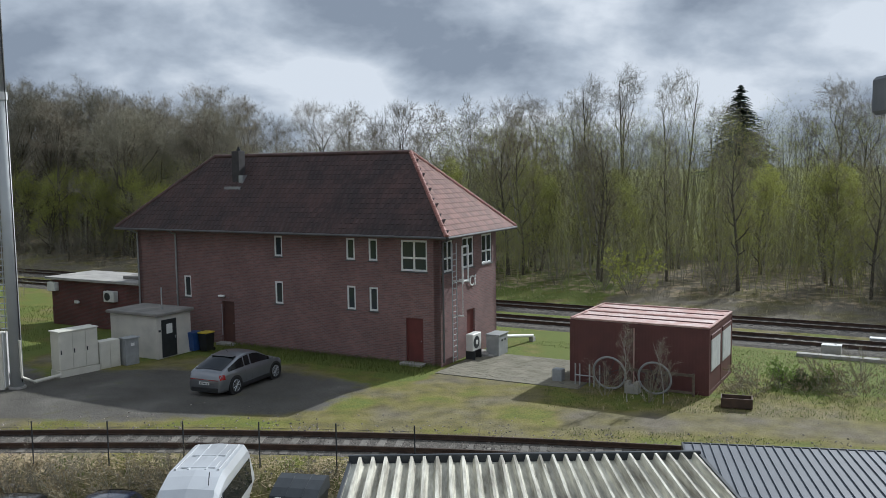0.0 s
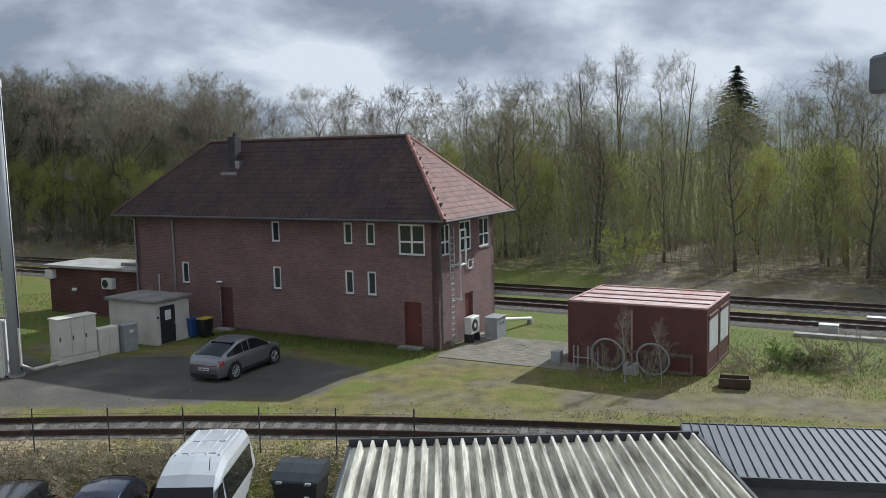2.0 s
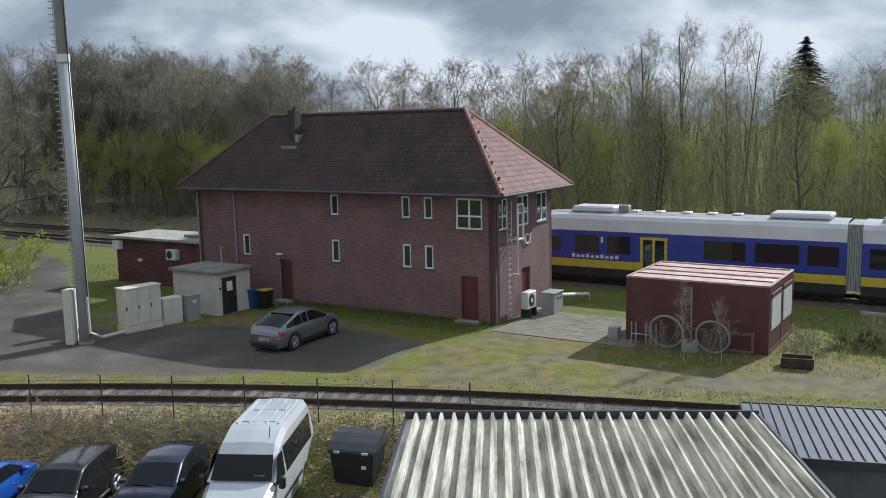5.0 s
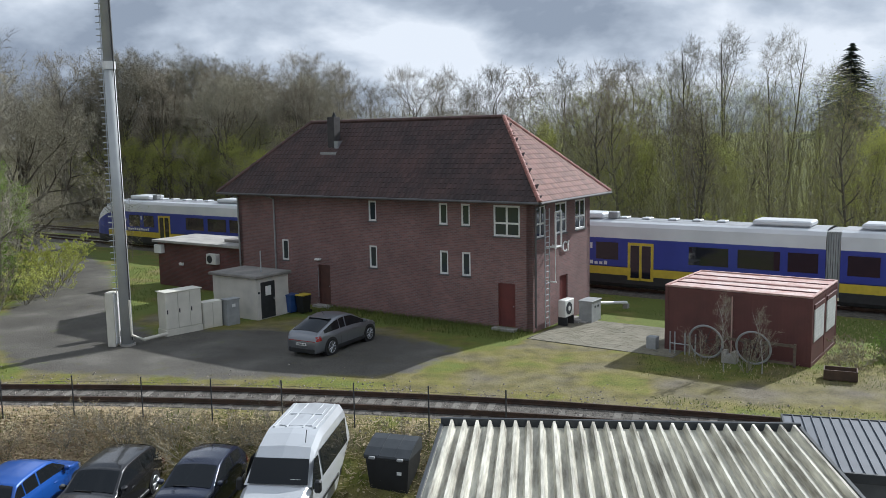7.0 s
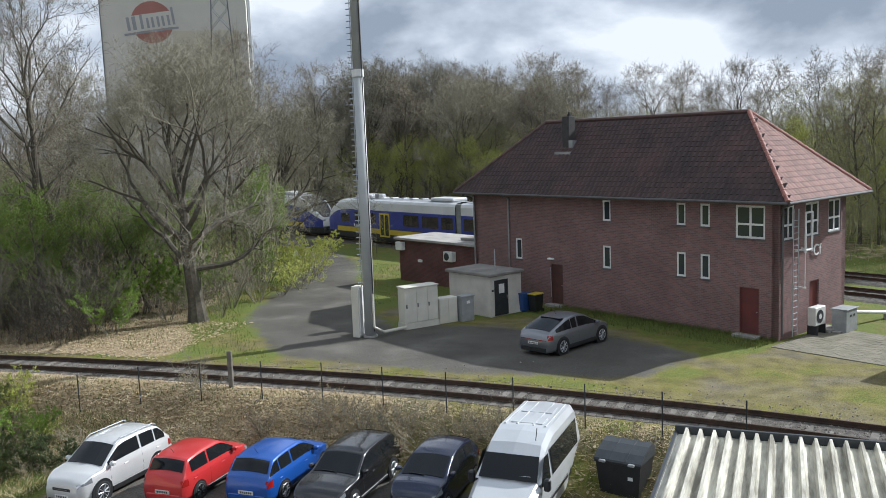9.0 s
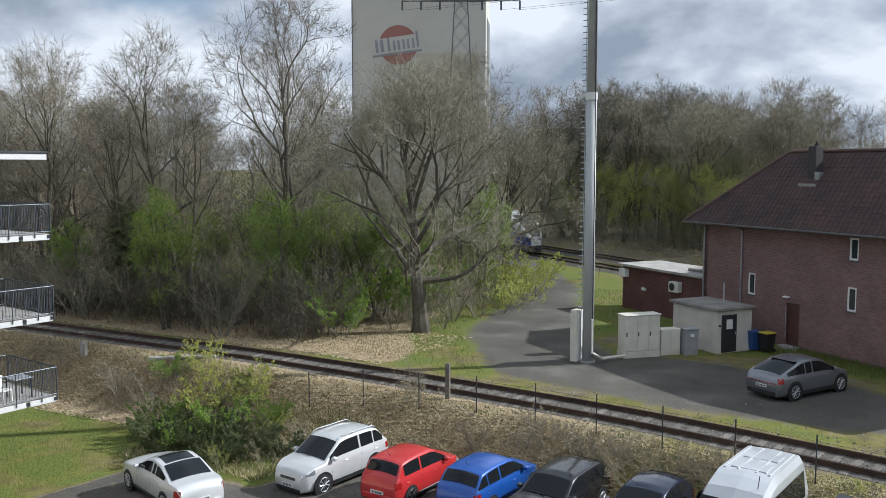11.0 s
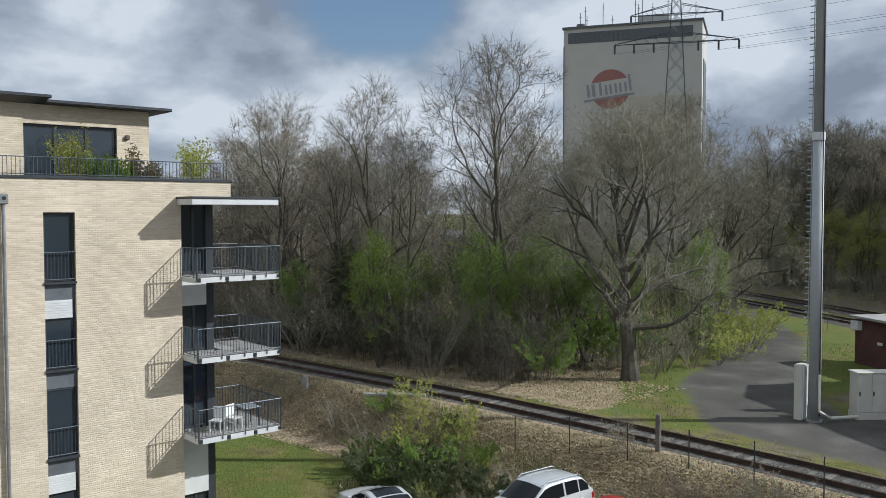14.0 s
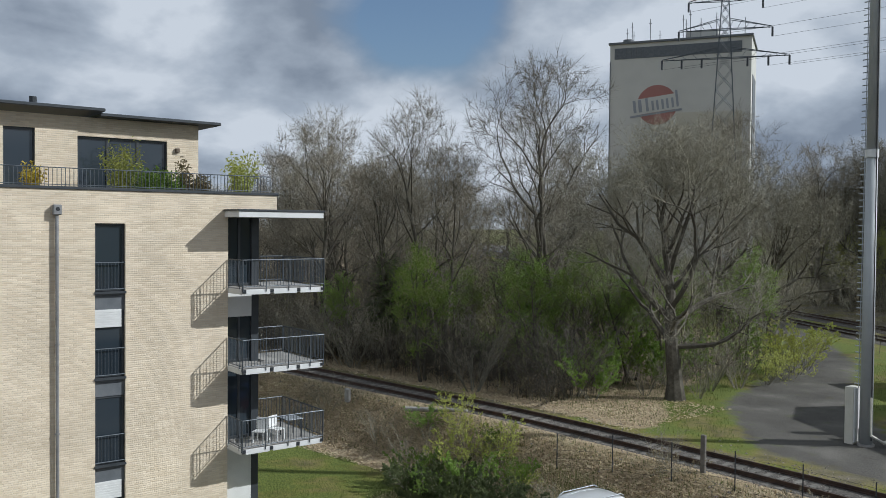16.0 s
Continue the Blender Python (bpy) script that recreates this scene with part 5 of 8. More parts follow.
# ---- low roofs before the siding ----
def carport():
    x0, x1, y0, y1, z = -2.57, 6.78, 8.0, 23.05, 1.6
    c = thing("carport", Matrix(), "long carport with a weathered ribbed sheet roof", "carport")
    n = 27
    p = (x1 - x0) / n
    bm = bmesh.new()
    rows_y = [y0 + (y1 - 0.12 - y0) * k / 6 for k in range(7)]
    prof = []
    for i in range(n):
        a = x0 + p * i
        prof += [(a, 0.0), (a + 0.42 * p, 0.0), (a + 0.58 * p, 0.19), (a + 0.76 * p, 0.19), (a + 0.94 * p, 0.0)]
    prof.append((x1, 0.0))
    rings = [[bm.verts.new((u, y, z + h)) for u, h in prof] for y in rows_y]
    for r0, r1 in zip(rings, rings[1:]):
        for i in range(len(prof) - 1):
            bm.faces.new((r0[i], r0[i + 1], r1[i + 1], r1[i]))
    under = [[bm.verts.new((u, y, z + h - 0.02)) for u, h in prof] for y in rows_y]
    for r0, r1 in zip(under, under[1:]):
        for i in range(len(prof) - 1):
            bm.faces.new((r0[i + 1], r0[i], r1[i], r1[i + 1]))
    for a_, b_ in ((rings[-1], under[-1]), (under[0], rings[0])):
        for i in range(len(prof) - 1):
            bm.faces.new((a_[i], a_[i + 1], b_[i + 1], b_[i]))
    part("roof_sheet", bm, "sheet", c, "pale weathered ribbed roof sheets")
    for r in ((x0 - 0.08, x1 + 0.08, y1 - 0.08, y1 + 0.02, z - 0.28, z + 0.21), (x1 + 0.002, x1 + 0.10, y0, y1 - 0.081, z - 0.28, z + 0.14), (x0 - 0.10, x0 - 0.002, y0, y1 - 0.081, z - 0.28, z + 0.05)):
        part("fascia", boxes(r, bevel=0.01), "anthracite", c, "dark metal roof edge")
    for x in (x0 + 0.2, (x0 + x1) / 2, x1 - 0.2):
        for y in (y1 - 0.3, 16, 10):
            part("post", boxes((x - 0.06, x + 0.06, y - 0.06, y + 0.06, -1.4, z - 0.01)), "anthracite", c)
    for y in (y1 - 0.3, 16, 10):
        part("beam", boxes((x0, x1, y - 0.05, y + 0.05, z - 0.2, z - 0.02)), "anthracite", c)
    s = thing("garage", pose(7.26, 26.15, 0, 0, 0, -10.5), "low garage with a grey standing-seam metal roof", "garage")
    L0, D0, zr = 20.0, 4.35, 1.0
    part("roof", boxes((0, L0, -D0, 0, zr - 0.12, zr), bevel=0.01), "seam", s)
    for k in range(1, 76):
        part("seam", boxes((0.26 * k, 0.26 * k + 0.025, -D0 + 0.02, -0.02, zr, zr + 0.045)), "seam", s)
    part("edge", boxes((-0.04, L0, -D0 - 0.07, -D0 - 0.001, zr - 0.22, zr + 0.03), (-0.05, -0.001, -D0, 0.0, zr - 0.22, zr + 0.03), (-0.05, L0, 0.001, 0.05, zr - 0.22, zr + 0.03)), "anthracite", s)
    part("wall", boxes((0.15, L0, -D0 + 0.15, -0.15, -1.5, zr - 0.12)), "silo_band", s, "dark grey wall")


carport()


def neighbour():
    b = thing("neighbour_house", Matrix(), "pale rendered house with a projecting grey eave", "house")
    part("wall", boxes((8.2, 16, 6.0, 12.6, -1.5, 10.04)), "plaster", b)
    part("soffit", boxes((6.52, 16.2, 5.5, 13.0, 10.05, 10.25)), "board", b)
    part("gutter", boxes((6.30, 6.51, 5.5, 13.0, 10.2, 10.75), bevel=0.05), "silo_band", b, "dark grey gutter")
    part("roof", boxes((6.52, 16.2, 5.5, 13.0, 10.26, 10.8)), "silo_band", b)


neighbour()


# ---- train ----
def railcar():
    """One two-car diesel unit, 41.4 m long, along x; the side seen from the yard is -y."""
    t = thing("railcar_unit", Matrix(), "blue, white and yellow two-car diesel railcar", "train", "coupled railcar units")
    L0 = 41.4

    def top(d):
        k = ((0, 2.15), (0.45, 2.55), (1.1, 3.12), (1.75, 3.55), (2.5, 3.97), (3.4, 4.22), (4.6, 4.30), (99, 4.30))
        for (a, u), (b, v) in zip(k, k[1:]):
            if d <= b:
                return u + (v - u) * (d - a) / (b - a)

    def half(d):
        k = ((0, 0.62), (0.3, 0.88), (0.9, 1.14), (1.8, 1.31), (3.0, 1.37), (99, 1.37))
        for (a, u), (b, v) in zip(k, k[1:]):
            if d <= b:
                return u + (v - u) * (d - a) / (b - a)
    nose = [0, 0.2, 0.45, 0.8, 1.1, 1.45, 1.75, 2.1, 2.5, 2.95, 3.4, 4.0, 4.6]
    mid = L0 / 2

    def xs_for(car):
        xs = [*nose, 7, 10, 13, 16, mid - 0.35]
        return [(x, x) for x in xs] if car == 0 else [(L0 - x, x) for x in xs]

    def strip(name, fn, material, parent, dmin=0.0, label="", both=True):
        for sg in ((-1, 1) if both else (0,)):
            bm = bmesh.new()
            rings = []
            for x, d in xs_for(car):
                if d < dmin:
                    continue
                pts = fn(d)
                rings.append([bm.verts.new((x, (y if sg >= 0 else -y), z)) for y, z in pts])
            for r0, r1 in zip(rings, rings[1:]):
                for i in range(len(r0) - 1):
                    bm.faces.new((r0[i], r0[i + 1], r1[i + 1], r1[i]))
            bmesh.ops.recalc_face_normals(bm, faces=bm.faces)
            part(name, bm, material, parent, label, smooth=(name in ("roof", "windscreen")))

    def white0(d):
        return top(d) - 0.30 - 0.72 * min(1.0, max(0.0, (top(d) - 2.2) / 2.0))
    for car in (0, 1):
        body = part("car_body", boxes(*(((2.2, mid - 0.4, -1.30, 1.30, 0.75, 3.9),) if car == 0 else ((mid + 0.4, L0 - 2.2, -1.30, 1.30, 0.75, 3.9),))), "underframe", t)
        strip("skirt", lambda d: [(half(d) * 0.93, 0.42), (half(d), 0.62), (half(d), 1.11)], "underframe", body)
        strip("yellow_band", lambda d: [(half(d) + 0.004, 1.11), (half(d) + 0.004, 1.58)], "yellow", body, 2.5, "yellow waist stripe")
        strip("nose_side", lambda d: [(half(d), 1.10), (half(d), 1.62)], "train_blue", body)
        strip("blue_side", lambda d: [(half(d), 1.58), (half(d), max(1.6, white0(d)))], "train_blue", body, 0.0, "dark blue side")
        strip("white_band", lambda d: [(half(d) + 0.003, max(1.6, white0(d))), (half(d), top(d) - 0.34), (half(d) * 0.93, top(d) - 0.12), (half(d) * 0.78, top(d) - 0.03)], "train_white", body, 0.0, "white cantrail sweeping down to the nose")
        strip("roof", lambda d: [(-half(d) * 0.78, top(d) - 0.03), (-half(d) * 0.4, top(d) + 0.03), (half(d) * 0.4, top(d) + 0.03), (half(d) * 0.78, top(d) - 0.03)], "train_roof", body, 3.4, "grey roof", both=False)
        bm = bmesh.new()
        rings = []
        for x, d in xs_for(car):
            if d <= 3.4:
                rings.append([bm.verts.new((x, y, z)) for y, z in ((-half(d) * 0.79, top(d) - 0.03), (-half(d) * 0.4, top(d) + 0.03), (half(d) * 0.4, top(d) + 0.03), (half(d) * 0.79, top(d) - 0.03))])
        for r0, r1 in zip(rings, rings[1:]):
            for i in range(3):
                bm.faces.new((r0[i], r0[i + 1], r1[i + 1], r1[i]))
        bmesh.ops.recalc_face_normals(bm, faces=bm.faces)
        part("windscreen", bm, "train_glass", body, "raked cab windscreen", smooth=True)
        s = 1 if car == 0 else -1
        o = 0 if car == 0 else L0

        def X(d):
            return o + s * d

        def bx(d0, d1, y0, y1, z0, z1):
            a, b = sorted((X(d0), X(d1)))
            return (a, b, y0, y1, z0, z1)
        part("nose_tip", boxes(bx(0.02, 0.3, -0.60, 0.60, 1.15, 2.1), bevel=0.05), "train_white", body)
        part("nose_cap", boxes(bx(-0.005, 0.5, -0.62, 0.62, 0.45, 1.14), bevel=0.04), "underframe", body)
        part("coupler", tubes(((X(-0.4), 0, 0.85), (X(0.3), 0, 0.85), 0.14), n=8), "dark_metal", body)
        for y in (-0.42, 0.42):
            part("headlight", boxes(bx(-0.01, 0.05, y - 0.12, y + 0.12, 1.75, 1.9)), "lens_clear", body)
        for sg in (-1, 1):
            f0, f1 = sg * 1.371, sg * 1.378
            yy = sorted((f0, f1))
            wins = ((5.6, 7.1), (7.6, 9.0), (13.2, 15.4), (15.9, 18.1), (18.5, 20.0))
            for a, b in wins:
                part("window", boxes(bx(a, b, *yy, 2.0, 3.02)), "train_glass", body)
            bm = bmesh.new()
            part("cab_window", boxes(bx(3.3, 4.7, *yy, 2.0, 2.85)), "train_glass", body)
            yd = sorted((sg * 1.372, sg * 1.392))
            dr = part("door", boxes(bx(9.6, 9.76, *yd, 0.86, 3.06), bx(11.0, 11.16, *yd, 0.86, 3.06), bx(9.76, 11.0, *yd, 2.9, 3.06), bx(10.31, 10.45, *yd, 0.86, 2.9), bx(9.76, 11.0, *yd, 0.86, 1.0)), "yellow", body, "double door in a yellow frame")
            yg = sorted((sg * 1.373, sg * 1.381))
            part("pane", boxes(bx(9.78, 10.29, *yg, 1.02, 2.88), bx(10.47, 10.98, *yg, 1.02, 2.88)), "train_glass", dr)
            part("lettering", boxes(*[bx(5.4 + 0.3 * k, 5.6 + 0.3 * k, *sorted((sg * 1.3785, sg * 1.383)), 1.68, 1.84 + 0.06 * (k % 3 == 0)) for k in range(10)]), "train_white", body, "white operator's lettering as bars")
            part("class_mark", boxes(bx(7.22, 7.36, *sorted((sg * 1.371, sg * 1.376)), 2.6, 2.95)), "train_white", body)
        for d, l, h in ((5.2, 2.6, 0.34), (16.5, 3.0, 0.30)):
            part("roof_unit", boxes(bx(d, d + l, -0.85, 0.85, 4.32, 4.32 + h), bevel=0.08), "train_white", body, "roof equipment box")
        for d in (4.9, 8.6, 10.0, 11.6, 13.0, 14.4):
            part("roof_vent", boxes(bx(d, d + 0.5, -0.35, 0.35, 4.32, 4.44), bevel=0.04), "train_white", body)
        part("exhaust", boxes(bx(8.0, 8.6, -0.6, -0.1, 4.32, 4.75), bevel=0.05), "grey_box", body)
        for d in (3.6, 18.9):
            bg = part("bogie", boxes(bx(d - 1.3, d + 1.3, -1.1, 1.1, 0.42, 0.75), bevel=0.04), "underframe", body)
            for q in (-0.9, 0.9):
                for y in (-0.78, 0.78):
                    part("wheel", tubes(((X(d + q), y - 0.06, 0.72), (X(d + q), y + 0.06, 0.72), 0.43), n=16), "rail", bg)
        part("tank", boxes(bx(6.5, 9.2, -1.15, 1.15, 0.5, 0.8), bevel=0.05), "underframe", body)
        part("tank", boxes(bx(11.6, 15.5, -1.15, 1.15, 0.5, 0.8), bevel=0.05), "underframe", body)
    bm = bmesh.new()
    for k in range(6):
        x = mid - 0.35 + 0.7 * k / 6
        box(bm, x, x + 0.09, -1.28, 1.28, 0.8, 4.2)
        box(bm, x + 0.09, x + 0.117, -1.2, 1.2, 0.86, 4.12)
    part("gangway_bellows", bm, "grey_box", t, "grey rubber gangway bellows")
    return t


front_unit = railcar()
rear_unit = copy_thing(front_unit, Matrix())

# ---- trees ----
class Wood:
    """Collects the branches of one tree: stout ones as a trunk mesh, fine ones as a crown."""

    def __init__(self, seed):
        self.r = random.Random(seed)
        self.mesh = {"trunk": ([], []), "crown": ([], []), "foliage": ([], [])}

    def limb(self, which, pts, radii, sides):
        vs, fs = self.mesh[which]
        k0 = len(vs)
        d = (pts[-1] - pts[0]).normalized()
        a = d.orthogonal().normalized()
        b = d.cross(a)
        tip = radii[-1] < 0.004
        rings = len(pts) - 1 if tip else len(pts)
        for i in range(rings):
            for j in range(sides):
                t = 6.2832 * j / sides
                vs.append(tuple(pts[i] + (a * math.cos(t) + b * math.sin(t)) * radii[i]))
        for i in range(rings - 1):
            for j in range(sides):
                j2 = (j + 1) % sides
                fs.append((k0 + i * sides + j, k0 + i * sides + j2, k0 + (i + 1) * sides + j2, k0 + (i + 1) * sides + j))
        if tip:
            vs.append(tuple(pts[-1]))
            e = len(vs) - 1
            for j in range(sides):
                fs.append((k0 + (rings - 1) * sides + j, k0 + (rings - 1) * sides + (j + 1) % sides, e))

    def leaf(self, p, size):
        vs, fs = self.mesh["foliage"]
        r = self.r
        k = len(vs)
        u = Vector((r.gauss(0, 1), r.gauss(0, 1), r.gauss(0, 1))).normalized()
        w = u.orthogonal().normalized() * size * r.uniform(0.3, 0.55)
        u = u * size * r.uniform(0.7, 1.3)
        vs.extend([tuple(p - w), tuple(p + w), tuple(p + u)])
        fs.append((k, k + 1, k + 2))

    def twig(self, p, q, width):
        """A fine twig: one sliver that tapers to its tip."""
        vs, fs = self.mesh["crown"]
        k = len(vs)
        w = (q - p).orthogonal().normalized() * width
        w.rotate(Matrix.Rotation(self.r.uniform(0, 6.28), 3, (q - p).normalized()))
        vs.extend([tuple(p - w), tuple(p + w), tuple(q)])
        fs.append((k, k + 1, k + 2))

    def reach(self, p, d, dome):
        """How far a branch may grow before it leaves the crown's rounded outline."""
        cz, rw, rh = dome
        a = Vector((p.x / rw, p.y / rw, (p.z - cz) / rh))
        b = Vector((d.x / rw, d.y / rw, d.z / rh))
        k, h, c = b.dot(b), a.dot(b), a.dot(a) - 1
        return max(0.35, (-h + math.sqrt(max(0.0, h * h - k * c))) / k)

    def fork(self, p, d, extent, radius, spec, depth=0):
        """A bough that bends, forks and thins out, down to sprays of fine twigs."""
        r = self.r
        d = d.normalized()
        if extent < spec["tip"]:
            for k in range(spec["spray"]):
                e = (d + Vector((r.gauss(0, 0.42), r.gauss(0, 0.42), r.gauss(0.05, 0.42)))).normalized() * extent * r.uniform(0.7, 1.5)
                at = p + d * extent * 0.3 * k * r.random()
                self.twig(at, at + e, spec["fine"])
                for _ in range(spec["leaves"]):
                    self.leaf(at + e * r.random(), spec["leaf_size"])
            return
        seg = extent * r.uniform(0.26, 0.36)
        n = 3 if depth < 2 else 2 if depth < 4 else 1
        pts, rad, q, dd = [p], [radius], p.copy(), d
        for i in range(n):
            dd = (dd + Vector((r.gauss(0, spec["bend"]), r.gauss(0, spec["bend"]), r.gauss(0, spec["bend"]) + 0.10 * spec["rise"]))).normalized()
            q = q + dd * (seg / n)
            pts.append(q.copy())
            rad.append(max(spec["fine"], radius * (1 - 0.22 * (i + 1) / n)))
        self.limb("trunk" if depth < 3 else "crown", pts, rad, 6 if depth == 0 else 4 if depth == 1 else 3)
        o = dd.orthogonal().normalized()
        o.rotate(Matrix.Rotation(r.uniform(0, 6.2832), 3, dd))
        for k, (lo, hi, size, thick) in enumerate(((6, 24, 0.74, 0.80), (26, 52, 0.62, 0.62), (36, 70, 0.50, 0.46))):
            c = radians(r.uniform(lo, hi))
            nd = dd * math.cos(c) + o * math.sin(c)
            o.rotate(Matrix.Rotation(r.uniform(1.7, 2.5), 3, dd))
            at = q if k < 2 else pts[-2].lerp(q, r.uniform(0.1, 0.8))
            ex = min(extent * size * r.uniform(0.85, 1.12), self.reach(at, nd, spec["dome"]) * r.uniform(0.9, 1.08))
            self.fork(at, nd, ex, max(spec["fine"], rad[-1] * thick), spec, depth + 1)

    def stem(self, p, d, height, radius, spec):
        """A trunk with boughs from its clear height up; they fill the crown's rounded outline."""
        r = self.r
        n = 9
        pts, rad, q, dd = [p], [radius * 1.35], p.copy(), d.normalized()
        for i in range(n):
            f = (i + 1) / n
            b = spec["bend"] * (0.3 + 0.5 * f)
            dd = (dd + Vector((r.gauss(0, b), r.gauss(0, b), 0.06))).normalized()
            q = q + dd * (height / n)
            pts.append(q.copy())
            rad.append(max(spec["fine"] * 1.5, radius * (1 - f) ** 0.8 + 0.012))
        self.limb("trunk", pts, rad, 9)
        k = spec["boughs"]
        turn = r.uniform(0, 6.28)
        for i in range(k):
            f = spec["clear"] + (0.97 - spec["clear"]) * (i + r.uniform(0, 0.8)) / k
            j = min(int(f * n), n - 1)
            at = pts[j].lerp(pts[j + 1], f * n - j)
            turn += 2.4 + r.uniform(-0.5, 0.5)
            g = (f - spec["clear"]) / (1 - spec["clear"])
            lean = radians(spec["spread"][0] + (spec["spread"][1] - spec["spread"][0]) * g + r.uniform(-9, 9))
            nd = Vector((math.sin(lean) * math.cos(turn), math.sin(lean) * math.sin(turn), math.cos(lean)))
            ex = min(self.reach(at, nd, spec["dome"]) * r.uniform(0.82, 1.06), spec.get("longest", 99))
            self.fork(at, nd, ex, max(0.02, min(0.55 * rad[j], 0.03 + 0.017 * ex)), spec)
        self.fork(pts[-1], dd, min(self.reach(pts[-1], dd, spec["dome"]), spec.get("longest", 99)), rad[-1], spec, 1)

    def grow(self, p, d, length, radius, level, spec):
        r = self.r
        last = level == spec["levels"]
        if last:
            q = p + (d.normalized() + Vector((0, 0, 0.12 * spec["rise"]))) * length
            self.twig(p, q, spec["fine"])
            for _ in range(spec["leaves"]):
                self.leaf(p.lerp(q, r.random()), spec["leaf_size"])
            return
        n = (4, 2, 1)[level]
        pts, rad = [p], [radius]
        q, dd = p.copy(), d.normalized()
        bend = spec["bend"] * (0.35 if level == 0 else 1.0)
        for i in range(n):
            dd = (dd + Vector((r.gauss(0, bend), r.gauss(0, bend), r.gauss(0, bend) + spec["rise"] * (0 if level == 0 else 0.16)))).normalized()
            q = q + dd * (length / n)
            pts.append(q.copy())
            f = (i + 1) / n
            rad.append(radius * (1 - f * (0.94 if level == 0 else 0.9)))
        rad = [max(x, spec["fine"]) for x in rad]
        if level == spec["levels"] - 1:
            rad[-1] = 0.0
        self.limb("trunk" if level <= 1 else "crown", pts, rad, 3)
        k = spec["count"][level]
        for i in range(k):
            f0 = spec["clear"] if level == 0 else 0.22
            f = f0 + (1 - f0) * ((i + r.random()) / k)
            s = f * n
            j = min(int(s), n - 1)
            at = pts[j].lerp(pts[j + 1], s - j)
            ax = (pts[j + 1] - pts[j]).normalized()
            o = ax.orthogonal().normalized()
            o.rotate(Matrix.Rotation(r.uniform(0, 6.2832), 3, ax))
            lean = radians(r.uniform(*spec["angle"][min(level, len(spec["angle"]) - 1)]))
            nd = ax * math.cos(lean) + o * math.sin(lean)
            shape = (1 - spec["peak"] * ((f - f0) / (1 - f0)) ** 1.6) if level == 0 else (1 - 0.45 * f)
            ln = length * spec["ratio"][level] * shape * r.uniform(0.7, 1.25)
            self.grow(at, nd, ln, max(rad[j] * spec["thin"], spec["fine"] * 1.2), level + 1, spec)


def tree_proto(name, seed, height, spec, label, mats, category="tree"):
    """Builds one tree out of sight of the copies' list: returns the thing, to be copied."""
    w = Wood(seed)
    for k in range(spec.get("stems", 1)):
        lean = spec.get("lean", 0.03)
        a = w.r.uniform(0, 6.28)
        d = Vector((lean * math.cos(a) * (1 + 3 * (spec.get("stems", 1) > 1)), lean * math.sin(a) * (1 + 3 * (spec.get("stems", 1) > 1)), 1))
        o = Vector((0.25 * math.cos(a), 0.25 * math.sin(a), -0.1)) if spec.get("stems", 1) > 1 else Vector((0, 0, -0.15))
        tall = height * w.r.uniform(0.8, 1.0) if k else height
        if "dome" in spec:
            w.stem(o, d, tall, spec["trunk"], spec)
        else:
            w.grow(o, d, tall, spec["trunk"], 0, spec)
    t = tagged(new(name), label, category)
    for p, m in zip(("trunk", "crown", "foliage"), mats):
        vs, fs = w.mesh[p]
        if not fs:
            continue
        me = bpy.data.meshes.new(p)
        me.from_pydata(vs, [], fs)
        me.materials.append(M[m])
        ob = new(p, me)
        ob.parent = t
    return t


BASE = dict(bend=0.10, rise=0.8, fine=0.0075, clear=0.3, leaves=0, leaf_size=0.1, trunk=0.22, boughs=13, spread=(66, 18), tip=0.62, spray=3)


def spec(**k):
    return {**BASE, **k}


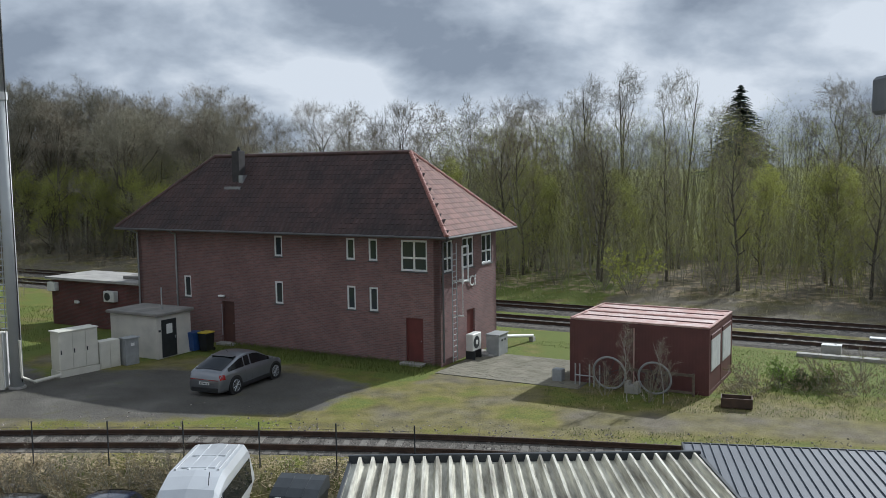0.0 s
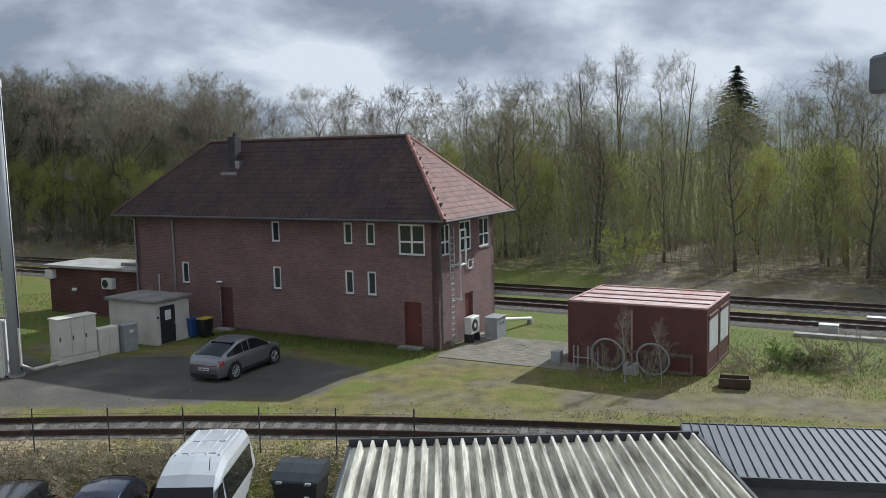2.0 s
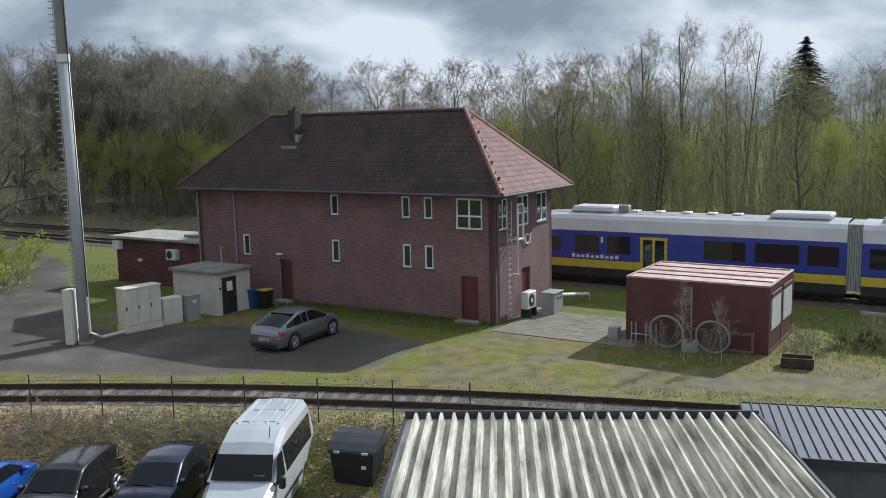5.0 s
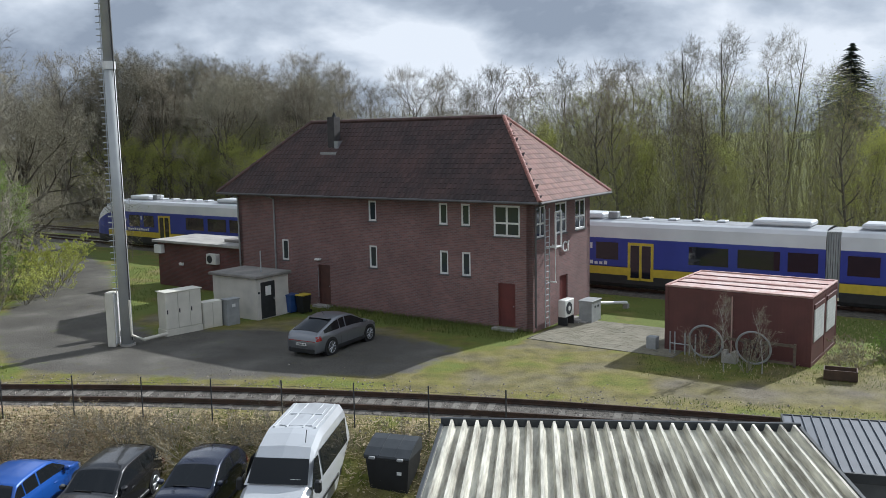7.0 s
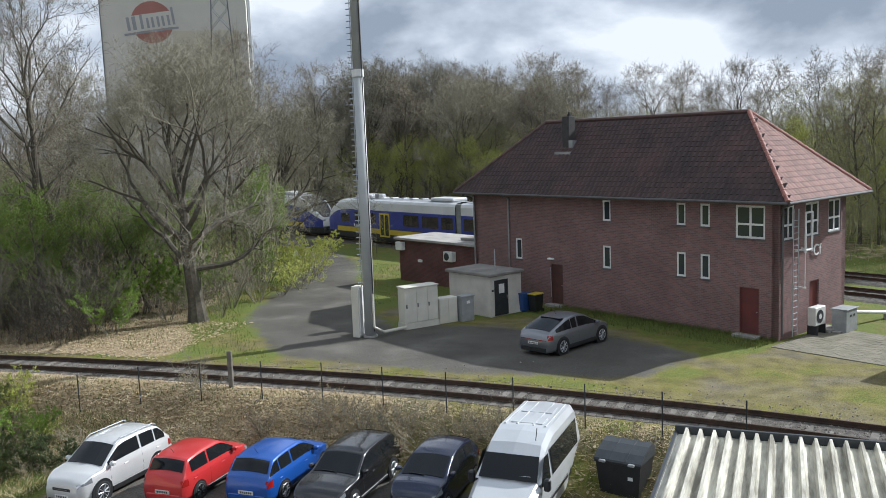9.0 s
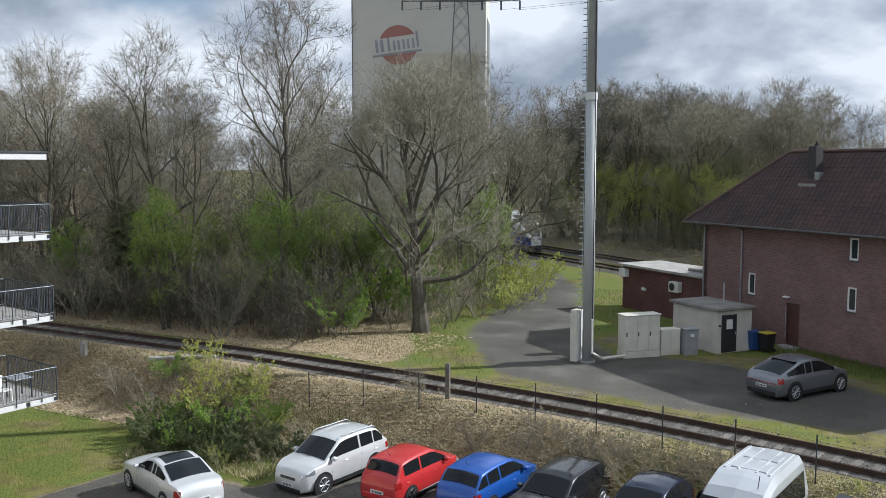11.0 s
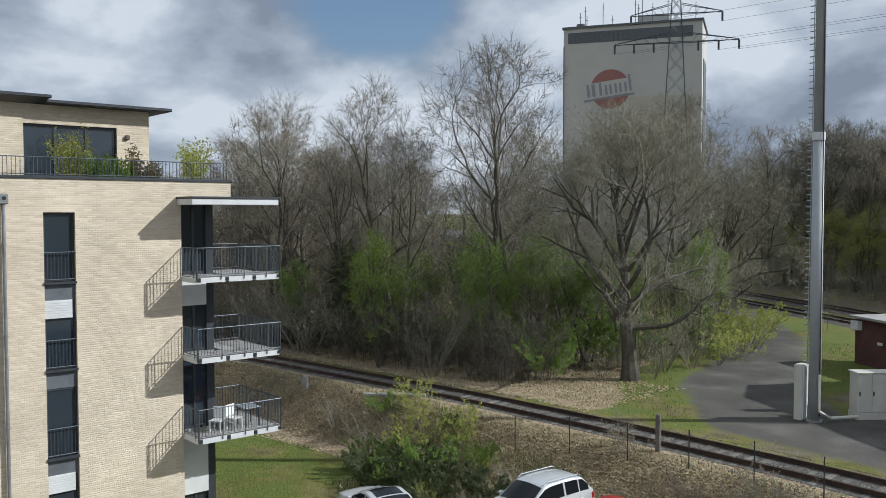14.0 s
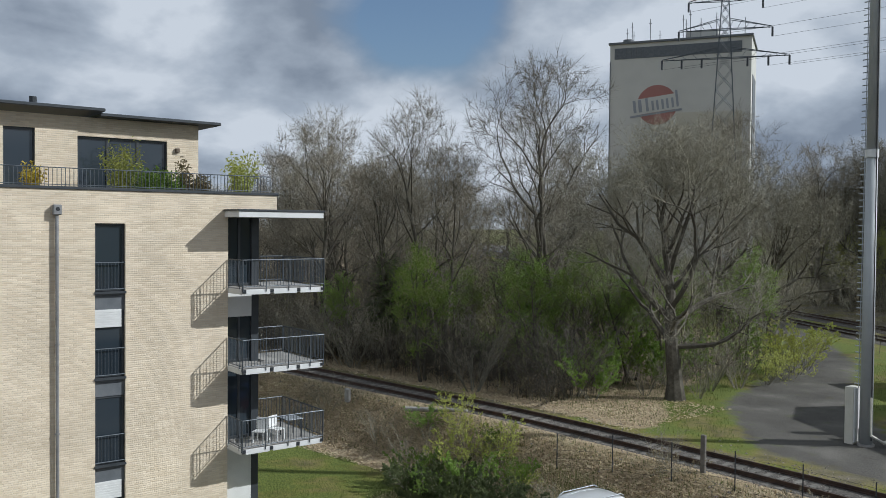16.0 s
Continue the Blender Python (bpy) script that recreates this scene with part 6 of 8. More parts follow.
PROTOS = {
    "broad": tree_proto("oak_tree", 3, 10.0, spec(trunk=0.42, clear=0.26, boughs=19, spread=(70, 16), bend=0.14, rise=0.8, tip=0.52, spray=3, fine=0.0062, dome=(8.4, 8.6, 6.3)), "large bare spreading oak with grey-brown twigs", ("bark", "twig", "")),
    "broad2": tree_proto("oak_tree", 14, 12.0, spec(trunk=0.25, clear=0.34, boughs=11, spread=(62, 16), bend=0.13, tip=0.72, dome=(10.4, 5.0, 6.2)), "large bare oak with dense twigs", ("bark", "twig_red", "")),
    "ash": tree_proto("ash_tree", 5, 13.0, spec(trunk=0.21, clear=0.36, boughs=10, spread=(46, 14), bend=0.09, rise=1.1, tip=0.74, dome=(10.8, 4.2, 6.2)), "tall bare ash with upright branches", ("bark", "twig", "")),
    "ash2": tree_proto("ash_tree", 8, 11.8, spec(trunk=0.19, clear=0.32, boughs=10, spread=(56, 14), tip=0.74, dome=(9.6, 4.5, 6.0)), "bare deciduous tree with fine grey twigs", ("bark", "twig_red", "")),
    "alder": tree_proto("alder_tree", 21, 11.0, spec(trunk=0.13, clear=0.22, boughs=14, spread=(58, 22), dome=(7.6, 2.5, 4.6), tip=0.68, spray=2, leaves=1, leaf_size=0.07), "slender alder with brownish buds", ("bark", "twig", "leaf_brown")),
    "poplar": tree_proto("poplar_tree", 31, 16.5, spec(trunk=0.12, clear=0.35, boughs=10, spread=(34, 10), bend=0.05, rise=0.9, fine=0.006, tip=0.72, spray=2, longest=6.5, stems=2, lean=0.025, dome=(11.5, 2.9, 6.8)), "tall thin bare poplar standing over the wood", ("bark", "twig", "")),
    "willow": tree_proto("willow_tree", 41, 8.5, spec(trunk=0.13, clear=0.14, boughs=12, spread=(56, 18), dome=(6.0, 3.0, 4.6), tip=0.72, spray=2, leaves=3, leaf_size=0.085, stems=2, lean=0.06), "willow just breaking into yellow-green leaf", ("bark", "twig_green", "leaf_spring")),
    "birch": tree_proto("birch_tree", 51, 12.0, spec(trunk=0.10, clear=0.24, boughs=16, spread=(50, 20), bend=0.08, rise=0.2, dome=(8.4, 2.1, 5.2), tip=0.5, spray=3, fine=0.008), "white-stemmed birch with fine bare twigs", ("bark_pale", "twig_red", "")),
    "green": tree_proto("cherry_tree", 61, 6.6, spec(trunk=0.08, clear=0.14, boughs=11, spread=(62, 22), dome=(4.6, 2.3, 3.6), tip=0.6, spray=2, leaves=4, leaf_size=0.09, stems=2, lean=0.05), "young tree in fresh green leaf at the wood's edge", ("bark", "twig_green", "leaf_green")),
}
BUSH = dict(levels=3, bend=0.16, rise=0.5, fine=0.007, thin=0.6, clear=0.12, trunk=0.026, stems=9, lean=0.14, count=(6, 4, 4), angle=((20, 50), (25, 60)), ratio=(0.40, 0.5, 0.6), leaves=0, leaf_size=0.1, peak=0.7)
PROTOS["thicket"] = tree_proto("thicket", 71, 4.2, {**BUSH, "stems": 11, "trunk": 0.03}, "bare brown thicket of thin stems", ("twig", "twig_red", ""), "bush")
PROTOS["bramble"] = tree_proto("bramble", 73, 1.8, {**BUSH, "lean": 0.3, "stems": 11, "bend": 0.25, "rise": -0.2, "trunk": 0.012, "leaves": 1, "leaf_size": 0.06}, "low tangled bramble with dry stems", ("twig", "twig", "leaf_brown"), "bush")
PROTOS["evergreen"] = tree_proto("evergreen_shrub", 79, 2.2, {**BUSH, "leaves": 9, "leaf_size": 0.075, "stems": 14, "lean": 0.24, "count": (8, 5, 4)}, "dense dark evergreen shrub", ("twig", "twig_green", "needle_warm"), "bush")
PROTOS["green_bush"] = tree_proto("bush", 75, 3.0, {**BUSH, "leaves": 5, "leaf_size": 0.085, "stems": 11}, "bush in fresh green leaf", ("twig", "twig_green", "leaf_green"), "bush")
PROTOS["spring_bush"] = tree_proto("bush", 77, 3.4, {**BUSH, "leaves": 4, "leaf_size": 0.075, "stems": 11}, "bush with yellow-green buds", ("twig", "twig_green", "leaf_spring"), "bush")


def conifer(name, seed, height, radius, label, material, lift=0.08, tiers=26, arms=11):
    """A spruce: a straight stem with tiers of drooping needled boughs."""
    r = random.Random(seed)
    t = tagged(new(name), label, "tree")
    part("trunk", tubes(((0, 0, -0.1), (0, 0, height), 0.02 * height, 0.02), n=7), "bark", t)
    vs, fs = [], []
    for k in range(tiers):
        f = k / (tiers - 1)
        z = height * (lift + (1 - lift) * f)
        ln = radius * (1 - f) ** 0.85 * r.uniform(0.85, 1.1) + 0.12
        for j in range(arms):
            a = 6.283 * (j + r.random() * 0.7) / arms + k
            l2 = ln * r.uniform(0.65, 1.15)
            d = Vector((math.cos(a), math.sin(a), 0))
            s = Vector((-d.y, d.x, 0))
            z = height * (lift + (1 - lift) * min(1.0, max(0.0, f + r.uniform(-0.6, 0.6) / tiers)))
            for q in range(7):
                g = (q + r.random()) / 7
                p = Vector((0, 0, z)) + d * (l2 * g) + Vector((0, 0, -0.30 * l2 * g * g + 0.06 * l2))
                wd = (0.34 * l2 * (1 - 0.6 * g) + 0.16) * r.uniform(0.7, 1.2)
                for sg in (-1, 1):
                    i = len(vs)
                    vs += [tuple(p), tuple(p + s * sg * wd + d * wd * 0.5 + Vector((0, 0, -0.10 * wd - 0.05))), tuple(p + d * wd * 0.75 + Vector((0, 0, -0.04)))]
                    fs.append((i, i + 1, i + 2))
    me = bpy.data.meshes.new("crown")
    me.from_pydata(vs, [], fs)
    me.materials.append(M[material])
    new("crown", me).parent = t
    return t


PROTOS["spruce"] = conifer("spruce_tree", 5, 16.0, 3.9, "dark blue-green spruce rising over the wood", "needle", lift=0.5, tiers=26, arms=15)
PROTOS["pine"] = conifer("pine_tree", 9, 12.5, 3.6, "dark pine among bare trees", "needle_warm", lift=0.3, tiers=20)
USED = {k: 0 for k in PROTOS}


def plant(kind, x, y, scale=1.0, turn=None, z=None, tall=1.0, group=""):
    """Sets a tree: the first takes its model, the others are copies."""
    m = pose(x, y, (ground_z(x, y) if z is None else z), 0, 0, random.uniform(0, 360) if turn is None else turn) @ Matrix.Diagonal((scale, scale, scale * tall, 1))
    p = PROTOS[kind]
    if USED[kind] == 0:
        p.matrix_basis = m
        p.scale = (scale, scale, scale * tall)
    else:
        s0 = p.scale.copy()
        p.scale = (1, 1, 1)
        c = copy_thing(p, m)
        p.scale = s0
        p = c
    if group:
        p["group"] = group
    USED[kind] += 1
    return p


def free(x, y):
    n, s = NX * x + NY * y, UX * x + UY * y
    if near_path((x, y), DRIVE) < 1.4 or abs(y - siding_y(max(-139, min(59, x)))) < 2.6:
        return False
    return not 44.5 < n < 59


def wood():
    rnd = random.Random(11)
    G1, G2 = "trees of the wood behind the main line", "trees of the wood beside the drive"
    # single trees that stand out
    plant("broad", -30.5, 39.7, 1.1, 20)
    plant("broad2", -40.5, 38.5, 1.34, 80)
    plant("ash2", -47.5, 35.5, 1.25, 130)
    plant("ash", -43.0, 42.5, 1.15, 10)
    plant("broad2", -58, 33, 1.12, 200)
    plant("ash2", -63, 36, 1.3, 40)
    plant("broad2", -36.5, 52.5, 1.15, 260)
    plant("broad", -38, 61, 0.95, 300)
    for s, n, h in ((-25.9, 76, 0.97), (-22.6, 76, 1.01), (-18.3, 76, 0.97), (-15.0, 79, 0.82)):
        p = along(s, n)
        plant("poplar", p.x, p.y, h)
    p = along(-16.7, 97)
    plant("spruce", p.x, p.y, 1.08)
    # tall round crowns that stand over the rest
    for kind, x, y, h in (("broad", -51.0, 104.5, 1.42), ("broad", -41.6, 108, 1.36), ("ash", -46.5, 110.5, 1.28), ("broad2", -57.0, 101.0, 1.3), ("broad2", -35.0, 106.0, 1.18), ("birch", -26.5, 106.0, 1.48), ("birch", -24.2, 108.0, 1.4),
                          ("ash2", -19.5, 103.0, 1.05), ("broad2", -14.0, 102.5, 1.10), ("ash2", -9.6, 103.0, 1.13), ("broad2", -5.0, 101.5, 1.09), ("birch", -0.8, 100.0, 1.28), ("ash", 2.2, 98.0, 1.02), ("ash2", 6.4, 96.5, 1.12), ("broad2", 10.2, 95.0, 1.07), ("ash", 13.8, 93.5, 1.03),
                          ("ash2", 34.0, 84.0, 0.95), ("broad2", 39.5, 82.0, 0.98), ("ash2", 45.5, 79.0, 0.98), ("broad2", 51.5, 76.0, 1.0)):
        plant(kind, x, y, h, group=G1)
    for s, n, h in ((-77, 80, 1.05), (-80, 78, 0.9), (-91, 74, 1.0), (-94, 78, 1.1), (-88, 80, 1.0), (-70, 84, 0.85)):
        p = along(s, n)
        plant("pine", p.x, p.y, h)
    for x, y in ((-52, 34.5), (-50, 36), (-49.5, 33.8)):
        plant("pine", x, y, 0.62)
    for s, n, h in ((-64, 66, 0.85), (-68, 64.5, 0.8), (-72, 66, 0.95), (-76, 65, 0.85), (-81, 66.5, 0.95), (-86, 65, 0.9), (-91, 66, 0.95), (-96, 65, 0.9), (-60, 65, 0.8), (-101, 66, 0.95), (-78, 68.5, 1.0), (-88, 69, 1.0)):
        p = along(s, n)
        plant("willow", p.x, p.y, h, group=G1)
    # wood behind the main line
    for i in range(132):
        s, n = rnd.uniform(-112, 34), rnd.uniform(63.5, 83)
        p = along(s, n)
        f = (n - 63.5) / 20
        if s < -58:
            kind = rnd.choice(("broad2", "ash2", "alder", "ash", "alder", "broad"))
            h = rnd.uniform(0.95, 1.25)
        elif f < 0.35:
            kind = rnd.choice(("alder", "willow", "willow", "birch", "alder"))
            h = rnd.uniform(0.8, 1.1)
        else:
            kind = rnd.choice(("alder", "willow", "ash2", "birch", "alder", "willow" if -32 < s < 6 else "broad2"))
            h = rnd.uniform(0.75, 1.0) * (0.86 if kind in ("ash2", "broad2") else 1)
        plant(kind, p.x, p.y, h, group=G1)
    for i in range(120):
        s, n = rnd.uniform(-110, 36), rnd.choice((rnd.uniform(60.5, 66), rnd.uniform(66, 84)))
        p = along(s, n)
        plant(rnd.choice(("thicket", "thicket", "bramble", "spring_bush" if s > -35 else "thicket")), p.x, p.y, rnd.uniform(0.7, 1.35))
    # far trees past the meadow
    for i in range(8):
        p = along(rnd.uniform(-150, 70), rnd.uniform(100, 115))
        plant(rnd.choice(("ash2", "broad2", "ash2")), p.x, p.y, rnd.uniform(1.0, 1.25), group=G1)
    # wood beside the drive
    k = 0
    while k < 100:
        x, y = rnd.uniform(-95, -31), rnd.uniform(28, 78)
        n = NX * x + NY * y
        if n > 43 or y < siding_y(x) + 3.2 or not free(x, y) or (x > -36 and y < 42):
            continue
        far = x < -55
        plant(rnd.choice(("ash2", "broad2", "alder", "ash", "alder") if far else ("alder", "ash2", "green", "green", "alder", "green")), x, y, rnd.uniform(0.75, 1.1), group=G2)
        k += 1
    k = 0
    while k < 110:
        x = rnd.uniform(-72, -30)
        y = rnd.uniform(siding_y(x) + 3.0, siding_y(x) + 16 if x < -36 else 60)
        if not free(x, y) or NX * x + NY * y > 44 or (x > -33 and y < 41):
            continue
        plant(rnd.choice(("thicket", "thicket", "bramble", "green_bush" if -45 < x else "thicket", "thicket")), x, y, rnd.uniform(0.7, 1.3))
        k += 1
    for x, y, h in ((-34.5, 46.0, 1.0), (-33.5, 43.0, 1.2), (-35.5, 41.0, 1.3), (-36.5, 39.0, 1.1), (-38, 40.5, 1.3)):
        plant("green_bush", x, y, h)
    for x, y, h in ((-30.0, 50.2, 0.9), (-30.2, 48.0, 0.7), (-31.2, 53.0, 1.0), (-32, 55.5, 1.1)):
        plant("spring_bush", x, y, h)
    for x, y, h in ((-31.6, 41.2, 0.7), (-32.2, 39.2, 0.6), (-29.9, 41.0, 0.5), (-31.0, 43.5, 0.9), (-30.4, 45.5, 0.8)):
        plant("thicket", x, y, h)
    for x, y in ((-34.5, 44), (-36, 42.5), (-38.5, 40.5), (-40, 37.5)):
        plant("green", x, y, rnd.uniform(0.8, 1.05))


wood()

# ---- vehicles ----
def loft(rings, closed=False):
    bm = bmesh.new()
    R = [[bm.verts.new(p) for p in r] for r in rings]
    for r0, r1 in zip(R, R[1:]):
        n = len(r0)
        for i in range(n if closed else n - 1):
            bm.faces.new((r0[i], r0[(i + 1) % n], r1[(i + 1) % n], r1[i]))
    bmesh.ops.recalc_face_normals(bm, faces=bm.faces)
    return bm


def car(name, m, label, body_mat, L0, W0, H0, hood, belt, ws, rs, base, wheel_r=0.33, tail=None, cladding=False, rails=False, rim="rim", strip=False, sunroof=False):
    """A car along x with its nose at +L/2. hood: height of the bonnet; belt: height of the window line; ws: x of the windscreen's foot and head;
    rs: x of the rear window's head and foot; base: wheelbase; tail: height of the boot."""
    t = thing(name, m, label, "car", "parked cars")
    w, h = W0 / 2, L0 / 2
    tail = tail or belt
    zb = 0.22
    fx, rx = base / 2 + 0.05, -base / 2 + 0.05
    mid = 0.5 * (ws[1] + rs[0])
    line = [(-h, tail - 0.34), (-h + 0.05, tail - 0.12), (-h + 0.16, tail - 0.015), (max(rs[1], -h + 0.2), tail + 0.01), (rs[0], H0 - 0.07), (rs[0] + 0.45, H0 - 0.015), (mid, H0), (ws[1] - 0.3, H0 - 0.015), (ws[1], H0 - 0.07), (ws[0], hood + 0.02),
            (0.5 * (ws[0] + h), hood - 0.02), (h - 0.35, hood - 0.08), (h - 0.12, hood - 0.18), (h, hood - 0.34)]
    plan = [(-h, 0.80), (-h + 0.07, 0.89), (-h + 0.3, 0.955), (rx, 0.99), (0.0, 1.0), (fx, 0.99), (h - 0.45, 0.95), (h - 0.15, 0.86), (h, 0.68)]

    def along_line(pts, x):
        x = max(pts[0][0], min(pts[-1][0], x))
        for (x0, z0), (x1, z1) in zip(pts, pts[1:]):
            if x <= x1:
                return z0 + (z1 - z0) * (x - x0) / (x1 - x0)

    def top(x):
        return sum(along_line(line, x + k * 0.035) for k in (-2, -1, 0, 1, 2)) / 5

    def dims(x):
        T, ww = top(x), w * sum(along_line(plan, x + k * 0.06) for k in (-1, 0, 1)) / 3
        B = min(belt + 0.03 * (fx - x) / base, T - 0.02)
        cab = max(0.0, min(1.0, (T - B) / (H0 - belt)))
        return T, B, ww, cab, ww * 0.90 + (0.755 * w - ww * 0.90) * cab

    def crown(x, y):
        T, B, ww, cab, te = dims(x)
        return T + 0.03 - 0.06 * (y / te) ** 2

    def pane(x, f):
        """On the side glass: f runs from the window line to the roof's edge."""
        T, B, ww, cab, te = dims(x)
        return ww * 0.925 + (te - ww * 0.925) * f, B + (T - 0.03 - B) * f

    def flank(x, z):
        """On the side of the body, below the window line."""
        T, B, ww, cab, te = dims(x)
        f = (z - zb) / max(0.05, B - zb)
        pts = [(0, 0.93), (0.14, 0.975), (0.45, 1.0), (0.72, 0.992), (0.9, 0.965), (1, 0.925)]
        return ww * along_line(pts, f)

    rings = []
    n = 100
    for i in range(n + 1):
        x = -h + L0 * i / n
        T, B, ww, cab, te = dims(x)
        half = [(0.0, zb), (ww * 0.86, zb)] + [(flank(x, zb + (B - zb) * f), zb + (B - zb) * f) for f in (0.0, 0.14, 0.3, 0.45, 0.6, 0.72, 0.82, 0.9, 1.0)]
        half += [pane(x, f) for f in (0.35, 0.7, 0.92)] + [(te * k, crown(x, te * k)) for k in (0.97, 0.85, 0.6, 0.3, 0.0)]
        rings.append([(x, -y, z) for y, z in half] + [(x, y, z) for y, z in half[::-1][1:-1]])
    bm = loft(rings, True)
    bm.faces.new(list(bm.verts)[:len(rings[0])])
    bm.faces.new(list(bm.verts)[-len(rings[0]):][::-1])
    bmesh.ops.recalc_face_normals(bm, faces=bm.faces)
    part("body", bm, body_mat, t, smooth=True)

    def over(x0, x1, inset, lift, slope):
        rows = []
        for i in range(7):
            x = x0 + (x1 - x0) * i / 6
            te = dims(x)[4] * inset
            rows.append([(x + slope, te * k, crown(x, te * k) + lift) for k in (-1, -0.7, -0.35, 0, 0.35, 0.7, 1)])
        return loft(rows)
    part("windscreen", over(ws[0] - 0.05, ws[1] + 0.05, 0.90, 0.010, 0.010), "car_glass", t, "dark windscreen", smooth=True)
    part("rear_window", over(max(rs[1], -h + 0.2) + 0.04, rs[0] - 0.01, 0.88, 0.012, -0.020), "car_glass", t, smooth=True)
    if sunroof:
        part("sunroof", over(ws[1] - 0.22, ws[1] - 0.95, 0.72, 0.008, 0.0), "car_glass", t, "dark glass sunroof")
    part("wiper", tubes(((ws[0] - 0.06, -0.5 * w, crown(ws[0] - 0.06, 0.5 * w) + 0.03), (ws[0] - 0.02, 0.1 * w, crown(ws[0] - 0.02, 0) + 0.03), 0.012), n=5), "black", t)
    end = rs[1] + 0.30 if rs[0] - rs[1] > 0.5 else rs[1] + 0.16
    doors = ((ws[0] - 0.22, mid + 0.06), (mid - 0.03, rs[0] + 0.28), (rs[0] + 0.22, end)) if L0 > 4.0 else ((ws[0] - 0.22, mid + 0.06), (mid - 0.03, rs[0] + 0.06))
    for sg in (-1, 1):
        for a, b in doors:
            if a - b < 0.12:
                continue
            rows = []
            for i in range(6):
                x = a + (b - a) * i / 5
                row = []
                for f in (0.10, 0.5, 0.88):
                    y, z = pane(x, f)
                    row.append((x, sg * (y + 0.007), z))
                rows.append(row)
            part("side_window", loft(rows), "car_glass", t, smooth=True)
        for x in (ws[0] - 0.25, mid + 0.015, rs[0] + 0.25):
            rows = [[(x + dx, sg * (flank(x, z) + 0.003), z) for dx in (-0.006, 0.006)] for z in (zb + 0.12, zb + 0.3, zb + 0.45, belt - 0.12, belt - 0.03)]
            part("door_seam", loft(rows), "black", t)
        for x in (ws[0] - 0.95, mid - 0.75):
            y = flank(x, belt - 0.15)
            part("handle", boxes((x - 0.09, x + 0.09, sg * y - 0.015, sg * y + 0.022, belt - 0.165, belt - 0.135), bevel=0.006), body_mat, t)
        y = flank(ws[0] - 0.3, belt)
        part("mirror", boxes((ws[0] - 0.40, ws[0] - 0.22, sg * (y + 0.10) - 0.085, sg * (y + 0.10) + 0.085, belt + 0.0, belt + 0.13), bevel=0.035), body_mat, t)
        part("sill", boxes((rx + 0.42, fx - 0.42, sg * w * 0.965 - 0.03, sg * w * 0.965 + 0.03, zb - 0.02, zb + (0.16 if cladding else 0.09)), bevel=0.02), "black", t)
        rows = [[(x, sg * (flank(x, z) + 0.006), z) for z in (hood - 0.30 + 0.25 * (h - x) * 0.3, hood - 0.22, top(x) - 0.075)] for x in [h - 0.02 - 0.44 * k / 5 for k in range(6)]]
        part("headlight", loft(rows), "lens_clear", t, smooth=True)
        rows = [[(x, sg * (flank(x, z) + 0.006), z) for z in (tail - 0.34, tail - 0.24, tail - 0.13)] for x in [-h + 0.035 + 0.25 * k / 4 for k in range(5)]]
        part("taillight", loft(rows), "lens_red", t, smooth=True)
        if rails:
            ry = 0.70 * w
            part("roof_rail", tubes(((ws[1] - 0.2, sg * ry, H0 + 0.035), (rs[0] + 0.15, sg * ry, H0 + 0.025), 0.018), ((ws[1] - 0.2, sg * ry, H0 + 0.035), (ws[1] - 0.02, sg * ry, H0 - 0.05), 0.018), ((rs[0] + 0.15, sg * ry, H0 + 0.025), (rs[0] - 0.02, sg * ry, H0 - 0.06), 0.018)), "steel", t)
        for x in (fx, rx):
            y = flank(x, wheel_r + 0.25)
            part("arch", tubes(((x, sg * (y - 0.3), wheel_r), (x, sg * (y + 0.008), wheel_r), wheel_r + (0.075 if cladding else 0.04)), n=26), "black", t)
            wl = part("wheel", tubes(((x, sg * (y - 0.24), wheel_r), (x, sg * (y + 0.004), wheel_r), wheel_r - 0.012), ((x, sg * (y + 0.004), wheel_r), (x, sg * (y + 0.018), wheel_r), wheel_r - 0.012, wheel_r - 0.035), n=26), "tyre", t)
            part("rim", tubes(((x, sg * (y + 0.012), wheel_r), (x, sg * (y + 0.021), wheel_r), wheel_r * 0.70), n=22), "black", wl)
            sp = bmesh.new()
            for k in range(9):
                a = 6.283 * k / 9
                tube(sp, (x, sg * (y + 0.024), wheel_r), (x + 0.66 * wheel_r * math.cos(a), sg * (y + 0.024), wheel_r + 0.66 * wheel_r * math.sin(a)), 0.026, n=4)
            for k in range(22):
                a, b = 6.283 * k / 22, 6.283 * (k + 1) / 22
                tube(sp, (x + 0.68 * wheel_r * math.cos(a), sg * (y + 0.022), wheel_r + 0.68 * wheel_r * math.sin(a)), (x + 0.68 * wheel_r * math.cos(b), sg * (y + 0.022), wheel_r + 0.68 * wheel_r * math.sin(b)), 0.016, n=4)
            part("spokes", sp, rim, wl)
    part("grille", boxes((h - 0.04, h + 0.010, -0.40 * w, 0.40 * w, hood - 0.46, hood - 0.36), bevel=0.012), "black", t)
    part("grille_bar", boxes((h - 0.03, h + 0.016, -0.40 * w, 0.40 * w, hood - 0.418, hood - 0.404), bevel=0.004), "chrome", t)
    part("front_bumper", boxes((h - 0.16, h + 0.025, -0.68 * w, 0.68 * w, zb - 0.03, zb + 0.12), bevel=0.045), "black" if cladding else body_mat, t)
    part("rear_bumper", boxes((-h - 0.025, -h + 0.16, -0.78 * w, 0.78 * w, zb - 0.02, zb + 0.24), bevel=0.06), "black" if cladding else body_mat, t)
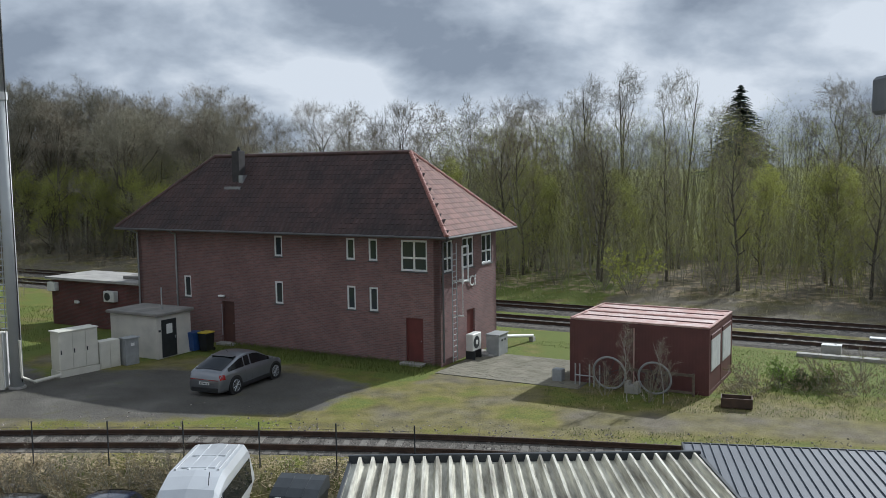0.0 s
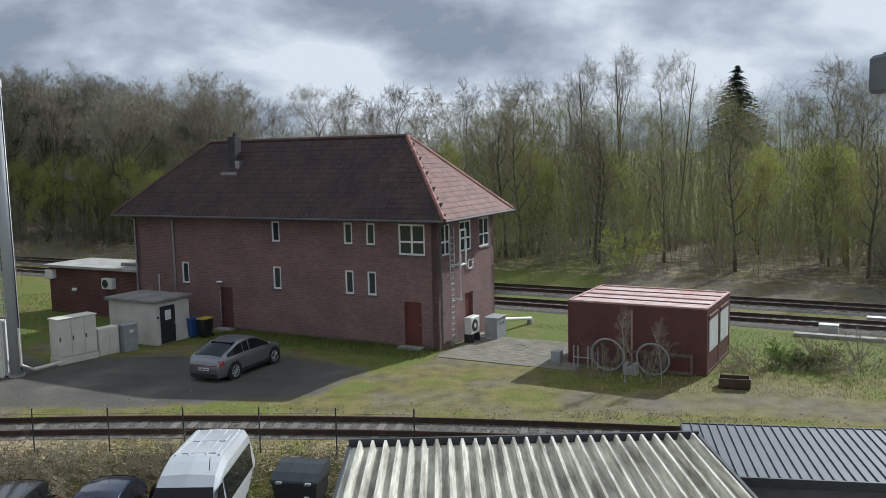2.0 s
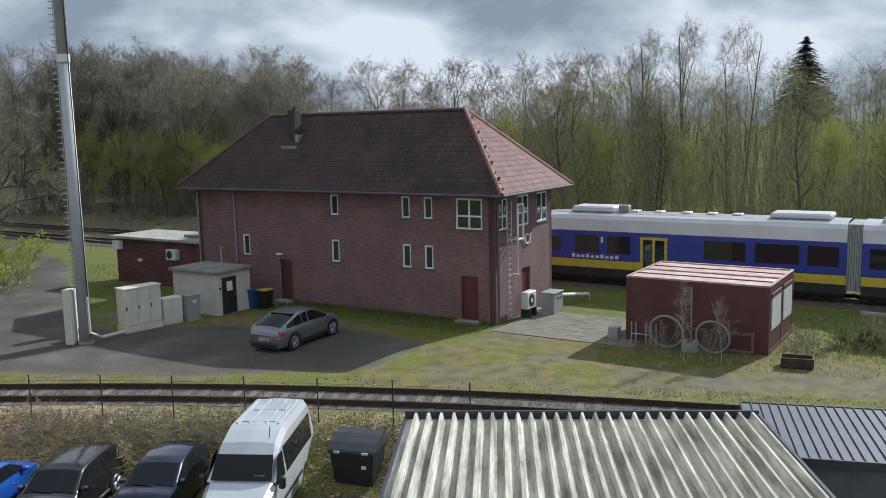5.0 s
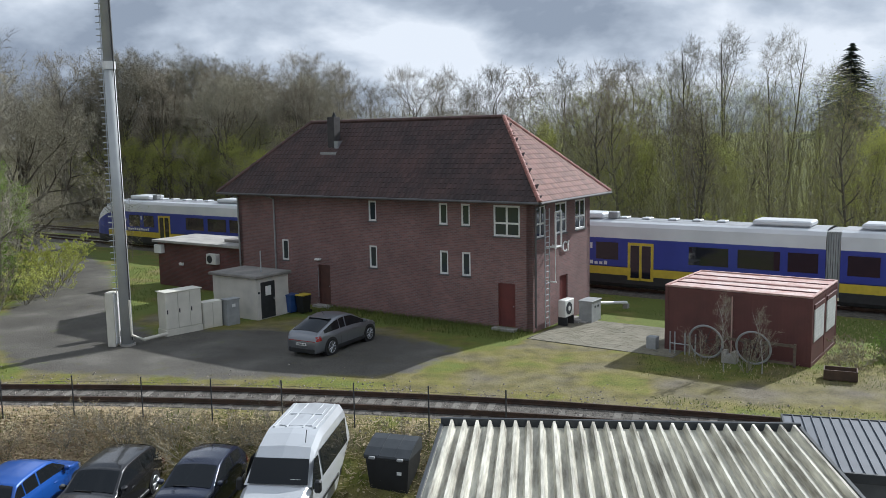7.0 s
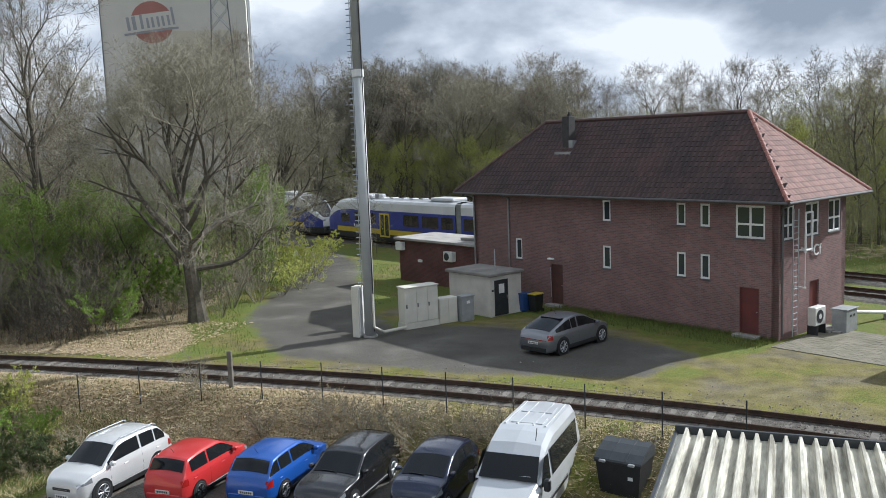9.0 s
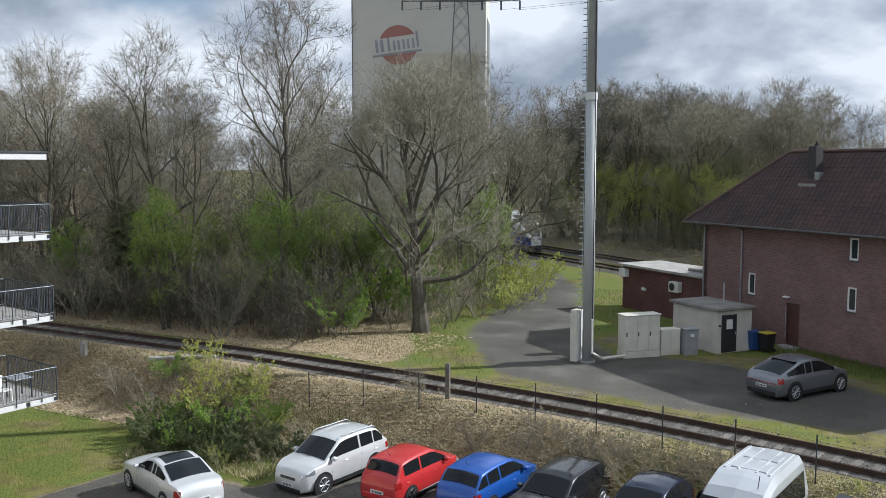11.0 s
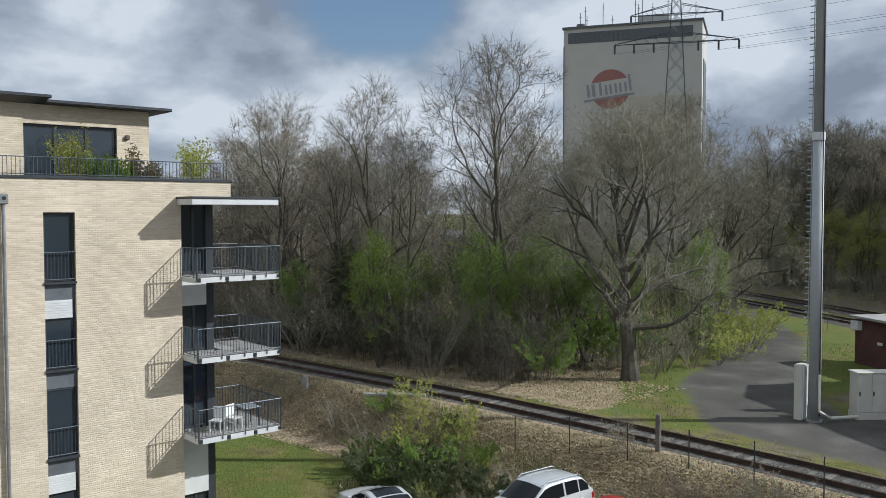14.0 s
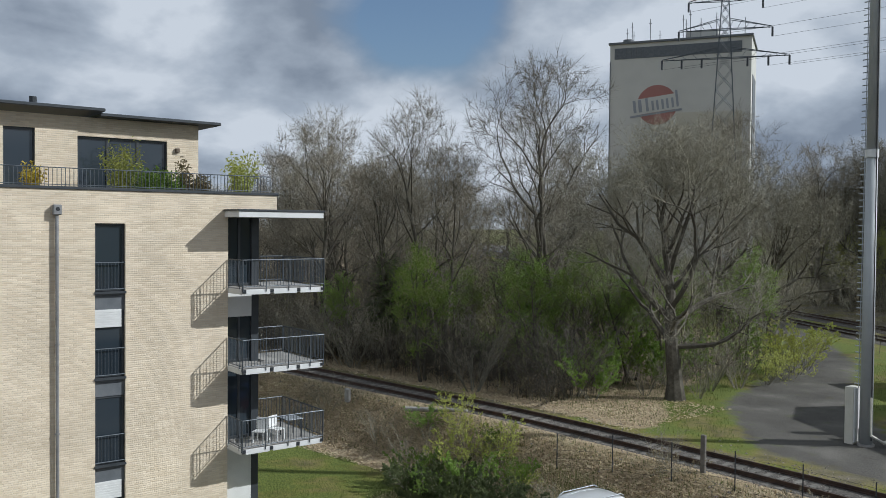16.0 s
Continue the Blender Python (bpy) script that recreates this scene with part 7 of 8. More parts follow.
    if strip:
        part("light_strip", boxes((-h - 0.006, -h + 0.05, -0.78 * w, 0.78 * w, tail - 0.37, tail - 0.34), bevel=0.008), "lens_red", t, "thin red light strip across the tail")
        part("spoiler", boxes((rs[0] - 0.20, rs[0] + 0.06, -0.62 * w, 0.62 * w, H0 - 0.07, H0 - 0.035), bevel=0.015), body_mat, t)
    part("aerial", tubes(((rs[0] + 0.25, 0, H0 + 0.01), (rs[0] + 0.10, 0, H0 + 0.20), 0.008), n=5), "black", t)
    for x0, x1, z in ((h + 0.004, h + 0.032, zb + 0.13), (-h - 0.03, -h - 0.002, tail - 0.56)):
        pt = part("number_plate", boxes((x0, x1, -0.26, 0.26, z, z + 0.11)), "plate", t)
        part("plate_bar", boxes(*[((x1 if x0 > 0 else x0 - 0.003), (x1 + 0.003 if x0 > 0 else x0), -0.2 + 0.07 * k, -0.155 + 0.07 * k, z + 0.025, z + 0.085) for k in range(6)]), "dark_metal", pt)
    return t


M["p_grey"] = paint("silver_grey_paint", (0.24, 0.25, 0.27), 0.28, 0.6)
M["p_silver"] = paint("silver_white_paint", (0.66, 0.67, 0.67), 0.3, 0.25)
M["p_red"] = paint("red_paint", (0.55, 0.035, 0.035), 0.28, 0.1)
M["p_blue"] = paint("blue_paint", (0.02, 0.10, 0.42), 0.28, 0.2)
M["p_black"] = paint("black_paint", (0.018, 0.018, 0.02), 0.2, 0.2)
M["p_navy"] = paint("dark_blue_paint", (0.014, 0.02, 0.045), 0.2, 0.3)
M["p_white"] = paint("white_van_paint", (0.62, 0.64, 0.66), 0.3, 0.25)

PZ = -1.4
car("electric_car", pose(-9.25, 38.35, 0, 0, 0, 66.4), "silver-grey electric crossover parked on the yard", "p_grey", 4.68, 1.88, 1.58, 0.96, 0.98, (1.45, 0.40), (-0.95, -2.10), 2.90, 0.37, tail=1.10, cladding=True, strip=True)
car("small_suv", pose(-20.75, 21.9, PZ, 0, 0, -91), "silver-white compact SUV with black sills and roof rails", "p_silver", 4.28, 1.78, 1.66, 1.04, 1.05, (1.18, 0.40), (-1.5, -2.05), 2.56, 0.35, tail=1.12, cladding=True, rails=True)
car("hatchback", pose(-17.85, 22.75, PZ, 0, 0, 92), "red small hatchback with a dark rear window", "p_red", 3.92, 1.66, 1.48, 0.93, 0.93, (1.1, 0.35), (-1.5, -1.9), 2.46, 0.31, tail=1.0, rim="black")
car("hatchback", pose(-15.25, 23.55, PZ, 0, 0, 91), "blue five-door hatchback with alloy wheels", "p_blue", 4.15, 1.73, 1.46, 0.92, 0.93, (1.1, 0.35), (-1.55, -2.0), 2.51, 0.32, tail=1.0)
car("estate_car", pose(-12.75, 23.6, PZ, 0, 0, -90), "black estate car with chrome window trim", "p_black", 4.70, 1.80, 1.46, 0.92, 0.94, (1.05, 0.30), (-1.75, -2.3), 2.75, 0.33, tail=1.0)
car("hatchback", pose(-10.0, 24.1, PZ, 0, 0, -90), "dark blue small hatchback parked beside the minibus", "p_navy", 3.98, 1.72, 1.48, 0.98, 1.0, (1.15, 0.25), (-1.35, -1.9), 2.49, 0.31, tail=1.04)
car("saloon_car", pose(-24.1, 17.6, PZ, 0, 0, 168), "silver-white saloon with a dark glass sunroof", "p_silver", 4.58, 1.77, 1.42, 0.92, 0.95, (0.95, 0.15), (-0.85, -1.6), 2.76, 0.32, tail=1.0, sunroof=True)


def minibus():
    t = thing("minibus", pose(-7.1, 24.05, PZ, 0, 0, -91.5), "silver-white high-roof minibus with ribbed roof", "van", "parked cars")
    L0, w, H0 = 5.4, 0.98, 2.48
    h = L0 / 2
    st = [(h, 0.80, 0.45, 0.85), (h - 0.12, 0.92, 0.3, 1.12), (h - 0.75, 0.98, 0.3, 1.32), (h - 1.05, 1.0, 0.3, 1.40)]
    rings = []
    for x, k, z0, z1 in st:
        rings.append([(x, -w * k * 0.9, z0), (x, -w * k, z0 + 0.25), (x, -w * k, z1 - 0.12), (x, -w * k * 0.85, z1), (x, w * k * 0.85, z1), (x, w * k, z1 - 0.12), (x, w * k, z0 + 0.25), (x, w * k * 0.9, z0)])
    bm = loft(rings, True)
    bmesh.ops.contextual_create(bm, geom=bm.verts[:8])
    bmesh.ops.recalc_face_normals(bm, faces=bm.faces)
    part("bonnet", bm, "p_white", t, smooth=False)
    rings = []
    for x, zt, wt in ((h - 1.05, 1.40, 0.93), (h - 1.55, 2.0, 0.86), (h - 1.85, 2.25, 0.83), (h - 2.4, 2.42, 0.82), (0, H0, 0.82), (-h + 0.3, H0, 0.82), (-h + 0.08, H0 - 0.12, 0.80), (-h, H0 - 0.35, 0.80)):
        ws_ = w * 0.985
        zs = min(1.4, zt - 0.02)
        rings.append([(x, -w, 0.3), (x, -w, 1.1), (x, -ws_, zs), (x, -w * (wt + 0.06), max(zs + 0.01, zt - 0.22)), (x, -w * wt * 0.93, zt - 0.03), (x, 0, zt + 0.01), (x, w * wt * 0.93, zt - 0.03), (x, w * (wt + 0.06), max(zs + 0.01, zt - 0.22)), (x, ws_, zs), (x, w, 1.1), (x, w, 0.3)])
    bm = loft(rings, True)
    bm.faces.new(bm.verts[-11:])
    bmesh.ops.recalc_face_normals(bm, faces=bm.faces)
    part("body", bm, "p_white", t)
    part("windscreen", loft([[(h - 1.02, -0.86, 1.45), (h - 1.02, 0.86, 1.45)], [(h - 1.5, -0.80, 2.02), (h - 1.5, 0.80, 2.02)]]), "car_glass", t, "large dark windscreen")
    for sg in (-1, 1):
        y = sg * (w - 0.005)
        bm = loft([[(-h + 0.35, y, 1.28), (-h + 0.35, sg * w * 0.925, 2.05)], [(0.55, y, 1.28), (0.55, sg * w * 0.925, 2.05)]])
        for v in bm.verts:
            v.co.y += sg * 0.012
        part("side_window", bm, "car_glass", t, "long dark side window")
        bm = loft([[(0.75, y, 1.28), (0.75, sg * w * 0.93, 2.0)], [(1.15, y, 1.28), (1.15, sg * w * 0.93, 2.0)], [(1.62, y, 1.28), (1.40, sg * w * 0.95, 1.75)]])
        for v in bm.verts:
            v.co.y += sg * 0.012
        part("cab_window", bm, "car_glass", t)
        part("mirror", boxes((1.45, 1.65, sg * 1.12 - 0.09, sg * 1.12 + 0.09, 1.2, 1.55), bevel=0.04), "black", t)
        part("headlight", boxes((h - 0.45, h - 0.1, sg * 0.72 - 0.15, sg * 0.72 + 0.15, 0.85, 1.15), bevel=0.05), "lens_clear", t)
        part("trim", boxes((-1.1, 1.2, sg * 0.985 - 0.02, sg * 0.985 + 0.02, 0.6, 0.72), bevel=0.01), "black", t)
        for x in (1.62, -1.55):
            part("arch", tubes(((x, sg * 0.7, 0.34), (x, sg * 0.984, 0.34), 0.40), n=20), "black", t)
            wl = part("wheel", tubes(((x, sg * 0.76, 0.34), (x, sg * 0.99, 0.34), 0.34), n=24), "tyre", t)
            part("rim", tubes(((x, sg * 0.985, 0.34), (x, sg * 0.998, 0.34), 0.22), n=16), "rim", wl)
        for k in (0.25, 0.62):
            part("roof_rib", boxes((-h + 0.4, -0.05, sg * k - 0.03, sg * k + 0.03, H0 - 0.02, H0 + 0.022), bevel=0.008), "p_white", t)
    for x in (-1.55, -0.5):
        fr = boxes((x - 0.3, x + 0.3, -0.5, 0.5, H0 - 0.01, H0 + 0.018), bevel=0.01)
        part("roof_hatch", fr, "p_white", t)
    part("bumper", boxes((h - 0.2, h + 0.04, -0.84, 0.84, 0.28, 0.6), bevel=0.06), "black", t)
    part("rear_bumper", boxes((-h - 0.05, -h + 0.1, -0.9, 0.9, 0.3, 0.55), bevel=0.04), "black", t)
    part("note", boxes((h - 1.25, h - 1.1, 0.35, 0.65, 1.56, 1.565)), "white", t, "white note behind the windscreen")
    part("aerial", tubes(((h - 2.0, 0.55, 2.3), (h - 2.15, 0.55, 2.62), 0.012)), "black", t)


minibus()


def dumpster():
    t = thing("waste_container", pose(-4.38, 25.25, PZ, 0, 0, -12), "large black wheeled waste container with a domed lid", "bin")
    part("body", loft([[(-0.58, -0.45, 0.15), (0.58, -0.45, 0.15), (0.58, 0.45, 0.15), (-0.58, 0.45, 0.15)], [(-0.7, -0.55, 1.15), (0.7, -0.55, 1.15), (0.7, 0.55, 1.15), (-0.7, 0.55, 1.15)]], True), "black", t)
    prof = [(-0.60, 1.15), (-0.58, 1.20), (-0.3, 1.36), (0.1, 1.50), (0.4, 1.55), (0.54, 1.50), (0.58, 1.15)]
    part("lid", extrude_profile(prof, 0, -0.73, 0.73), "anthracite", t, "sloping grey plastic lid")
    for x in (-0.25, 0.25):
        part("lid_rib", extrude_profile([(y, z + 0.015) for y, z in prof[1:-1]] + [(y, z - 0.02) for y, z in prof[1:-1][::-1]], 0, x - 0.02, x + 0.02), "anthracite", t)
    part("rim", boxes((-0.72, 0.72, -0.6, 0.6, 1.08, 1.149), bevel=0.01), "black", t)
    for x in (-0.45, 0.45):
        part("handle", boxes((x - 0.1, x + 0.1, -0.68, -0.58, 1.1, 1.18), bevel=0.02), "grey_box", t)
        for y in (-0.35, 0.35):
            part("wheel", tubes(((x - 0.03, y, 0.09), (x + 0.03, y, 0.09), 0.09), n=12), "tyre", t)
    for c in t.children:
        if c.name.split(".")[0] in ("lid", "lid_rib", "rim", "handle"):
            c.location.z = 0.22
        elif c.name.split(".")[0] == "body":
            for v in c.data.vertices:
                v.co.z += 0.22 if v.co.z > 1 else 0
    part("label", boxes((0.3, 0.45, -0.535, -0.52, 0.85, 0.95)), "white", t)


dumpster()


def wheelie(x, y, m, label):
    t = thing("wheelie_bin", pose(x, y, 0, 0, 0, -28), label, "bin", "bins beside the door")
    part("body", loft([[(-0.22, -0.25, 0.06), (0.22, -0.25, 0.06), (0.22, 0.25, 0.06), (-0.22, 0.25, 0.06)], [(-0.29, -0.34, 0.98), (0.29, -0.34, 0.98), (0.29, 0.3, 0.98), (-0.29, 0.3, 0.98)]], True), m, t)
    part("lid", boxes((-0.30, 0.30, -0.37, 0.34, 0.98, 1.05), bevel=0.02), "yellow" if m == "black" else m, t)
    for sx in (-0.25, 0.2):
        part("wheel", tubes(((sx, 0.28, 0.1), (sx + 0.05, 0.28, 0.1), 0.1), n=12), "tyre", t)


wheelie(-13.35, 45.75, "blue_bin", "blue wheeled bin by the brick wall")
wheelie(-12.65, 45.7, "black", "black wheeled bin with a yellow lid")


# ---- beside the signal box's end ----
def end_things():
    m = HOUSE_M
    a = thing("heat_pump", m @ pose(0.55, 1.9, 0), "white outdoor air-conditioning unit on a stand", "air conditioner")
    part("casing", boxes((-0.2, 0.2, 0, 0.95, 0.45, 1.3), bevel=0.03), "ac", a)
    part("fan", tubes(((0.201, 0.40, 0.87), (0.215, 0.40, 0.87), 0.31), n=24), "dark_metal", a)
    part("grille", tubes(((0.215, 0.40, 0.87), (0.23, 0.40, 0.87), 0.12), n=16), "ac", a)
    for y in (0.1, 0.8):
        part("foot", boxes((-0.25, 0.25, y, y + 0.06, 0, 0.45)), "dark_metal", a)
    b = thing("control_cabinet", m @ pose(1.15, 3.3, 0), "grey steel control cabinet on the paving", "cabinet")
    part("body", boxes((-0.35, 0.35, 0, 1.1, 0.0, 1.05), bevel=0.02), "grey_box", b)
    part("lid", boxes((-0.39, 0.39, -0.04, 1.14, 1.05, 1.1), bevel=0.01), "grey_box", b)
    for y in (0.35, 0.7):
        part("vent", boxes((0.351, 0.365, y, y + 0.14, 0.72, 0.82)), "dark_metal", b)
    s = thing("door_step", m @ pose(0.45, 2.9, 0), "low stone step at the end door", "step")
    part("slab", boxes((-0.3, 0.5, 0, 1.0, 0, 0.16), bevel=0.02), "concrete", s)
    part("slab", boxes((0.5, 0.85, 0.1, 0.9, 0, 0.08), bevel=0.02), "concrete", s)
    pipe = thing("white_barrier", m @ pose(0.75, 6.2, 0), "white painted barrier pole lying on the grass", "pole")
    part("pole", tubes(((0.2, -1.4, 0.72), (0.75, 1.5, 0.30), 0.09), n=10), "white", pipe)
    part("foot", boxes((0.62, 0.88, 1.3, 1.6, 0, 0.24)), "concrete", pipe)
    part("post", boxes((0.12, 0.28, -1.45, -1.3, 0, 0.72)), "dark_metal", pipe)
    cu = bpy.data.curves.new("sign_letters", "FONT")
    cu.body, cu.size, cu.extrude = "Cf", 0.75, 0.02
    dg = bpy.data.objects.new("tmp", cu)
    me = bpy.data.meshes.new_from_object(dg)
    bpy.data.objects.remove(dg)
    me.materials.append(M["white"])
    sg = new("sign", me)
    sg.parent = house
    sg.matrix_local = pose(0.06, 2.95, 3.55, 90, 0, 90)
    tagged(sg, "white station code letters")


end_things()


def reels():
    """The clutter before the container: cable hoops, a rack and a block."""
    m = pose(10.82, 35.27, 0, 0, 0, -29.2)
    for x, r in ((-4.0, 0.70), (-2.05, 0.68)):
        t = thing("cable_hoop", m @ pose(x, -0.75, r + 0.03, 8, 0, 0), "large grey hoop leaning before the container", "hoop", "hoops before the container")
        bm = bmesh.new()
        rg = [[bm.verts.new(((r + 0.045 * math.cos(c)) * math.cos(a), 0.045 * math.sin(c), (r + 0.045 * math.cos(c)) * math.sin(a))) for c in (0, 1.047, 2.094, 3.1416, 4.189, 5.236)] for a in (6.2832 * k / 40 for k in range(40))]
        for k in range(40):
            for j in range(6):
                bm.faces.new((rg[k][j], rg[(k + 1) % 40][j], rg[(k + 1) % 40][(j + 1) % 6], rg[k][(j + 1) % 6]))
        part("ring", bm, "grey_box", t)
        sp = bmesh.new()
        for k in range(4):
            a = 0.4 + 3.1416 * k / 4
            tube(sp, (-r * math.cos(a), 0.04, -r * math.sin(a)), (r * math.cos(a), 0.04, r * math.sin(a)), 0.012, n=4)
        part("spokes", sp, "dark_metal", t)
    rk = thing("pipe_rack", m @ pose(-5.7, -0.55, 0), "pale steel rack frame with upright tubes", "rack")
    for x in (0.1, 0.3, 0.75, 0.95, 1.2):
        part("upright", tubes(((x, 0, 0), (x, 0, 0.95), 0.035), n=6), "steel", rk)
    part("bar", tubes(((0.1, -0.03, 0.45), (0.95, -0.03, 0.45), 0.025), n=6), "steel", rk)
    fr = thing("timber_frame", m @ pose(-3.7, -0.35, 0), "weathered wooden frame standing before the container", "frame")
    for x in (0.0, 1.15, 2.0, 3.1):
        part("post", boxes((x, x + 0.09, 0, 0.09, 0, 0.95)), "timber", fr)
    part("rail", boxes((0.0, 3.19, -0.03, -0.001, 0.82, 0.94)), "timber", fr)
    part("rail", boxes((0.0, 3.19, -0.03, -0.001, 0.1, 0.2)), "timber", fr)
    bl = thing("concrete_block", m @ pose(-2.95, -0.85, 0), "grey concrete block with a notch", "block")
    part("block", boxes((-0.3, 0.3, -0.2, 0.2, 0, 0.35), (-0.3, -0.1, -0.2, 0.2, 0.35, 0.5), (0.1, 0.3, -0.2, 0.2, 0.35, 0.5), bevel=0.02), "concrete", bl)
    cr = thing("trough", pose(11.4, 33.6, 0, 0, 0, -18), "old rusty metal trough lying on the grass", "trough")
    part("bottom", boxes((-0.55, 0.55, -0.3, 0.3, 0.1, 0.14)), "rail", cr)
    for r in ((-0.55, 0.55, -0.34, -0.30, 0.05, 0.42), (-0.55, 0.55, 0.30, 0.34, 0.05, 0.42), (-0.59, -0.55, -0.34, 0.34, 0.05, 0.42), (0.55, 0.59, -0.34, 0.34, 0.05, 0.42)):
        part("side", boxes(r), "rail", cr)
    part("foot", boxes((-0.4, -0.3, -0.25, 0.25, 0, 0.1), (0.3, 0.4, -0.25, 0.25, 0, 0.1)), "dark_metal", cr)
    sl = thing("concrete_slab", m @ pose(-6.9, 4.2, 0), "pale concrete slab on the grass", "slab")
    part("slab", boxes((-0.6, 1.4, 0, 1.5, 0.0, 0.12), bevel=0.02), "concrete", sl)
    bx = thing("small_box", m @ pose(-6.5, -0.2, 0), "small grey box beside the container", "box")
    part("body", boxes((-0.25, 0.2, -0.2, 0.2, 0, 0.55), bevel=0.02), "grey_box", bx)


reels()


def paving():
    """Clinker paving between the signal box and the container."""
    p = thing("paving", HOUSE_M @ pose(0.3, -1.2, 0), "grey clinker paving with moss in the joints", "paving", kind="structure")
    part("bed", boxes((0, 7.0, 0, 5.2, -0.1, 0.004)), "asphalt", p)
    bm = boxes((0.003, 0.237, 0.003, 0.117, 0.0, 0.03))
    d = part("paver", bm, "paver", p)
    dd = d.data
    bpy.data.objects.remove(d)
    rest = bmesh.new()
    rnd = random.Random(4)
    cnt = 0
    for j in range(43):
        for i in range(29):
            x, y = 0.24 * i - (0.12 if j % 2 else 0), 0.12 * j
            if x < 0 or rnd.random() < 0.004:
                continue
            if y < 0.9 and cnt < 290:
                o = new("paver", dd)
                o.parent = p
                o.matrix_local = pose(x, y, -0.012 + rnd.uniform(0, 0.006), rnd.uniform(-1, 1), rnd.uniform(-1, 1), 0)
                cnt += 1
            else:
                box(rest, x + 0.003, x + 0.237, y + 0.003, y + 0.117, -0.02, 0.016 + rnd.uniform(0, 0.008))
    tagged(part("pavers", rest, "paver", p), kind="stuff")


paving()


def fence():
    f = thing("wire_fence", Matrix(), "low wire mesh fence with thin dark posts", "fence")
    pts = []
    x = -26.0
    while x < 0:
        pts.append((x, siding_y(x) - 2.55 - 0.045 * max(0, -x - 16) ** 1.5))
        x += 2.5
    for x, y in pts:
        z = ground_z(x, y)
        part("post", tubes(((x, y, z - 0.1), (x, y, z + 1.5), 0.024), n=6), "dark_metal", f)
    w = bmesh.new()
    for (x0, y0), (x1, y1) in zip(pts, pts[1:]):
        z0, z1 = ground_z(x0, y0), ground_z(x1, y1)
        for h in (0.1, 0.45, 0.8, 1.3):
            tube(w, (x0, y0, z0 + h), (x1, y1, z1 + h), 0.004, n=3, cap=False)
    tagged(part("wire", w, "dark_metal", f), kind="stuff")
    g = thing("old_post", pose(-20.6, 28.6, ground_z(-20.6, 28.6)), "short weathered concrete post by the siding", "post")
    part("post", boxes((-0.1, 0.1, -0.08, 0.08, -0.1, 1.5), bevel=0.03), "sleeper", g)
    g = thing("kilometre_stone", pose(-41.5, 25.2, ground_z(-41.5, 25.2)), "small pale marker stone by the siding", "stone")
    part("stone", boxes((-0.2, 0.2, -0.12, 0.12, -0.1, 0.7), bevel=0.06), "concrete", g)
    lg = thing("log", pose(-35.3, 26.6, ground_z(-35.3, 26.6) + 0.12, 0, 0, 35), "pale fallen birch log", "log")
    part("log", tubes(((-1.6, 0, 0), (1.7, 0, 0.15), 0.13, 0.09), n=10), "bark_pale", lg)


fence()


def main_line_things():
    for s, n, h in ((-3.5, 46.9, 0.45), (-1.5, 50.8, 0.25), (2.8, 46.8, 0.35)):
        p = along(s, n)
        t = thing("point_motor", pose(p.x, p.y, 0, 0, 0, -28.4), "pale trackside equipment box", "trackside box", "boxes beside the main track")
        part("box", boxes((-0.45, 0.45, -0.25, 0.25, 0, h), bevel=0.04), "concrete", t)
        part("lid", boxes((-0.47, 0.47, -0.27, 0.27, h, h + 0.05), bevel=0.02), "board", t)
    p = along(3.3, 45.3)
    t = thing("marker_post", pose(p.x, p.y, 0), "short white trackside marker post", "post")
    part("post", tubes(((0, 0, 0), (0, 0, 1.2), 0.07), n=8), "white", t)
    part("cap", boxes((-0.3, 0.3, -0.08, 0.08, 1.2, 1.35), bevel=0.02), "white", t)


main_line_things()

# ---- undergrowth, grass and leaf litter ----
def slivers(name, vs, fs, material, label, category):
    me = bpy.data.meshes.new(name)
    me.from_pydata(vs, [], fs)
    me.materials.append(M[material])
    return tagged(new(name, me), label, category, kind="stuff")


def brush(name, spots, heights, material, label, seed, twigs=15, width=0.02, spread=1.35):
    """Many thin stems with side twigs, for wood too dense to count."""
    r = random.Random(seed)
    vs, fs = [], []

    def sliver(p, q, w):
        d = q - p
        s = Vector((d.y, -d.x, 0.001)).normalized()
        s.rotate(Matrix.Rotation(r.uniform(0, 3.14), 3, d.normalized()))
        i = len(vs)
        vs.extend([tuple(p - s * w), tuple(p + s * w), tuple(q)])
        fs.append((i, i + 1, i + 2))
    for x, y in spots:
        z = ground_z(x, y) - 0.05
        h = r.uniform(*heights)
        a = Vector((x, y, z))
        b = a + Vector((r.gauss(0, 0.10) * h, r.gauss(0, 0.10) * h, h))
        sliver(a, b, width * r.uniform(0.6, 1.3) * (0.5 + h / 10))
        for k in range(twigs):
            f = r.uniform(0.15, 0.95)
            p = a.lerp(b, f)
            l = r.uniform(0.12, 0.30) * h * spread * (1.15 - 0.6 * f)
            t = r.uniform(0, 6.28)
            q = p + Vector((math.cos(t) * l, math.sin(t) * l, l * r.uniform(0.3, 1.3)))
            sliver(p, q, 0.012)
            for _ in range(2):
                m = p.lerp(q, r.uniform(0.3, 0.9))
                l2 = l * r.uniform(0.3, 0.6)
                sliver(m, m + Vector((r.gauss(0, 0.7) * l2, r.gauss(0, 0.7) * l2, l2 * r.uniform(0.2, 1))), 0.009)
    return slivers(name, vs, fs, material, label, "undergrowth")


rnd = random.Random(77)


def strip_spots(count, s0, s1, n0, n1):
    return [tuple(along(rnd.uniform(s0, s1), rnd.uniform(n0, n1)))[:2] for _ in range(count)]


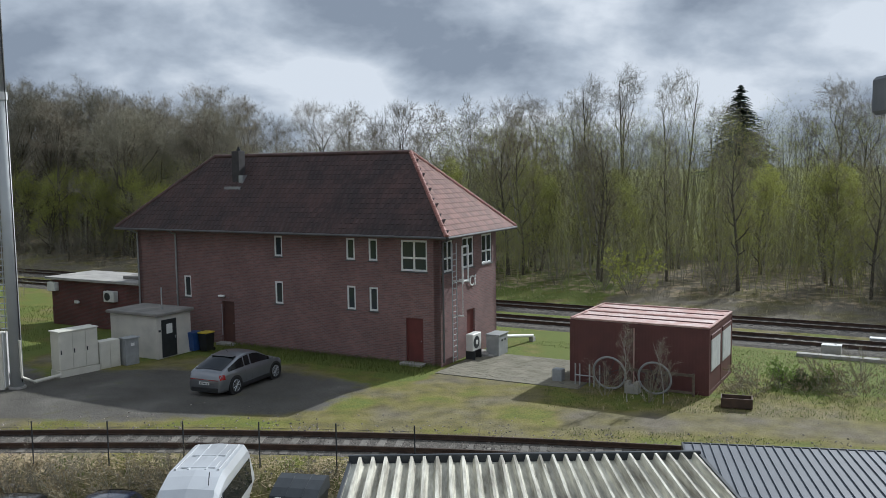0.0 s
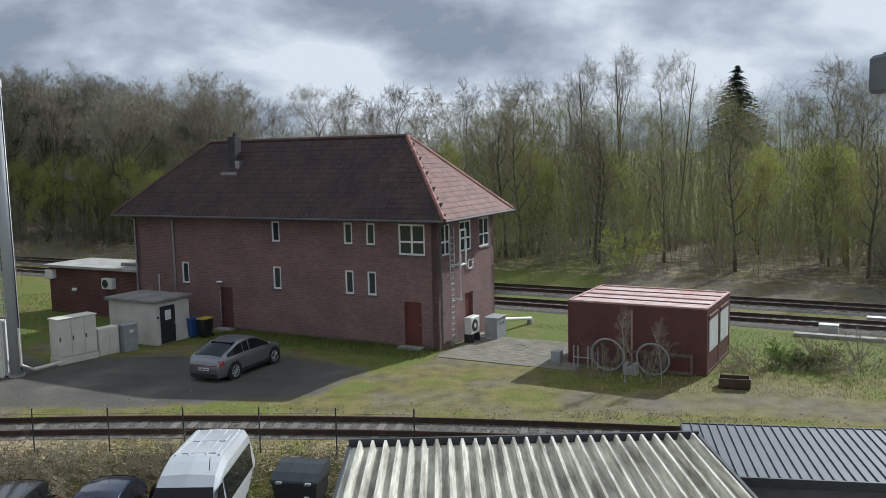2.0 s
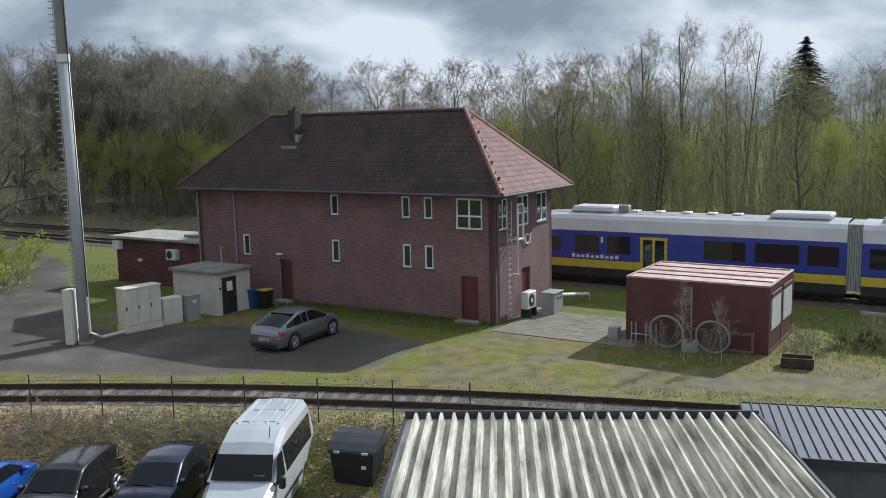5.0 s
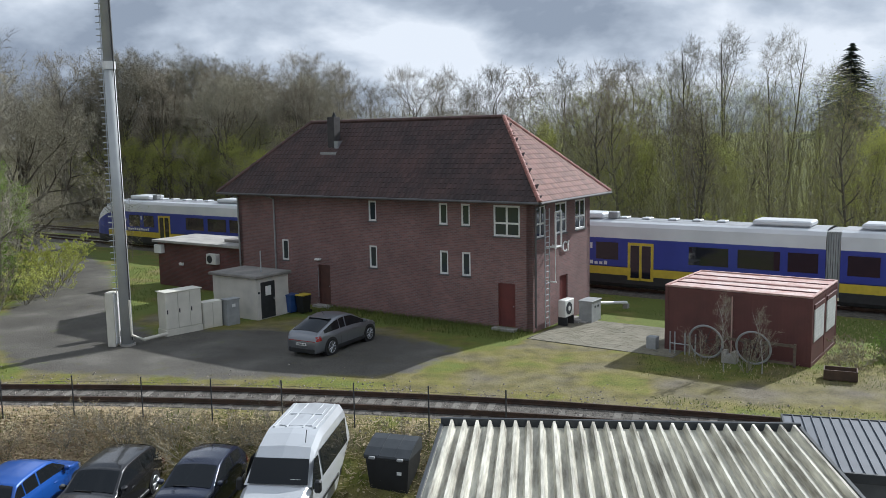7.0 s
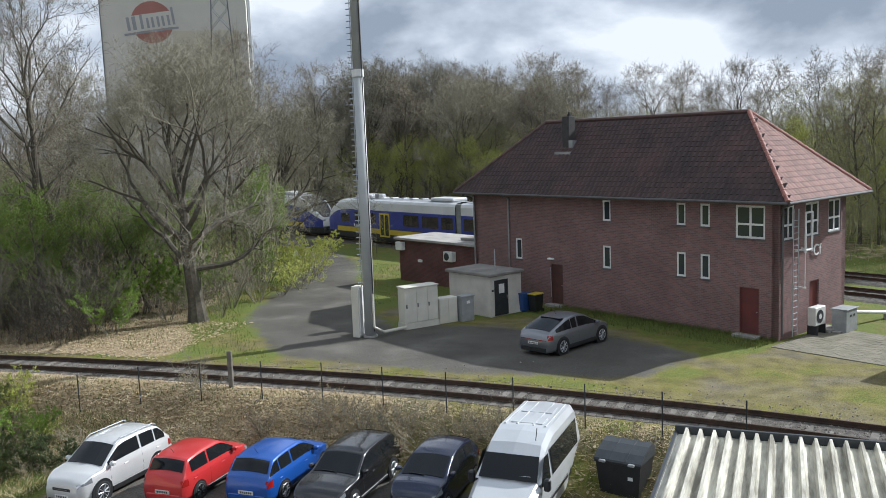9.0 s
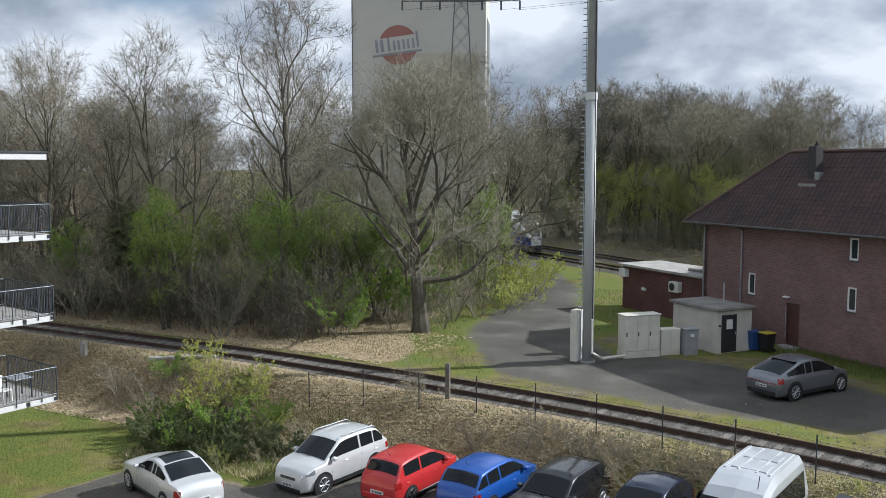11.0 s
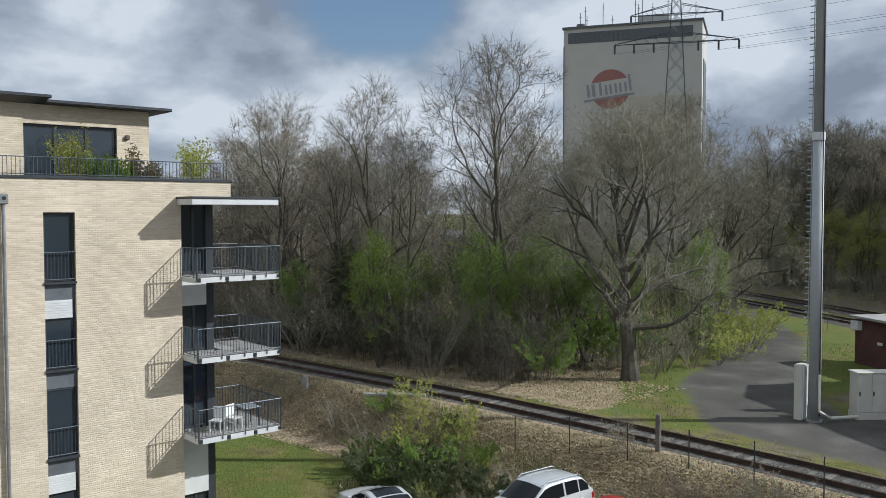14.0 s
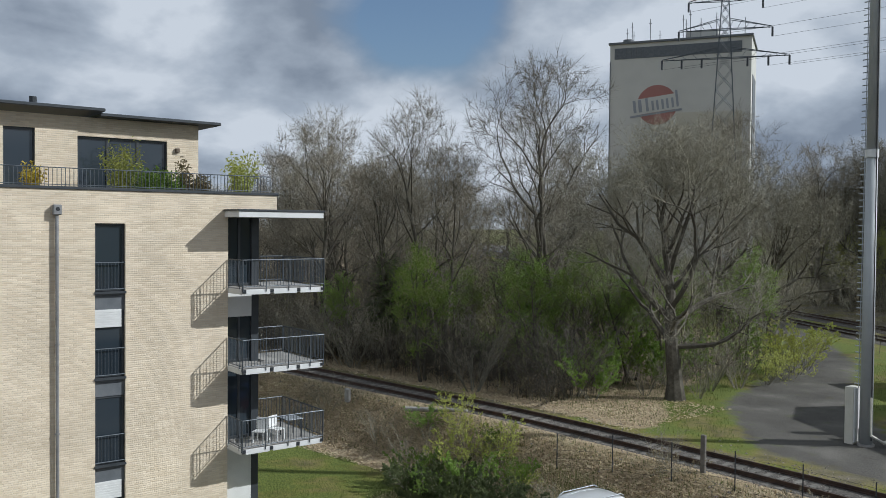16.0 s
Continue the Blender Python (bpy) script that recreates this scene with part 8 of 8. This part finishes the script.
def left_spots(count):
    out = []
    while len(out) < count:
        x = rnd.uniform(-98, -31)
        y = rnd.uniform(28, 80)
        if NX * x + NY * y < 44 and y > siding_y(x) + 3.4 and free(x, y) and not (x > -35 and y < 41.5):
            out.append((x, y))
    return out


brush("undergrowth", strip_spots(2000, -125, 42, 62, 84), (2.0, 8.0), "twig", "dense bare saplings and scrub in the wood", 1)
brush("undergrowth", strip_spots(1000, -38, 42, 62.5, 82), (3.0, 10.0), "twig_green", "yellow-green budding saplings in the wood", 2)
brush("undergrowth", strip_spots(900, -130, 42, 60.5, 63.5), (0.4, 1.5), "twig", "dry stems along the wood's edge", 3, twigs=7)
brush("undergrowth", left_spots(2300), (3.0, 9.0), "bark", "dense bare saplings beside the drive", 4)
brush("undergrowth", [(x, siding_y(x) + rnd.uniform(3.2, 8.0)) for x in np.random.uniform(-80, -33.5, 1300)], (0.8, 3.6), "bark", "low brown scrub at the wood's foot", 9)
brush("undergrowth", left_spots(700), (2.0, 6.0), "twig_green", "budding saplings beside the drive", 5)


def leaf_cloud(name, spots, heights, material, label, seed, each=30, size=0.085):
    """Small young leaves hanging in clumps among the saplings."""
    r = random.Random(seed)
    vs, fs = [], []
    for x, y in spots:
        h = r.uniform(*heights)
        c = Vector((x, y, ground_z(x, y) + h))
        rad = r.uniform(0.5, 1.3)
        for _ in range(each):
            p = c + Vector((r.gauss(0, rad * 0.6), r.gauss(0, rad * 0.6), r.gauss(0, rad * 0.8)))
            u = Vector((r.gauss(0, 1), r.gauss(0, 1), r.gauss(0, 1))).normalized() * size * r.uniform(0.6, 1.3)
            w = u.orthogonal().normalized() * size * 0.35
            i = len(vs)
            vs += [tuple(p - w), tuple(p + w), tuple(p + u)]
            fs.append((i, i + 1, i + 2))
    return slivers(name, vs, fs, material, label, "foliage")


leaf_cloud("young_leaves", strip_spots(5600, -36, 42, 62.5, 80), (1.5, 12.5), "leaf_spring", "yellow-green young leaves in the wood", 41)
leaf_cloud("young_leaves", strip_spots(3000, -120, -36, 62.5, 78), (1.5, 10.0), "leaf_spring", "thin yellow-green young leaves in the wood", 42)
leaf_cloud("young_leaves", [q for q in left_spots(2000) if q[0] > -50 and q[1] < 58], (0.8, 8.0), "leaf_green", "fresh green young leaves beside the drive", 43)


brush("far_wood", strip_spots(2700, -170, 60, 84, 103), (7, 14.5), "twig", "bare woods behind the first trees", 8, width=0.06)
brush("far_wood", [tuple(along(rnd.uniform(-190, 110), rnd.uniform(104, 125)))[:2] for _ in range(1500)], (8, 14), "twig", "distant bare woods past the meadow", 6, width=0.08)


def blades(name, spots, h0, h1, material, label, seed, lean=0.5, width=0.012):
    r = random.Random(seed)
    vs, fs = [], []
    for x, y in spots:
        z = ground_z(x, y) - 0.01
        h, a = r.uniform(h0, h1), r.uniform(0, 6.28)
        w = Vector((math.cos(a + 1.57), math.sin(a + 1.57), 0)) * width * r.uniform(0.7, 1.4)
        p = Vector((x, y, z))
        q = p + Vector((math.cos(a) * lean * h * r.random(), math.sin(a) * lean * h * r.random(), h))
        i = len(vs)
        vs += [tuple(p - w), tuple(p + w), tuple(q)]
        fs.append((i, i + 1, i + 2))
    return slivers(name, vs, fs, material, label, "grass")


def bank_spots(count, x0, x1, d0, d1):
    out = []
    for _ in range(count):
        x = rnd.uniform(x0, x1)
        out.append((x, siding_y(x) - rnd.uniform(d0, d1)))
    return out


def yard_spots(count, x0, x1, y0, y1):
    out = []
    while len(out) < count:
        x, y = rnd.uniform(x0, x1), rnd.uniform(y0, y1)
        q = HOUSE_M.inverted() @ Vector((x, y, 0))
        if near_path((x, y), DRIVE) > 0.3 and near_path((x, y), PATH) > 0.5 and abs(y - siding_y(x)) > 1.8 and NX * x + NY * y < 46.3 and not (-29 < q.x < 7.5 and -1.3 < q.y < 6.5):
            out.append((x, y))
    return out


blades("dry_grass", bank_spots(34000, -62, -14, 1.7, 5.6) + bank_spots(4000, -14, -1, 1.7, 5.4), 0.03, 0.15, "dry", "pale dry grass and dead stalks on the bank", 21, 6.0, 0.016)
blades("dry_grass", bank_spots(14000, -62, 2, 1.8, 5.5), 0.06, 0.22, "grass", "green grass among the dry stalks", 22, 0.7)
blades("grass", [(rnd.uniform(-31, -22.5), rnd.uniform(19.8, 26)) for _ in range(6000)], 0.08, 0.4, "grass", "rank grass under the shrubs", 29, 0.9)
blades("dry_grass", [(rnd.uniform(-31, -22.5), rnd.uniform(19.8, 26)) for _ in range(5000)], 0.08, 0.3, "dry", "dry stalks under the shrubs", 30, 2.0)
blades("grass", yard_spots(22000, 4, 28, 29, 47), 0.03, 0.11, "grass", "rough green grass round the container", 23, 0.7)
blades("grass", yard_spots(9000, -36, -22, 33, 62), 0.05, 0.2, "grass", "short green grass along the drive", 24, 0.7)
blades("dry_grass", yard_spots(4000, 6, 28, 29, 46), 0.04, 0.16, "dry", "dry tufts round the container", 25, 1.6)
blades("grass", strip_spots(5000, -110, 40, 57.2, 62), 0.06, 0.28, "dry", "dry grass beyond the tracks", 26, 0.8)
blades("lawn_grass", [(rnd.uniform(-48, -29.5), rnd.uniform(12, 22.5)) for _ in range(14000)], 0.04, 0.10, "grass", "mown lawn beside the apartment block", 27, 0.5)
hq = HOUSE_M
blades("grass", [tuple(hq @ Vector((rnd.uniform(-13, 0), -rnd.random() ** 2 * 2.2 - 0.05, 0)))[:2] for _ in range(5000)], 0.08, 0.3, "grass", "unmown grass along the brick wall", 28, 0.6)


def litter(count):
    """Dead leaves lying on the bank and under the trees."""
    r = random.Random(31)
    vs, fs = [], []
    for _ in range(count):
        if r.random() < 0.6:
            x = r.uniform(-60, -13 if r.random() < 0.9 else -2)
            y = siding_y(x) - r.uniform(1.5, 5.4 if x > -26 else 7.0)
        else:
            x = r.uniform(-60, -27)
            y = siding_y(x) + r.uniform(1.8, 10)
        z = ground_z(x, y) + r.uniform(0.0, 0.05)
        a, l = r.uniform(0, 6.28), r.uniform(0.05, 0.11)
        u = Vector((math.cos(a), math.sin(a), r.uniform(-0.4, 0.5))) * l
        w = Vector((-math.sin(a), math.cos(a), r.uniform(-0.4, 0.5))) * l * 0.5
        p = Vector((x, y, z))
        i = len(vs)
        vs += [tuple(p - w), tuple(p + u), tuple(p + w), tuple(p - u)]
        fs.append((i, i + 1, i + 2, i + 3))
    return slivers("leaf_litter", vs, fs, "dry", "pale dead leaves on the bank", "leaf litter")


litter(34000)

for x, d, k, h in ((-13.5, 3.9, "thicket", 0.42), (-17.5, 4.4, "thicket", 0.38), (-11.5, 4.0, "bramble", 0.9), (-8.5, 3.8, "bramble", 0.6),
                   (-27, 5.4, "green_bush", 0.55), (-28.5, 6.5, "green_bush", 0.7), (-30.5, 5.6, "spring_bush", 0.7), (-31.5, 7.0, "green_bush", 0.6), (-33.0, 6.0, "thicket", 0.6),
                   (-29.5, 4.0, "spring_bush", 0.55), (-37, 4.8, "thicket", 0.5), (-42, 4.2, "thicket", 0.6), (-45, 4.4, "bramble", 1.1), (-22.3, 1.9, "thicket", 0.4), (-21.2, 2.2, "bramble", 0.7)):
    plant(k, x, siding_y(x) - d, h)
for x, y, h in ((-27.0, 21.6, 0.75), (-28.3, 22.6, 0.85), (-25.8, 22.6, 0.65), (-29.6, 23.4, 0.7), (-24.8, 21.2, 0.5), (-24.0, 22.6, 0.5), (-25.4, 20.4, 0.5), (-30.8, 22.0, 0.75), (-28.0, 20.6, 0.6), (-23.3, 23.4, 0.35)):
    plant("evergreen", x, y, h)
for x, y, k, h in ((-31.6, 25.6, "spring_bush", 0.5), (-30.2, 25.9, "green_bush", 0.42), (-33.2, 26.2, "spring_bush", 0.52), (-29.0, 25.3, "spring_bush", 0.42), (-27.6, 24.9, "green_bush", 0.36), (-34.6, 25.4, "green_bush", 0.5), (-26.2, 24.4, "spring_bush", 0.34),
                   (-24.6, 20.2, "spring_bush", 0.3), (-23.6, 21.6, "bramble", 0.6), (-26.6, 23.8, "bramble", 0.8), (-28.8, 21.4, "green_bush", 0.5), (-30.0, 24.4, "bramble", 0.9), (-24.4, 24.6, "bramble", 0.7), (-22.6, 25.0, "bramble", 0.6),
                   (-13.4, 26.0, "bramble", 0.9), (-12.0, 26.8, "thicket", 0.3), (-11.2, 25.9, "bramble", 0.9), (-15.0, 27.2, "bramble", 0.8), (-8.8, 27.2, "thicket", 0.28), (-19.4, 25.6, "bramble", 0.7), (-17.0, 26.0, "bramble", 0.6), (-15.6, 26.3, "thicket", 0.3), (-14.4, 26.4, "bramble", 0.8), (-12.6, 26.2, "thicket", 0.34), (-10.4, 26.4, "bramble", 0.8), (-9.2, 26.6, "bramble", 0.6), (-4.2, 26.2, "bramble", 0.6)):
    plant(k, x, y, h)
for x, y, k, h in ((14.2, 36.4, "green_bush", 0.42), (15.3, 36.1, "evergreen", 0.36), (13.4, 36.6, "bramble", 0.8), (14.8, 37.0, "evergreen", 0.4), (16.2, 36.3, "green_bush", 0.36), (8.2, 34.6, "thicket", 0.5), (6.6, 35.6, "thicket", 0.4), (16.8, 36.9, "bramble", 0.9), (18.0, 37.2, "thicket", 0.45), (15.0, 35.4, "bramble", 0.7), (12.2, 34.8, "bramble", 0.6), (17.2, 35.2, "bramble", 0.9), (19.3, 36.2, "thicket", 0.4)):
    plant(k, x, y, h)



for x, y, h in ((7.3, 34.6, 0.25), (8.7, 34.3, 0.21)):
    plant("birch", x, y, h)

# ---- what moves ----
def motions():
    """The coupled units run along the near main track at 22.9 m/s."""
    for unit, off in ((front_unit, -41.85), (rear_unit, 0.85)):
        rows = []
        for k in range(33):
            t = 0.5 * k
            p = along(-18.8 - 22.9 * (t - 6.5) + off, 49.0)
            rows.append((t, Matrix.Translation(p) @ pose(0, 0, 0, 0, 0, -28.42)))
        walk(unit, rows)


motions()
